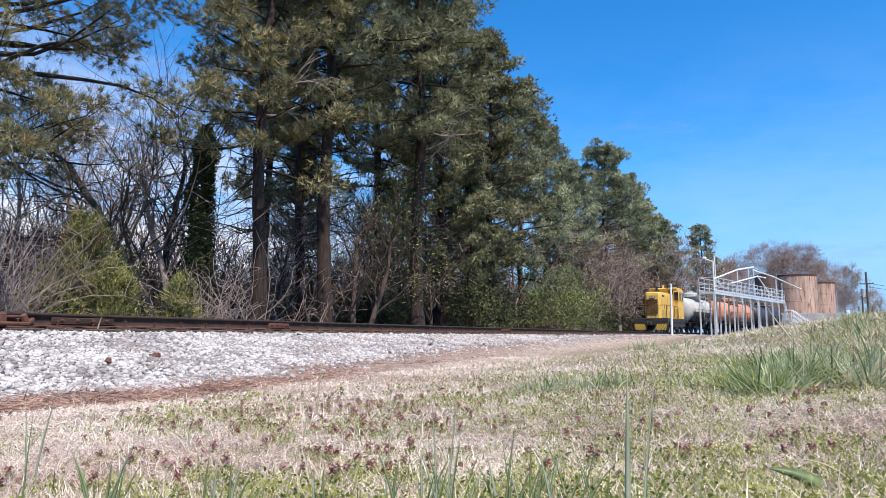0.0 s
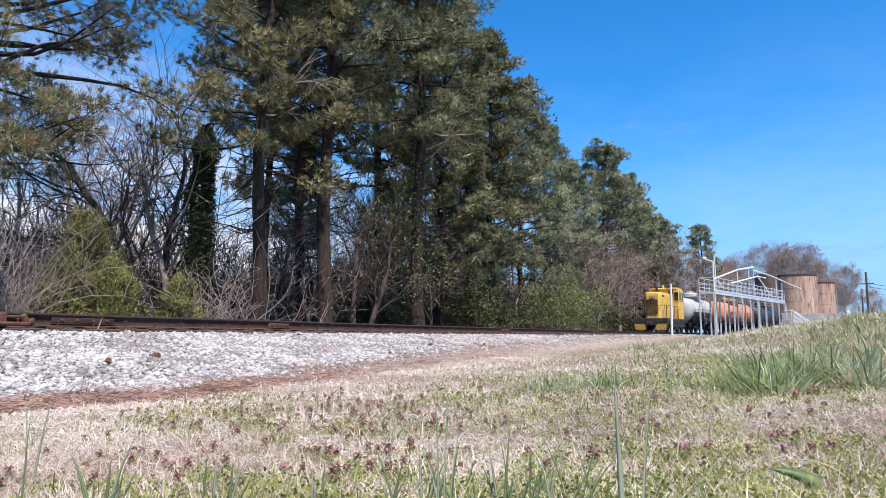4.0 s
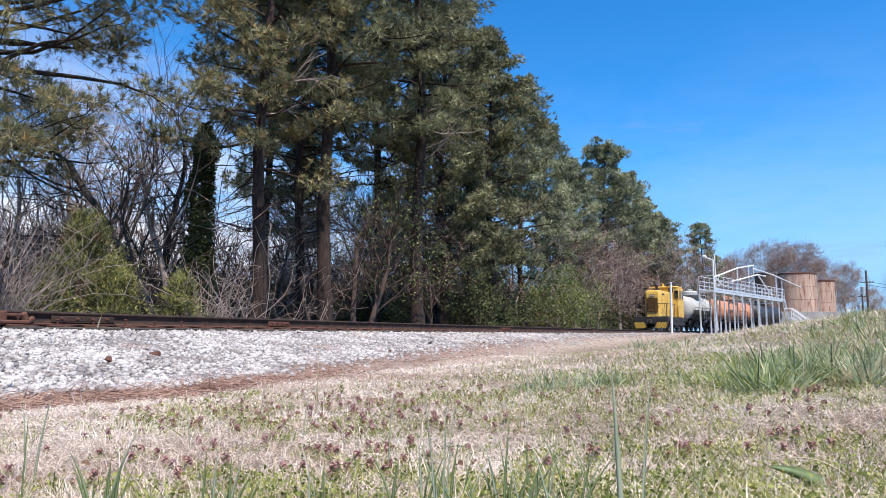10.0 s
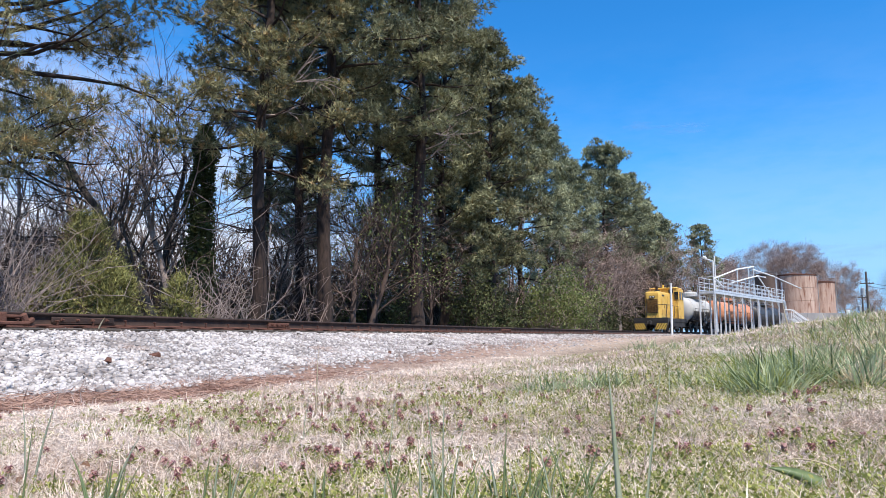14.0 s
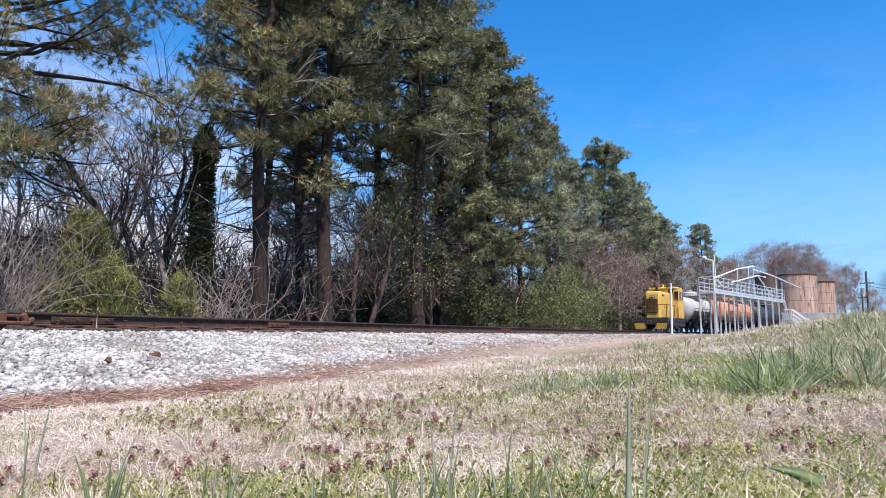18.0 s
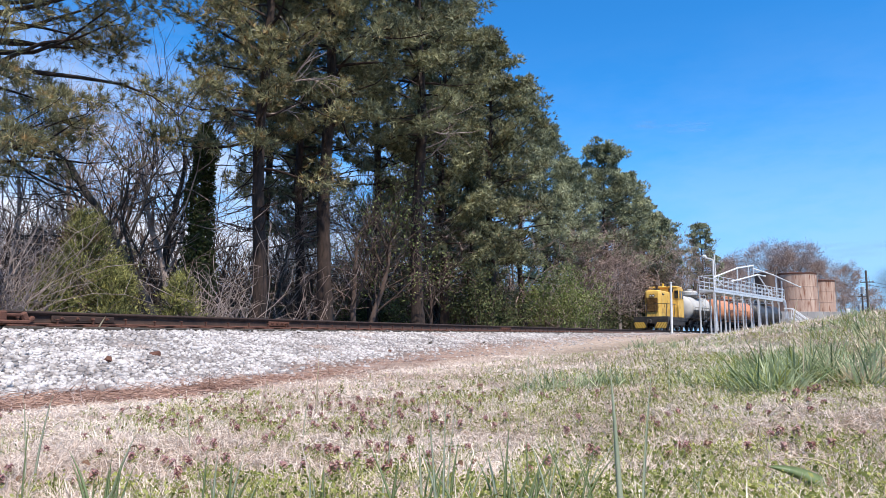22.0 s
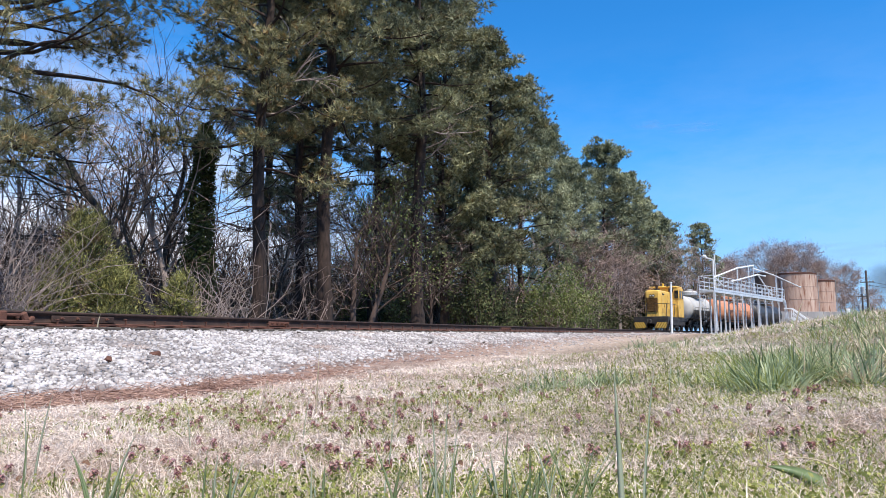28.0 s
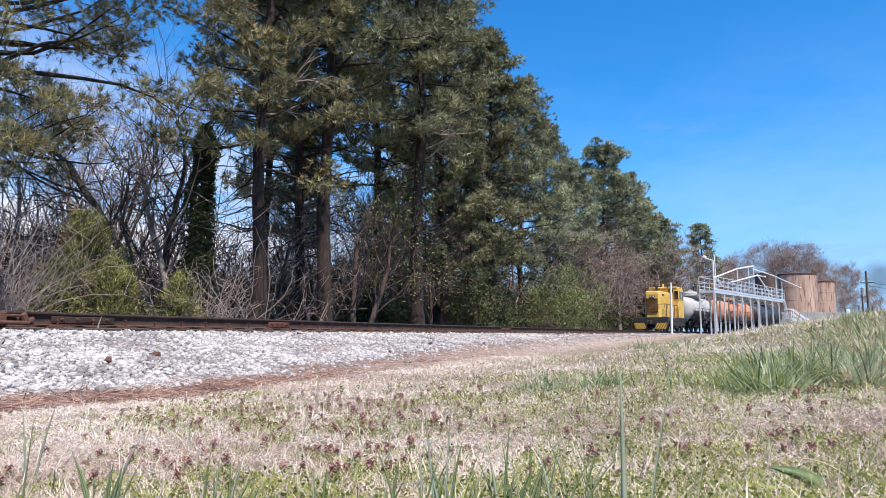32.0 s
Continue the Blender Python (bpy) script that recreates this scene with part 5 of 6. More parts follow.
def tank_car(d, length, mat, label, band=None, dome=True):
    """A tank car whose near end lies d metres beyond the locomotive's front."""
    C = empty("tank_car", rail_pose(d), label, "tank car", "tank cars")
    r, cz = 1.02, 1.80
    ends = [(0.15, 0.0), (0.6, 0.08), (0.9, 0.22), (1.05, 0.38), (r, 0.6), (r, length - 0.6), (1.05, length - 0.38), (0.9, length - 0.22), (0.6, length - 0.08), (0.15, length)]
    tank = part("tank", lathe(bm0(), ends, 32, Matrix.Translation((0, 0, cz)) @ ALONG_Y), mat, C, smooth=True)
    for k in range(max(2, int(length / 2.2))):
        y = 0.7 + (length - 1.4) * k / (max(2, int(length / 2.2)) - 1)
        part("tank_seam", lathe(bm0(), [(r + 0.002, y - 0.03), (r + 0.016, y - 0.025), (r + 0.016, y + 0.025), (r + 0.002, y + 0.03)], 32, Matrix.Translation((0, 0, cz)) @ ALONG_Y), mat, tank)
    if band:
        # lower half shell; the tank's grime and underside shade are both in its black
        bm = bm0()
        k = 14
        for y0, y1 in ((0.62, length - 0.62),):
            ring = [[bm.verts.new(((r + g) * math.cos(a), y, cz + (r + g) * math.sin(a))) for a in [math.pi + 0.12 + (math.pi - 0.24) * i / k for i in range(k + 1)]] for y in (y0, y1) for g in (0.012, 0.001)]
            for i in range(k):
                bm.faces.new((ring[0][i], ring[0][i + 1], ring[2][i + 1], ring[2][i]))
                bm.faces.new((ring[1][i + 1], ring[1][i], ring[3][i], ring[3][i + 1]))
        part("belly", bm, TANK_SHADE_GRIME, tank, "underside coloured black for grime and shade")
    if dome:
        bm = lathe(bm0(), [(0.62, 0.9), (0.62, 1.42), (0.5, 1.52), (0.2, 1.56)], 20, Matrix.Translation((0, length * 0.5, cz)))
        part("dome", bm, mat, C, smooth=False)
        part("dome_cover", lathe(bm0(), [(0.24, 1.54), (0.24, 1.66), (0.1, 1.7)], 14, Matrix.Translation((0, length * 0.5, cz))), mat, C)
        bm = box(bm0(), (0, length * 0.5, cz + 1.16), (2.0, 1.9, 0.04))
        part("dome_platform", bm, RACK_GREY, C)
        bm = bm0()
        for sx in (-1, 1):
            for sy in (-0.9, 0.9):
                rod(bm, (sx * 0.95, length * 0.5 + sy, cz + 1.16), (sx * 0.95, length * 0.5 + sy, cz + 1.95), 0.02, n=5)
            rod(bm, (sx * 0.95, length * 0.5 - 0.9, cz + 1.95), (sx * 0.95, length * 0.5 + 0.9, cz + 1.95), 0.02, n=5)
        part("dome_railing", bm, RACK_GREY, C)
    part("sill", box(bm0(), (0, length / 2, 0.80), (0.7, length + 0.9, 0.3), 0.02), BLACK, C)
    part("running_board", box(bm0(), (1.18, length / 2, 0.98), (0.3, length, 0.05)), BLACK, C)
    bm = bm0()
    for k in range(int(length) + 1):
        y = 0.1 + (length - 0.2) * k / int(length)
        rod(bm, (1.3, y, 1.0), (1.3, y, 1.85), 0.016, n=5)
    rod(bm, (1.3, 0.1, 1.85), (1.3, length - 0.1, 1.85), 0.018, n=5)
    part("side_railing", bm, BLACK, C)
    bm = bm0()
    for sy in (-0.22, 0.22):
        rod(bm, (1.22, length / 2 + sy, 0.7), (1.22, length / 2 + sy, cz + 1.2), 0.018, n=5)
    for k in range(8):
        rod(bm, (1.22, length / 2 - 0.22, 0.85 + k * 0.3), (1.22, length / 2 + 0.22, 0.85 + k * 0.3), 0.012, n=5)
    part("ladder", bm, GALV, C)
    for y in (1.2, length - 1.2):
        part("bolster", box(box(bm0(), (0, y, 0.66), (2.2, 0.35, 0.3), 0.03), (0, y, 1.0), (1.7, 0.5, 0.3), 0.05), BLACK, C)
        for sx in (-1, 1):
            part("truck_frame", box(box(box(bm0(), (sx * 0.98, y, 0.42), (0.14, 1.5, 0.16), 0.03), (sx * 0.98, y, 0.58), (0.14, 0.7, 0.2), 0.03), (sx * 0.99, y, 0.3), (0.16, 0.5, 0.2), 0.03), BLACK, C)
        for dy in (-0.6, 0.6):
            wheelset(C, y + dy, 0.40)
    for y, s in ((-0.45, -1), (length + 0.45, 1)):
        part("coupler", box(box(bm0(), (0, y + s * 0.15, 0.72), (0.2, 0.5, 0.2), 0.03), (0, y + s * 0.4, 0.72), (0.28, 0.2, 0.28), 0.04), BLACK, C)


def loading_rack():
    K = empty("loading_rack", pose(18.2, 53.14, RAIL_TOP, 0, 0, -39.5), "galvanised steel tank-car loading rack with railings and swing arms", "loading rack")
    xa, xb, Lk, zd = 1.75, 2.85, 21.0, 3.04
    zt, z0 = zd + 1.08, -0.24
    deck = part("deck", box(bm0(), ((xa + xb) / 2, Lk / 2, zd), (xb - xa, Lk, 0.07)), RACK_GREY, K, "grey grating deck")
    for x in (xa, xb):
        part("deck_beam", box(bm0(), (x, Lk / 2, zd - 0.11), (0.09, Lk + 0.1, 0.15), 0.01), GALV, K)
    part("deck_beam", box(bm0(), ((xa + xb) / 2, 0, zd - 0.11), (xb - xa, 0.09, 0.15), 0.01), GALV, K)
    n = 9
    for k in range(n + 1):
        y = Lk * k / n
        for x in (xa, xb):
            thick = 0.16 if k in (0, 5) and x == xb else 0.10
            col = part("column", box(bm0(), (x, y, (z0 + zd - 0.2) / 2), (thick, thick, zd - 0.2 - z0), 0.01), GALV, K)
            part("base_plate", box(bm0(), (x, y, z0 + 0.02), (0.26, 0.26, 0.03)), GALV, col)
        bm = rod(bm0(), (xb, y, zd - 0.75), (xb - 0.1, y + 0.5, zd - 0.22), 0.03, n=5)
        if y > 0.3:
            rod(bm, (xb, y, zd - 0.75), (xb, y - 0.55, zd - 0.22), 0.03, n=5)
        part("knee_brace", bm, GALV, K)
    for x in (xa, xb):
        bm = bm0()
        for z in (zt, zd + 0.72, zd + 0.38):
            rod(bm, (x, 0, z), (x, Lk, z), 0.028, n=6)
        box(bm, (x, Lk / 2, zd + 0.1), (0.015, Lk, 0.12))
        rail = part("railing", bm, GALV, K)
        for k in range(19):
            part("baluster", rod(bm0(), (x, Lk * k / 18, zd), (x, Lk * k / 18, zt), 0.03, n=6), GALV, rail)
    for y in (0.0, Lk):
        bm = bm0()
        for z in (zt, zd + 0.55):
            rod(bm, (xa, y, z), (xb, y, z), 0.028, n=6)
        part("end_railing", bm, GALV, K)
    # the lamp post with its two hooded lamps
    post = part("lamp_post", rod(bm0(), (xb, 0.05, zd), (xb, 0.05, 5.35), 0.06, n=8), WHITE_POST, K)
    part("lamp_arm", rod(rod(bm0(), (xb, 0.05, 5.32), (xb - 0.5, 0.05, 5.5), 0.05, n=6), (xb - 0.5, 0.05, 5.45), (xb - 0.62, 0.05, 5.62), 0.06, n=6), WHITE_POST, post)
    part("lamp_head", lathe(bm0(), [(0.06, 0.0), (0.16, -0.06), (0.17, -0.16), (0.05, -0.17)], 12, Matrix.Translation((xb - 0.62, 0.05, 5.72))), WHITE_POST, post)
    # the swing arms and their masts
    arms = (((2.85, 0.1, 4.0), (2.6, 6.85, 5.2), (2.4, 12.4, 5.87)), ((2.85, 4.4, 3.93), (2.5, 13.3, 5.1), (2.4, 16.2, 5.15)), ((2.4, 12.4, 5.6), (2.9, 17.0, 5.3), (3.6, 24.6, 4.5)))
    for p in arms:
        bm = bm0()
        for a, b in zip(p, p[1:]):
            rod(bm, a, b, 0.06, n=7)
        for a in p:
            bmesh.ops.create_icosphere(bm, subdivisions=1, radius=0.09, matrix=Matrix.Translation(a))
        part("loading_arm", bm, WHITE_POST, K)
    for x, y, z in ((2.6, 6.85, 5.3), (2.4, 12.4, 5.95), (2.55, 10.3, 5.6), (2.9, 17.9, 5.3), (2.85, 20.3, 4.9)):
        part("mast", rod(bm0(), (x, y, zd), (x, y, z), 0.055, n=6), GALV, K)
    for a, b in (((2.5, 13.3, 5.1), (2.85, 16.3, zd + 0.3)), ((2.85, 0.2, zd + 1.0), (2.85, 2.2, zd + 0.4)), ((2.3, 8.0, zd - 0.2), (1.0, 9.6, 2.4))):
        part("drop_pipe", rod(bm0(), a, b, 0.06, n=7), WHITE_POST, K)
    # steep ladder at the far end, then a short stair towards the lawn
    lad = part("ladder", rod(rod(bm0(), (xb + 0.1, Lk - 0.2, zd), (xb + 0.25, Lk + 0.6, z0), 0.05, n=6), (xb + 0.1, Lk - 0.7, zd), (xb + 0.25, Lk + 0.1, z0), 0.05, n=6), GALV, K)
    stair = part("stair", box(bm0(), (xb + 0.4, Lk - 0.5, 1.25), (0.7, 0.95, 0.06)), GALV, K)
    for y in (Lk - 0.05, Lk - 0.95):
        part("stringer", box(bm0(), (xb + 1.65, y, 0.5), (2.5, 0.06, 0.2), 0.0, Euler((0, radians(41), 0)).to_matrix()), WHITE_POST, stair)
        bm = rod(bm0(), (xb + 0.1, y, 2.2), (xb + 0.75, y, 2.2), 0.04, n=6)
        rod(bm, (xb + 0.75, y, 2.2), (xb + 2.65, y, 0.6), 0.04, n=6)
        rod(bm, (xb + 0.75, y, 1.75), (xb + 2.65, y, 0.15), 0.03, n=6)
        for k in range(4):
            f = k / 3
            rod(bm, (xb + 0.75 + 1.9 * f, y, 1.25 - 1.5 * f), (xb + 0.75 + 1.9 * f, y, 2.2 - 1.6 * f), 0.03, n=6)
        part("stair_rail", bm, WHITE_POST, stair)
    for k in range(8):
        part("tread", box(bm0(), (xb + 0.85 + 0.225 * k, Lk - 0.5, 1.1 - 0.19 * k), (0.25, 0.86, 0.04)), GALV, stair)
    # slender vent pipe rising behind the deck
    part("vent_pipe", rod(bm0(), (1.75, 3.9, 0.0), (1.75, 3.9, 6.1), 0.045, n=6), WHITE_POST, K)


def storage_tank(x, y, r, z0, z1, mat, label, seams=3):
    T = empty("storage_tank", pose(x, y, z0), label, "storage tank", "storage tanks")
    h = z1 - z0
    shell = part("shell", lathe(bm0(), [(r, 0), (r, h)], 48, Matrix.Identity(4)), mat, T, smooth=False)
    part("roof", lathe(bm0(), [(r + 0.06, h), (r + 0.06, h + 0.06), (r * 0.5, h + 0.22), (0.1, h + 0.3)], 48, Matrix.Identity(4)), RUST_RED if mat is RUST_TANK else DARK_TANK, T, "rusted flat cone roof")
    for k in range(seams):
        z = h * (k + 1) / (seams + 1)
        part("seam", lathe(bm0(), [(r + 0.002, z - 0.03), (r + 0.02, z - 0.02), (r + 0.02, z + 0.02), (r + 0.002, z + 0.03)], 48, Matrix.Identity(4)), mat, shell)
    part("rim", lathe(bm0(), [(r + 0.002, h - 0.14), (r + 0.05, h - 0.12), (r + 0.05, h - 0.02), (r + 0.002, h - 0.01)], 48, Matrix.Identity(4)), RUST_RED if mat is RUST_TANK else DARK_TANK, shell)
    part("pipe", rod(bm0(), (r * 0.72 + 0.1, -r * 0.72 - 0.1, 0), (r * 0.72 + 0.1, -r * 0.72 - 0.1, h + 0.2), 0.045, n=8), CONCRETE, T, "pale vertical pipe")


def utility_pole(x, y, h, arms, label):
    z = gz(x, y) - 0.3
    P = empty("utility_pole", pose(x, y, z, 0, 0, -20), label, "utility pole", "utility poles")
    part("pole", rod(bm0(), (0, 0, 0), (0, 0, h - z), 0.15, 0.10, n=10), POLE_WOOD, P)
    for dz, w in arms:
        a = part("crossarm", box(bm0(), (0.0, -0.14, h - z - dz), (w, 0.09, 0.11), 0.01), POLE_WOOD, P)
        for k in (-0.45, -0.2, 0.2, 0.45):
            part("insulator", lathe(bm0(), [(0.03, 0), (0.05, 0.04), (0.045, 0.1), (0.02, 0.14)], 8, Matrix.Translation((w * k, -0.14, h - z - dz + 0.05))), CONCRETE, a)
    can = part("transformer", lathe(bm0(), [(0.05, 0), (0.22, 0.02), (0.22, 0.75), (0.1, 0.85)], 14, Matrix.Translation((-0.42, 0, h - z - 2.6))), RACK_GREY, P, "grey transformer can")
    part("bracket", box(bm0(), (-0.18, 0, h - z - 2.1), (0.3, 0.08, 0.08)), BLACK, can)


def wire(name, a, b, sag, label):
    pts = [Vector(a).lerp(Vector(b), k / 14) - Vector((0, 0, sag * 4 * (k / 14) * (1 - k / 14))) for k in range(15)]
    segs = []
    line_segs([np.array(p) for p in pts], 0.022, 0.022, segs)
    tagged(put(name, segs_mesh(name, segs, 4), BLACK), label, "wire", "overhead wires")


locomotive()
tank_car(7.3, 6.2, TANK_WHITE, "short white tank car with a black underside", TANK_SHADE_GRIME)
tank_car(15.3, 9.8, TANK_ORANGE, "faded orange tank car streaked with rust")
# the last car's black carries the shade seen between the rack's columns
tank_car(26.7, 9.6, TANK_SHADE_GRIME, "end tank car coloured black for the shade between columns")
loading_rack()
# the white clearance post beside the locomotive
m = pose(*spot(333, 46.3), 0.15, 0, 0, -30)
ob = part("white_post", rod(rod(bm0(), (0, 0, 0), (0.06, 0.0, 3.62), 0.085, 0.075, n=12), (0.06, 0, 3.6), (0.06, 0, 3.68), 0.10, n=12), WHITE_POST)
ob.matrix_basis = m
tagged(ob, "white painted steel post standing beside the track", "post")
storage_tank(*spot(516, 90), 2.62, 3.1, 8.15, RUST_TANK, "large storage tank, pale paint streaked with rust", 2)
storage_tank(*spot(551, 93.5), 1.95, 3.1, 7.5, RUST_TANK, "smaller rusty storage tank beside a larger one", 2)
storage_tank(*spot(473, 87), 1.25, 3.1, 8.0, DARK_TANK, "dark slender storage tank behind the loading rack", 3)
wall = empty("containment_wall", pose(*spot(520, 88.5), 0.1, 0, 0, 0), "low grey concrete containment wall round the tanks", "wall")
for k in range(9):
    part("wall_panel", box(bm0(), (-8.0 + k * 2.02, -3.6, 1.5), (2.0, 0.25, 3.0), 0.02), CONCRETE, wall)
part("fill", box(bm0(), (0.1, 1.6, 1.45), (18.0, 10.2, 2.9), 0.02), CONCRETE, wall)
utility_pole(*spot(622, 75), 7.3, ((1.3, 1.3),), "dark wooden utility pole with two crossarms")
utility_pole(*spot(614, 98), 6.4, ((0.7, 1.2),), "farther wooden utility pole with a transformer")
wire("overhead_wire", (*spot(622, 75), 6.1), (78.0, 88.0, 5.4), 0.6, "thin black overhead wire sagging between poles")
wire("overhead_wire", (*spot(622, 75), 5.7), (78.0, 86.0, 5.0), 0.6, "thin black overhead wire sagging between poles")
x, y = spot(592, 40.0)
ob = part("marker_post", box(rod(bm0(), (0, 0, 0), (0, 0, 1.55), 0.05, n=8), (0, 0, 1.45), (0.22, 0.06, 0.3), 0.02), WHITE_POST)
ob.matrix_basis = pose(x, y, gz(x, y) - 0.05)
tagged(ob, "small white marker post beyond the bank", "post")

# ---- the lawn ----
def blade_mesh(C, H, W, bend, az, k=2):
    """Curved tapering blades: C bases, H lengths, W widths, bend in radians from upright to lying, az their way."""
    n = len(C)
    t = np.linspace(0, 1, k + 1)
    ang = np.asarray(bend)[:, None] * (0.35 + 0.65 * t[None, :])
    dx, dz = np.sin(ang), np.cos(ang)
    r = np.concatenate([np.zeros((n, 1)), np.cumsum((dx[:, 1:] + dx[:, :-1]) / 2 / k, axis=1)], axis=1) * np.asarray(H)[:, None]
    z = np.concatenate([np.zeros((n, 1)), np.cumsum((dz[:, 1:] + dz[:, :-1]) / 2 / k, axis=1)], axis=1) * np.asarray(H)[:, None]
    ca, sa = np.cos(az)[:, None], np.sin(az)[:, None]
    mid = np.stack([C[:, 0:1] + r * ca, C[:, 1:2] + r * sa, C[:, 2:3] + z], axis=2)
    turn = np.asarray(az) + np.random.uniform(-0.9, 0.9, n)
    side = np.stack([-np.sin(turn), np.cos(turn), np.zeros(n)], axis=1)[:, None, :] * (np.asarray(W)[:, None] / 2 * (1 - t[None, :] ** 2.2 * 0.97))[:, :, None]
    V = np.stack([mid - side, mid + side], axis=2).reshape(n, -1, 3)
    q = np.array([[2 * i, 2 * i + 1, 2 * i + 3, 2 * i + 2] for i in range(k)])
    F = (np.arange(n)[:, None, None] * 2 * (k + 1) + q[None]).reshape(-1, 4)
    return V.reshape(-1, 3), F


def patchy(x, y, scale, seed):
    return np.array([noise.noise((a * scale + seed, b * scale, seed * 0.37)) for a, b in zip(x, y)])


def scatter_lawn(n, y0, y1, rng):
    """Bases over the lawn ahead, thinning with distance."""
    u = rng.uniform(0, 1, n)
    y = y0 * (y1 / y0) ** u
    x = rng.uniform(-0.74, 0.74, n) * y
    s, q = aside(x, y)
    return x, y, s, q


def make_lawn():
    rng = np.random.RandomState(11)
    for name, mat, n, y0, y1, hh, ww, label in (
            ("straw_grass", STRAW, 64000, 0.7, 15.0, 0.032, 0.0019, "matted straw-coloured winter grass covering the lawn"),
            ("green_grass", LAWN_GREEN, 34000, 0.7, 13.0, 0.034, 0.0027, "short green spring grass growing through the straw")):
        x, y, s, q = scatter_lawn(n, y0, y1, rng)
        p = 0.5 * patchy(x, y, 1.3, 3.0) + 0.9 * patchy(x, y, 7.0, 8.0)
        if name == "green_grass":
            keep = (q > 4.9) & (p + 0.05 * (np.clip(q, 0, 9) - 7.0) - 0.035 * np.clip(y - 3, 0, 5) + 0.11 * np.clip(x + 0.1, -0.8, 1.2) + rng.normal(0, 0.1, n) > 0.03)
        else:
            keep = (q > ballast_edge(s)[1] - 0.35 + rng.normal(0, 0.25, n)) & (rng.random(n) < 1.05 - 0.4 * np.clip(p, 0, 0.6))
        x, y, s, q = x[keep], y[keep], s[keep], q[keep]
        m = len(x)
        C = np.stack([x, y, ground_z(x, y, s, q) - 0.004], axis=1)
        far = np.clip(y / 2.4, 1.0, 3.2)
        H = hh * rng.lognormal(0, 0.35, m) * (0.85 + 0.15 * far)
        W = ww * rng.uniform(0.7, 1.4, m) * far
        az = rng.uniform(0, 6.28, m)
        if name == "straw_grass":      # bunched: blades draw together at their feet and fan out
            B = C[rng.randint(0, m, m // 14)]
            order = np.argsort(B[:, 1])
            B = B[order]
            near = np.clip(np.searchsorted(B[:, 1], C[:, 1]) + rng.randint(-40, 40, m), 0, len(B) - 1)
            gap = B[near] - C
            pull = (np.hypot(gap[:, 0], gap[:, 1]) < 0.35 * C[:, 1])[:, None]
            C = np.where(pull, B[near] + rng.normal(0, 0.006, (m, 3)) * np.array([1, 1, 0]) * far[:, None], C)
            H, W = H * 1.12, W * 1.1
        V, F = blade_mesh(C, H, W, rng.uniform(0.5, 2.3, m), az, 3)
        tagged(put(name, array_mesh(name, V, F), mat), label, "grass", kind="stuff")
    # the mat below: fine straw lying every way, and short green shoots
    for name, mat, n, flat, ln, wd, label in (("straw_mat", STRAW, 230000, True, 0.026, 0.0019, "fine dead grass matted on the ground"),
                                              ("green_shoots", LAWN_GREEN, 95000, False, 0.025, 0.0024, "fine green shoots coming through the mat")):
        x, y, s, q = scatter_lawn(n, 0.7, 14.0, rng)
        p = 0.5 * patchy(x, y, 1.3, 3.0) + 0.9 * patchy(x, y, 7.0, 8.0)
        if flat:
            keep = (q > ballast_edge(s)[1] - 0.4 + rng.normal(0, 0.25, n)) & (rng.random(n) > 0.45 * (p > 0.35))
        else:
            keep = (q > 4.8) & (p + 0.05 * (np.clip(q, 0, 9) - 7.0) - 0.035 * np.clip(y - 3, 0, 5) + 0.11 * np.clip(x + 0.1, -0.8, 1.2) + rng.normal(0, 0.1, n) > -0.02)
        x, y, s, q = x[keep], y[keep], s[keep], q[keep]
        m = len(x)
        far = np.clip(y / 2.2, 1.0, 4.0)
        C = np.stack([x, y, ground_z(x, y, s, q) + rng.uniform(0, 0.010, m)], axis=1)
        D = np.stack([rng.normal(size=m), rng.normal(size=m), rng.uniform(-0.15, 0.75, m) if flat else rng.uniform(0.2, 2.0, m)], axis=1)
        V, F = spikes(C, D, ln * rng.lognormal(0, 0.35, m) * (0.8 + 0.2 * far), wd * rng.uniform(0.7, 1.4, m) * far)
        tagged(put(name, array_mesh(name, V, F), mat), label, "grass", kind="stuff")
    # small weed leaves low in the turf
    n = 52000
    x, y, s, q = scatter_lawn(n, 0.75, 5.5, rng)
    p = 0.5 * patchy(x, y, 1.3, 3.0) + 0.9 * patchy(x, y, 7.0, 8.0)
    keep = (q > 4.8) & (p + 0.05 * (np.clip(q, 0, 9) - 7.0) - 0.035 * np.clip(y - 3, 0, 5) + 0.11 * np.clip(x + 0.1, -0.8, 1.2) + rng.normal(0, 0.06, n) > 0.14)
    x, y, s, q = x[keep], y[keep], s[keep], q[keep]
    m = len(x)
    C = np.stack([x, y, ground_z(x, y, s, q) + rng.uniform(0.012, 0.042, m)], axis=1)
    V, F = leaves(C, 0.0044 * rng.uniform(0.6, 1.5, m) * np.clip(y / 2.4, 1, 1.9))
    tagged(put("weed_leaves", array_mesh("weed_leaves", V, F), CLOVER), "low mat of small yellow-green weed leaves", "weeds", kind="stuff")
    # the same straw all round, thinner
    n = 14000
    x, y = rng.uniform(-9, 12, n), rng.uniform(-8, 9, n)
    s, q = aside(x, y)
    keep = (q > 3.9) & ((y < 0.7) | (np.abs(x) > 0.74 * y))
    x, y, s, q = x[keep], y[keep], s[keep], q[keep]
    m = len(x)
    V, F = blade_mesh(np.stack([x, y, ground_z(x, y, s, q) - 0.004], axis=1), 0.05 * rng.lognormal(0, 0.3, m), np.full(m, 0.005), rng.uniform(0.9, 2.3, m), rng.uniform(0, 6.28, m))
    tagged(put("straw_grass", array_mesh("straw_grass", V, F), STRAW), "thin straw-coloured winter grass beyond the mat", "grass", kind="stuff")
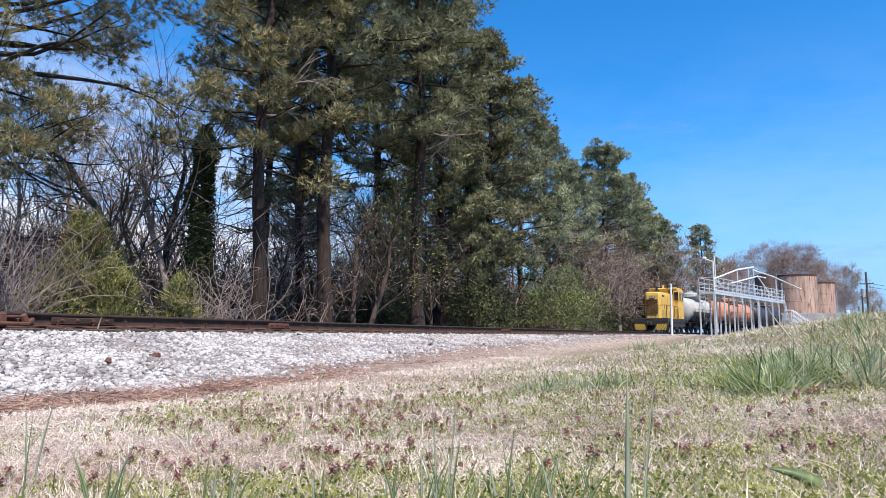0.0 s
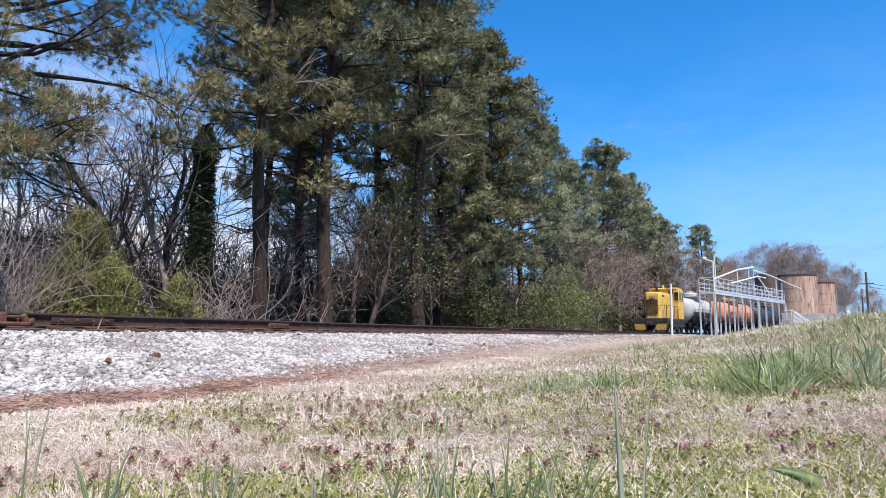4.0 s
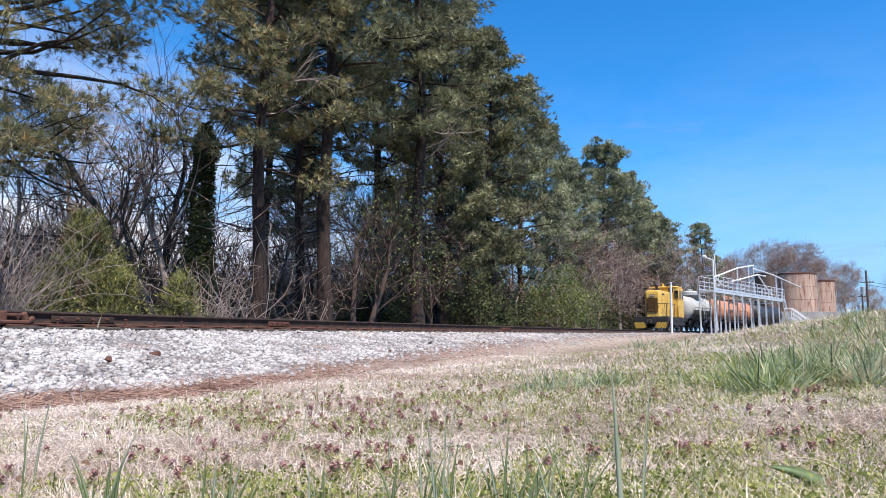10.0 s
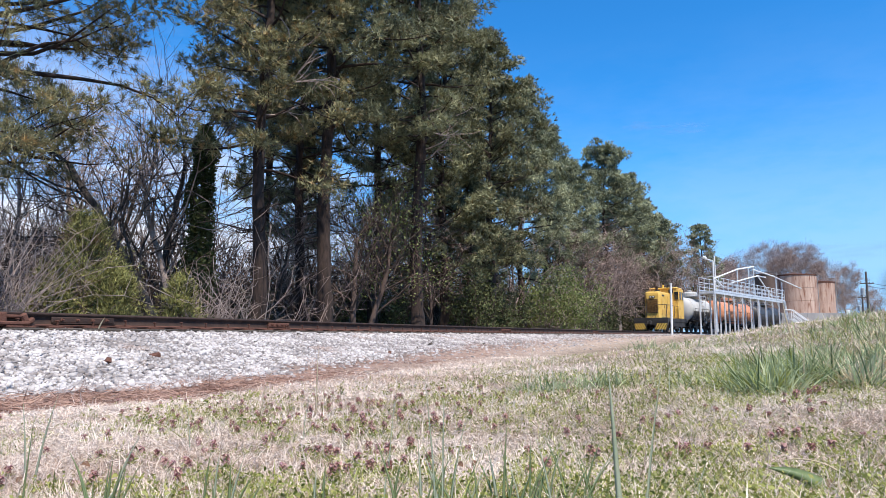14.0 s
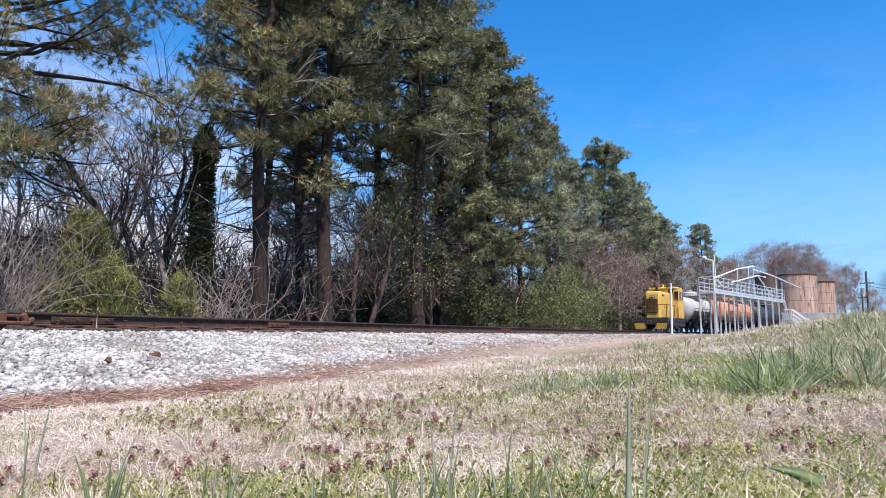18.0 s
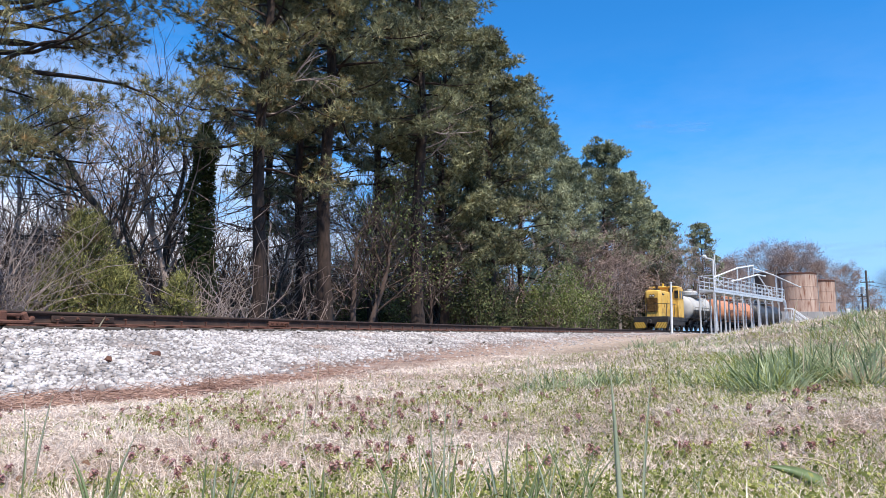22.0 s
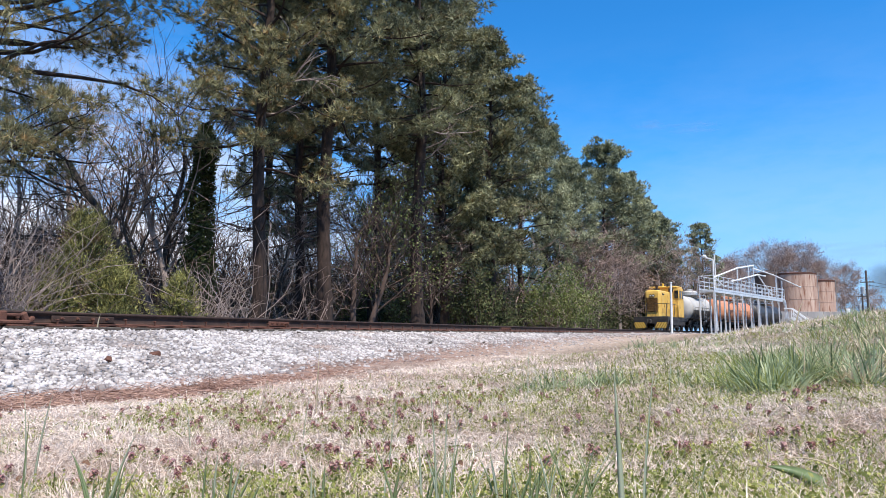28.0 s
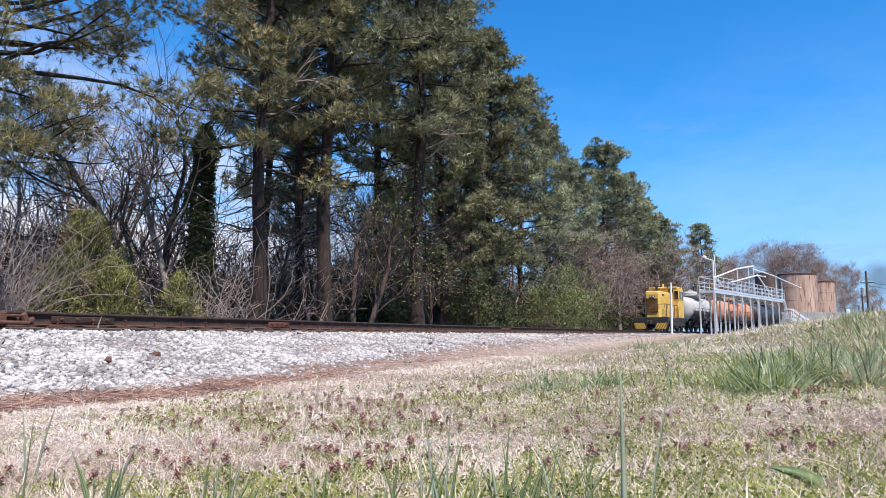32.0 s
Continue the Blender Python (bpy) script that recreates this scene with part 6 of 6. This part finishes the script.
    # needles fallen along the foot of the ballast
    n = 9000
    s = np.where(rng.uniform(0, 1, n) < 0.6, rng.normal(-2.0, 1.5, n), -4 + 20 * rng.uniform(0, 1, n) ** 1.5)
    e, o = ballast_edge(s)
    q = e + (o - e) * (0.30 + 0.12 * np.sin(s * 1.7)) + rng.normal(0, 0.22, n) * (o - e)
    x, y, _ = track(s, q)
    C = np.stack([x, y, ground_z(x, y, s, q) + rng.uniform(0, 0.02, n)], axis=1)
    D = np.stack([rng.normal(size=n), rng.normal(size=n), rng.uniform(-0.05, 0.25, n)], axis=1)
    V, F = spikes(C, D, 0.17 * rng.uniform(0.6, 1.3, n), 0.0045 * rng.uniform(0.7, 1.6, n))
    tagged(put("pine_straw", array_mesh("pine_straw", V, F), PINE_STRAW), "reddish brown pine straw drifted along the ballast's foot", "pine straw", kind="stuff")


def grass_tuft(x, y, h, n, spread, seed, label, mat=None, width=0.005, lean=0.9):
    rng = np.random.RandomState(seed)
    ob_z = gz(x, y)
    a = rng.uniform(0, 6.28, n)
    r = spread * np.sqrt(rng.uniform(0, 1, n))
    C = np.stack([r * np.cos(a), r * np.sin(a), np.full(n, -0.02) - r * 0.02], axis=1)
    V, F = blade_mesh(C, h * rng.uniform(0.55, 1.15, n), width * rng.uniform(0.6, 1.3, n), np.where(rng.uniform(0, 1, n) < 0.6, (0.35 + 0.65 * r / spread) * lean * rng.uniform(0.6, 1.1, n), rng.uniform(0.1, lean, n)), np.where(rng.uniform(0, 1, n) < 0.6, a + rng.normal(0, 0.4, n), rng.uniform(0, 6.28, n)), 6)
    ob = put("grass_tuft", array_mesh("grass_tuft", V, F), mat or TUFT_GREEN)
    ob.matrix_basis = pose(x, y, ob_z)
    return tagged(ob, label, "grass tuft", "grass tufts", "stuff")


def weed(seed):
    """A red dead-nettle: square stem, tiers of drooping purple leaves at the head, green leaves below."""
    rng = np.random.RandomState(seed)
    W = empty("dead_nettle", pose(0, 0, -5), "purple-headed dead-nettle weed growing in the straw", "weed", "dead-nettles")
    H = rng.uniform(0.022, 0.048)
    segs = []
    pts = bent(rng, (0, 0, 0), (rng.normal(0, 0.2), rng.normal(0, 0.2), 1), H, 4, 0.1)
    line_segs(pts, 0.0018, 0.0014, segs)
    put("stem", segs_mesh("stem", segs, 4), LAWN_GREEN, W)

    def ring(z0, z1, k, size, mat, name, droop):
        C, D = [], []
        for i in range(k):
            f = i / max(1, k - 1)
            a = i * 1.7 + rng.uniform(-0.3, 0.3)
            z = z0 + (z1 - z0) * f
            C.append((0, 0, z))
            D.append((math.cos(a), math.sin(a), droop + rng.uniform(-0.2, 0.2)))
        C, D = np.array(C) + pts[-1] * np.array([1, 1, 0]) * 0.9, unit(np.array(D))
        side = unit(np.cross(D, np.array([[0, 0, 1.0]])))
        s = size * rng.uniform(0.7, 1.2, (k, 1))
        up = np.array([[0, 0, 1.0]]) * s * 0.25
        V = np.stack([C, C + D * s * 0.5 + side * s * 0.42 + up, C + D * s - up * 0.6, C + D * s * 0.5 - side * s * 0.42 + up], axis=1).reshape(-1, 3)
        put(name, array_mesh(name, V, np.arange(4 * k).reshape(-1, 4)), mat, W)
    ring(H * 0.62, H * 1.06, 16, 0.0115, PURPLE, "flower_head", -0.25)
    ring(H * 0.70, H * 1.0, 5, 0.010, PINK, "blossom", 0.5)
    ring(H * 0.15, H * 0.5, 7, 0.016, LAWN_GREEN, "leaves", 0.1)
    return W


def tall_blade(x, y, h, w, bend, az, mat, label, name="tall_grass", k=8, curl=1.0):
    """One standing blade with a raised midrib, its foot in the turf."""
    z = gz(x, y)
    rng = np.random.RandomState(int(abs(x * 1000) + abs(y * 100)))
    bm = bm0()
    rows = []
    px, pz = 0.0, 0.0
    for i in range(k + 1):
        t = i / k
        ww = w / 2 * (1 - t ** 2.4 * 0.95) * (0.7 + 0.3 * min(1, t * 4))
        ang = bend * (0.2 + 0.8 * t ** curl)
        if i:
            px += math.sin(ang) * h / k
            pz += math.cos(ang) * h / k
        c, s = math.cos(ang) * ww, math.sin(ang) * ww
        rows.append([bm.verts.new((px - c, -ww * 0.4, pz + s)), bm.verts.new((px, -ww * 0.35, pz)), bm.verts.new((px + c, ww * 0.4, pz - s)), bm.verts.new((px, ww * 0.1, pz))])
    for a, b in zip(rows, rows[1:]):
        for i in range(4):
            bm.faces.new((a[i], a[(i + 1) % 4], b[(i + 1) % 4], b[i]))
    ob = part(name, bm, mat, smooth=True)
    ob.matrix_basis = pose(x, y, z - 0.01, 0, 0, az)
    return tagged(ob, label, "grass", "tall grass blades")


make_lawn()
TUFTS = []
rnd = random.Random(5)
PLAN = [(120, 3.75, 0.13, 60, 0.10), (150, 3.7, 0.17, 80, 0.12), (190, 3.75, 0.15, 70, 0.14), (225, 3.8, 0.17, 80, 0.14), (262, 3.9, 0.15, 60, 0.14), (292, 8.6, 0.24, 90, 0.25), (240, 6.0, 0.1, 30, 0.2), (350, 7.2, 0.18, 50, 0.2)]
for k in range(70):      # the big clump on the bank, thinning out towards the lawn
    b = 350 + 350 * ((k * 0.618) % 1.0)
    d = 3.0 + 2.0 * rnd.random() ** 1.4 + 0.25 * max(0.0, 460 - b) / 60 + 0.28 * math.sin(b * 0.05)
    PLAN.append((b, d, rnd.uniform(0.13, 0.21) * (0.5 if b < 400 else 0.75 if b < 450 else 1.0) * (0.65 if d > 4.2 else 1.0), 64, rnd.uniform(0.06, 0.16)))
for k in range(60):      # thinner grass over the bank's crest
    b = rnd.uniform(390, 760)
    PLAN.append((b, rnd.uniform(4.8, 7.6), rnd.uniform(0.05, 0.09) if b < 530 else rnd.uniform(0.09, 0.16), 44, rnd.uniform(0.15, 0.3)))
PLAN += [(470, 3.05, 0.25, 120, 0.14), (505, 3.2, 0.27, 120, 0.15), (435, 3.3, 0.22, 100, 0.13), (560, 3.15, 0.24, 110, 0.15)]
for k in range(26):      # stray tufts before the bank
    PLAN.append((rnd.uniform(380, 720), rnd.uniform(2.2, 3.1), rnd.uniform(0.035, 0.08), 22, rnd.uniform(0.04, 0.1)))
for k in range(22):      # short tufts between the bank and the track
    PLAN.append((rnd.uniform(110, 430), rnd.uniform(3.4, 6.5), rnd.uniform(0.06, 0.12), 26, rnd.uniform(0.1, 0.22)))
for k, (b, d, h, n, sp) in enumerate(PLAN):
    big = b > 380 and d < 5.2
    TUFTS.append(grass_tuft(*spot(b, d), h, n, sp, 200 + k, "tuft of long arching blue-green grass on the bank" if big else "low tuft of green grass blades in the straw",
                            BLADE_DRY if k > 8 and k % 8 == 0 else LAWN_GREEN if k > 8 and k % 5 == 0 else None, width=0.0078 if d < 5.2 else 0.008, lean=2.1))
weeds = [weed(k) for k in range(9)]
for k in range(460):
    if k < 9:
        W = weeds[k]
    y = 1.5 * 2.9 ** rnd.random()
    b = rnd.choice((rnd.uniform(-700, 700), rnd.gauss(-300, 110), rnd.gauss(-60, 70), rnd.gauss(100, 260), rnd.gauss(520, 25) if rnd.random() < 0.3 else rnd.gauss(-150, 160)))
    if 330 < b and y > 2.6:
        if k >= 9 and not 490 < b < 550:
            continue
        y = rnd.uniform(2.3, 2.75)
    x, y = spot(max(-720, min(720, b)), y)
    if k >= 9 and 0.5 * noise.noise((x * 1.3 + 3.0, y * 1.3, 1.11)) + 0.9 * noise.noise((x * 7.0 + 8.0, y * 7.0, 2.96)) < rnd.uniform(-0.45, 0.05):
        continue
    m = pose(x, y, gz(x, y) - 0.004, rnd.uniform(-12, 12), rnd.uniform(-12, 12), rnd.uniform(0, 360))
    if k < 9:
        W.matrix_basis = m
    else:
        copy_thing(weeds[rnd.randrange(9)], m)

BLADES = []          # (thing, sway in degrees, phase)
for b, d, h, w, bend, az, mat, sway, label in (
        (255, 0.80, 0.262, 0.0075, 0.03, 150, BLADE_PALE, 3.0, "tall pale grass stem close by"), (277, 0.84, 0.268, 0.0068, -0.18, 200, BLADE_PALE, 3.2, "tall pale grass stem close by"),
        (0, 0.95, 0.23, 0.004, 0.06, 20, BLADE_PALE, 3.0, "slender pale grass stem with seed head"), (-8, 1.0, 0.24, 0.0035, -0.12, 10, BLADE_PALE, 3.5, "slender pale stem of grass"), (5, 1.05, 0.2, 0.003, 0.2, 15, BLADE_PALE, 2.5, "slender pale stem of grass"),
        (85, 1.1, 0.165, 0.0055, 0.10, 5, BLADE_GREEN, 3.0, "upright dark green blade of grass"), (128, 1.05, 0.11, 0.007, 0.20, 10, BLADE_GREEN, 2.0, "green grass blade in the turf"), (118, 1.1, 0.1, 0.006, 0.35, 5, BLADE_GREEN, 2.0, "green grass blade in the turf"),
        (148, 1.0, 0.09, 0.006, 0.3, 0, BLADE_GREEN, 2.0, "green grass blade in the turf"), (165, 1.05, 0.13, 0.005, 0.6, 0, BLADE_GREEN, 2.0, "leaning green blade of grass"), (190, 1.1, 0.14, 0.0045, 0.8, 0, BLADE_GREEN, 2.2, "leaning green blade of grass"),
        (60, 1.0, 0.10, 0.006, -0.5, 0, BLADE_GREEN, 2.0, "green grass blade in the turf"), (30, 1.05, 0.12, 0.005, -0.7, 5, BLADE_GREEN, 2.4, "leaning green blade of grass"), (95, 0.98, 0.09, 0.007, 0.1, 40, BLADE_GREEN, 1.6, "green grass blade in the turf"),
        (-108, 1.0, 0.07, 0.010, -0.5, 10, BLADE_GREEN, 1.6, "broad green blade of grass"), (-60, 1.05, 0.16, 0.004, -0.45, 0, BLADE_GREEN, 2.4, "thin green grass stem in the straw"), (-28, 1.1, 0.13, 0.005, 0.5, 0, BLADE_GREEN, 2.2, "thin green grass stem in the straw"),
        (-185, 1.05, 0.12, 0.006, 0.0, 30, BLADE_PALE, 2.6, "pale green blade of grass"), (-285, 1.1, 0.10, 0.006, 0.5, 0, BLADE_GREEN, 2.0, "green grass blade in the turf"), (-300, 1.2, 0.10, 0.005, 0.6, 0, BLADE_GREEN, 2.0, "green grass blade in the turf"),
        (-340, 1.25, 0.13, 0.004, 0.1, 0, BLADE_GREEN, 2.0, "thin green grass stem in the straw"), (-475, 1.25, 0.17, 0.006, 0.45, 0, BLADE_PALE, 2.6, "pale green grass blade leaning over"), (-480, 1.15, 0.12, 0.005, 0.1, 10, BLADE_GREEN, 2.0, "green grass blade in the turf"),
        (-495, 1.2, 0.13, 0.005, -0.4, 10, BLADE_GREEN, 2.0, "green grass blade in the turf"), (-465, 1.2, 0.12, 0.005, 0.2, 10, BLADE_GREEN, 2.0, "green grass blade in the turf"), (-595, 1.3, 0.2, 0.003, 0.05, 0, BLADE_GREEN, 2.2, "thin upright stem of grass"),
        (-580, 1.6, 0.22, 0.005, 0.25, 0, BLADE_PALE, 3.0, "pale grass blade in the straw"), (-592, 1.65, 0.21, 0.004, -0.15, 0, BLADE_PALE, 3.0, "pale grass blade in the straw"), (-78, 1.6, 0.21, 0.003, 0.1, 0, BLADE_PALE, 2.5, "thin pale stem of grass"),
        (-182, 3.2, 0.32, 0.007, 0.06, 0, BLADE_DRY, 2.6, "dry straw stalk standing in the turf"), (-262, 3.0, 0.2, 0.005, 0.2, 0, BLADE_DRY, 2.2, "dry straw stalk in the turf"), (122, 3.3, 0.26, 0.005, 0.1, 0, BLADE_PALE, 2.6, "thin green grass stem in the straw"),
        (160, 3.3, 0.22, 0.005, -0.1, 0, BLADE_PALE, 2.2, "thin green grass stem in the straw"), (325, 3.0, 0.22, 0.005, 0.1, 0, BLADE_PALE, 2.2, "thin green grass stem in the straw"), (520, 3.02, 0.30, 0.013, 0.12, 20, BLADE_DRY, 2.0, "broad dry stalk in a green tuft"),
        (-200, 2.2, 0.16, 0.003, 0.2, 0, BLADE_PALE, 2.2, "thin pale stem of grass"), (-360, 2.0, 0.15, 0.003, -0.2, 0, BLADE_PALE, 2.2, "thin pale stem of grass"), (200, 1.25, 0.16, 0.003, 0.9, 0, BLADE_PALE, 2.0, "leaning pale stem of grass")):
    x, y = spot(b, d)
    ob = tall_blade(x, y, h, w, bend, az, mat, label)
    BLADES.append((ob, sway, rnd.uniform(0, 6.28)))
for b0, d0, count, spread_b, h0, h1 in ((150, 1.02, 15, 75, 0.07, 0.14), (60, 1.0, 6, 40, 0.06, 0.11), (-10, 1.05, 6, 35, 0.06, 0.12), (-300, 1.12, 6, 30, 0.05, 0.11), (-478, 1.12, 9, 30, 0.07, 0.13), (-130, 1.1, 5, 60, 0.05, 0.1), (330, 1.1, 4, 60, 0.04, 0.08), (640, 1.3, 5, 50, 0.05, 0.09)):
    for k in range(count):
        x, y = spot(b0 + rnd.uniform(-spread_b, spread_b), d0 * rnd.uniform(0.95, 1.2))
        pale = rnd.random() < 0.3
        ob = tall_blade(x, y, rnd.uniform(h0, h1) + 0.02, rnd.uniform(0.003, 0.0062), rnd.uniform(-0.6, 0.75), rnd.uniform(-25, 25), BLADE_PALE if pale else BLADE_GREEN,
                        "pale blade of grass in a clump" if pale else "fresh green blade of grass in a clump")
        BLADES.append((ob, rnd.uniform(1.2, 2.6), rnd.uniform(0, 6.28)))
def dead_leaf(x, y, size, seed):
    """A curled fallen leaf with a raised midrib."""
    rng = random.Random(seed)
    bm = bm0()
    rows = []
    for i in range(7):
        t = i / 6
        w = size * 0.32 * math.sin(math.pi * (0.08 + 0.88 * t)) ** 0.8
        z = size * (0.25 * math.sin(t * 2.6) + 0.06)
        rows.append([bm.verts.new((size * (t - 0.5), -w, z + w * rng.uniform(0.5, 0.9))), bm.verts.new((size * (t - 0.5), 0, z)), bm.verts.new((size * (t - 0.5), w, z + w * rng.uniform(0.4, 0.9)))])
    for a, b in zip(rows, rows[1:]):
        for i in range(2):
            bm.faces.new((a[i], a[i + 1], b[i + 1], b[i]))
    ob = part("dead_leaf", bm, LEAF_DEAD, smooth=True)
    ob.matrix_basis = pose(x, y, gz(x, y) + 0.012, rng.uniform(-30, 30), rng.uniform(-30, 20), rng.uniform(0, 360))
    tagged(ob, "curled red-brown dead leaf lying in the grass", "leaf", "fallen leaves")


for k, (b, d, s) in enumerate(((-365, 1.42, 0.03), (-368, 1.38, 0.025), (-300, 1.45, 0.035), (25, 1.6, 0.04), (45, 1.65, 0.03), (38, 1.55, 0.03), (250, 1.45, 0.03), (545, 1.28, 0.035), (625, 1.4, 0.03), (592, 2.3, 0.045), (-508, 1.75, 0.04), (-440, 2.0, 0.04),
                               (-155, 1.9, 0.035), (-20, 2.4, 0.04), (330, 2.1, 0.03), (440, 1.8, 0.03), (-600, 1.6, 0.03), (0, 4.5, 0.07), (-240, 2.6, 0.04))):
    dead_leaf(*spot(b, d), s * 0.62, 400 + k)
# broad folded leaf and the dry arched stalk beside it
x, y = spot(556, 1.27)
tall_blade(x, y, 0.128, 0.027, -1.45, -8, BLADE_GREEN, "broad folded green leaf arching over the turf", "broad_leaf", 10, 0.45)
tall_blade(*spot(590, 1.3), 0.17, 0.004, -1.75, 0, BLADE_DRY, "dry arched stalk of grass", "dry_stalk", 12, 0.8)
bx, by = spot(508, 6.3)
DRY_STALK = tall_blade(bx, by, 0.38, 0.020, 0.25, 0, BLADE_DRY, "tall dry stalk waving on the bank", "dry_stalk", 12, 2.0)
bx, by, _ = track(1.12, 0.32)
RAIL_STALK = tall_blade(float(bx), float(by), 0.24, 0.022, 0.35, 0, BLADE_DRY, "dry grass stalk growing beside the rail", "dry_stalk", 8)

# ---- smoke drifting behind the tanks ----
def flake_mesh(name, C, A, B):
    """Flat flakes at C with half-sides A and B."""
    V = np.stack([C - A - B, C + A - B, C + A + B, C - A + B], axis=1).reshape(-1, 3)
    me = array_mesh(name, V, np.arange(len(V)).reshape(-1, 4))
    uv = me.uv_layers.new(name="flake")
    uv.data.foreach_set("uv", np.tile(np.array([0, 0, 1, 0, 1, 1, 0, 1], dtype=np.float32), len(C)))
    return me


def smoke_puff(seed, size):
    rng = np.random.RandomState(seed)
    n = 2
    C = rng.normal(0, 0.55, (n, 3)) * np.array([1.0, 0.9, 0.7]) * size
    turn = rng.uniform(-0.35, 0.35, n)
    A = np.stack([np.cos(turn), np.sin(turn), rng.uniform(-0.2, 0.2, n)], axis=1) * size * rng.uniform(0.9, 1.4, (n, 1))
    B = np.stack([rng.uniform(-0.3, 0.3, n), rng.uniform(-0.3, 0.3, n), np.ones(n)], axis=1) * size * rng.uniform(0.7, 1.0, (n, 1))
    ob = put("smoke_puff", flake_mesh("smoke_puff", C, A, B), SMOKE)
    return tagged(ob, "thin dark puff of diesel smoke", "smoke", "smoke puffs", "stuff")


def cloud_wisp(seed, w, h, n, label):
    rng = np.random.RandomState(seed)
    C = np.stack([rng.normal(0, w, n), rng.normal(0, 20, n), rng.normal(0, h * 0.5, n)], axis=1)
    A = np.stack([np.ones(n), np.zeros(n), rng.uniform(0.0, 0.12, n)], axis=1) * w * rng.uniform(0.6, 1.2, (n, 1))
    B = np.stack([np.zeros(n), np.zeros(n), np.ones(n)], axis=1) * h * rng.uniform(0.5, 1.1, (n, 1))
    ob = put("cloud_wisp", flake_mesh("cloud_wisp", C, A, B), CLOUD)
    return tagged(ob, label, "cloud", "thin clouds", "stuff")


WISP = cloud_wisp(401, 70, 16, 7, "faint wisp of high cloud in the blue sky")
BAND = cloud_wisp(402, 220, 22, 7, "pale band of cloud low over the horizon")
BAND.matrix_basis = pose(1330, 2100, 262)


PUFFS = [(smoke_puff(300 + k, sz), x, z, t0) for k, (sz, x, z, t0) in enumerate((
    (3.0, 57.6, 7.0, 8), (3.4, 61.0, 5.8, 16), (4.0, 63.0, 6.2, 30)))]


def motions():
    for k, (ob, x, z, t0) in enumerate(PUFFS):
        rows = []
        for t in (0, 4, 8, 12, 16, 20, 24, 28, 32):
            d = (t - t0)
            rows.append((t, pose(x - 0.14 * d, 97.0 + k, z + 0.05 * d, 0, 6 * math.sin(t * 0.3 + k), 0.3 * d)))
        walk(ob, rows)
    walk(WISP, [(0, pose(620, 2000, 630)), (16, pose(660, 2000, 629)), (32, pose(700, 2000, 628))])
    for ob, sway, ph in BLADES:
        m = ob.matrix_basis.copy()
        rows = []
        for i in range(65):
            t = 0.5 * i
            a = sway * (0.6 * math.sin(2.1 * t + ph) + 0.4 * math.sin(3.7 * t + 2.3 * ph)) + 0.5 * sway * math.sin(0.45 * t + 0.5)
            rows.append((t, Matrix.Translation(m.translation) @ pose(0, 0, 0, 0.3 * a, a, 0) @ m.to_3x3().to_4x4()))
        walk(ob, rows)
    for k, ob in enumerate(TUFTS[8:78]):
        m = ob.matrix_basis.copy()
        walk(ob, [(0.8 * i, m @ pose(0, 0, 0, 0.8 * math.sin(1.9 * i + k), 1.3 * math.sin(1.3 * i + 0.6 * k), 0)) for i in range(41)])
    m = DRY_STALK.matrix_basis.copy()
    walk(DRY_STALK, [(t, m @ pose(0, 0, 0, 0, a, 0)) for t, a in (
        (0, -42), (1, -16), (2, -12), (3, -2), (3.5, 2), (5, -6), (6, -1), (7, -6), (8, -42), (9, -2), (10, -18), (12, -4), (13, -8), (14, -18), (15.5, -10), (17, -2),
        (18, -6), (19, -9), (20, -6), (22, 4), (23, 0), (24, -8), (25, -14), (26.5, 2), (28, 12), (29, 5), (30, 6), (31, 8), (32, 14))])
    m = RAIL_STALK.matrix_basis.copy()
    walk(RAIL_STALK, [(0.4 * i, m @ pose(0, 0, 0, 0, 10 * math.sin(1.5 * i) + 6 * math.sin(0.37 * i), 0)) for i in range(81)])


motions()
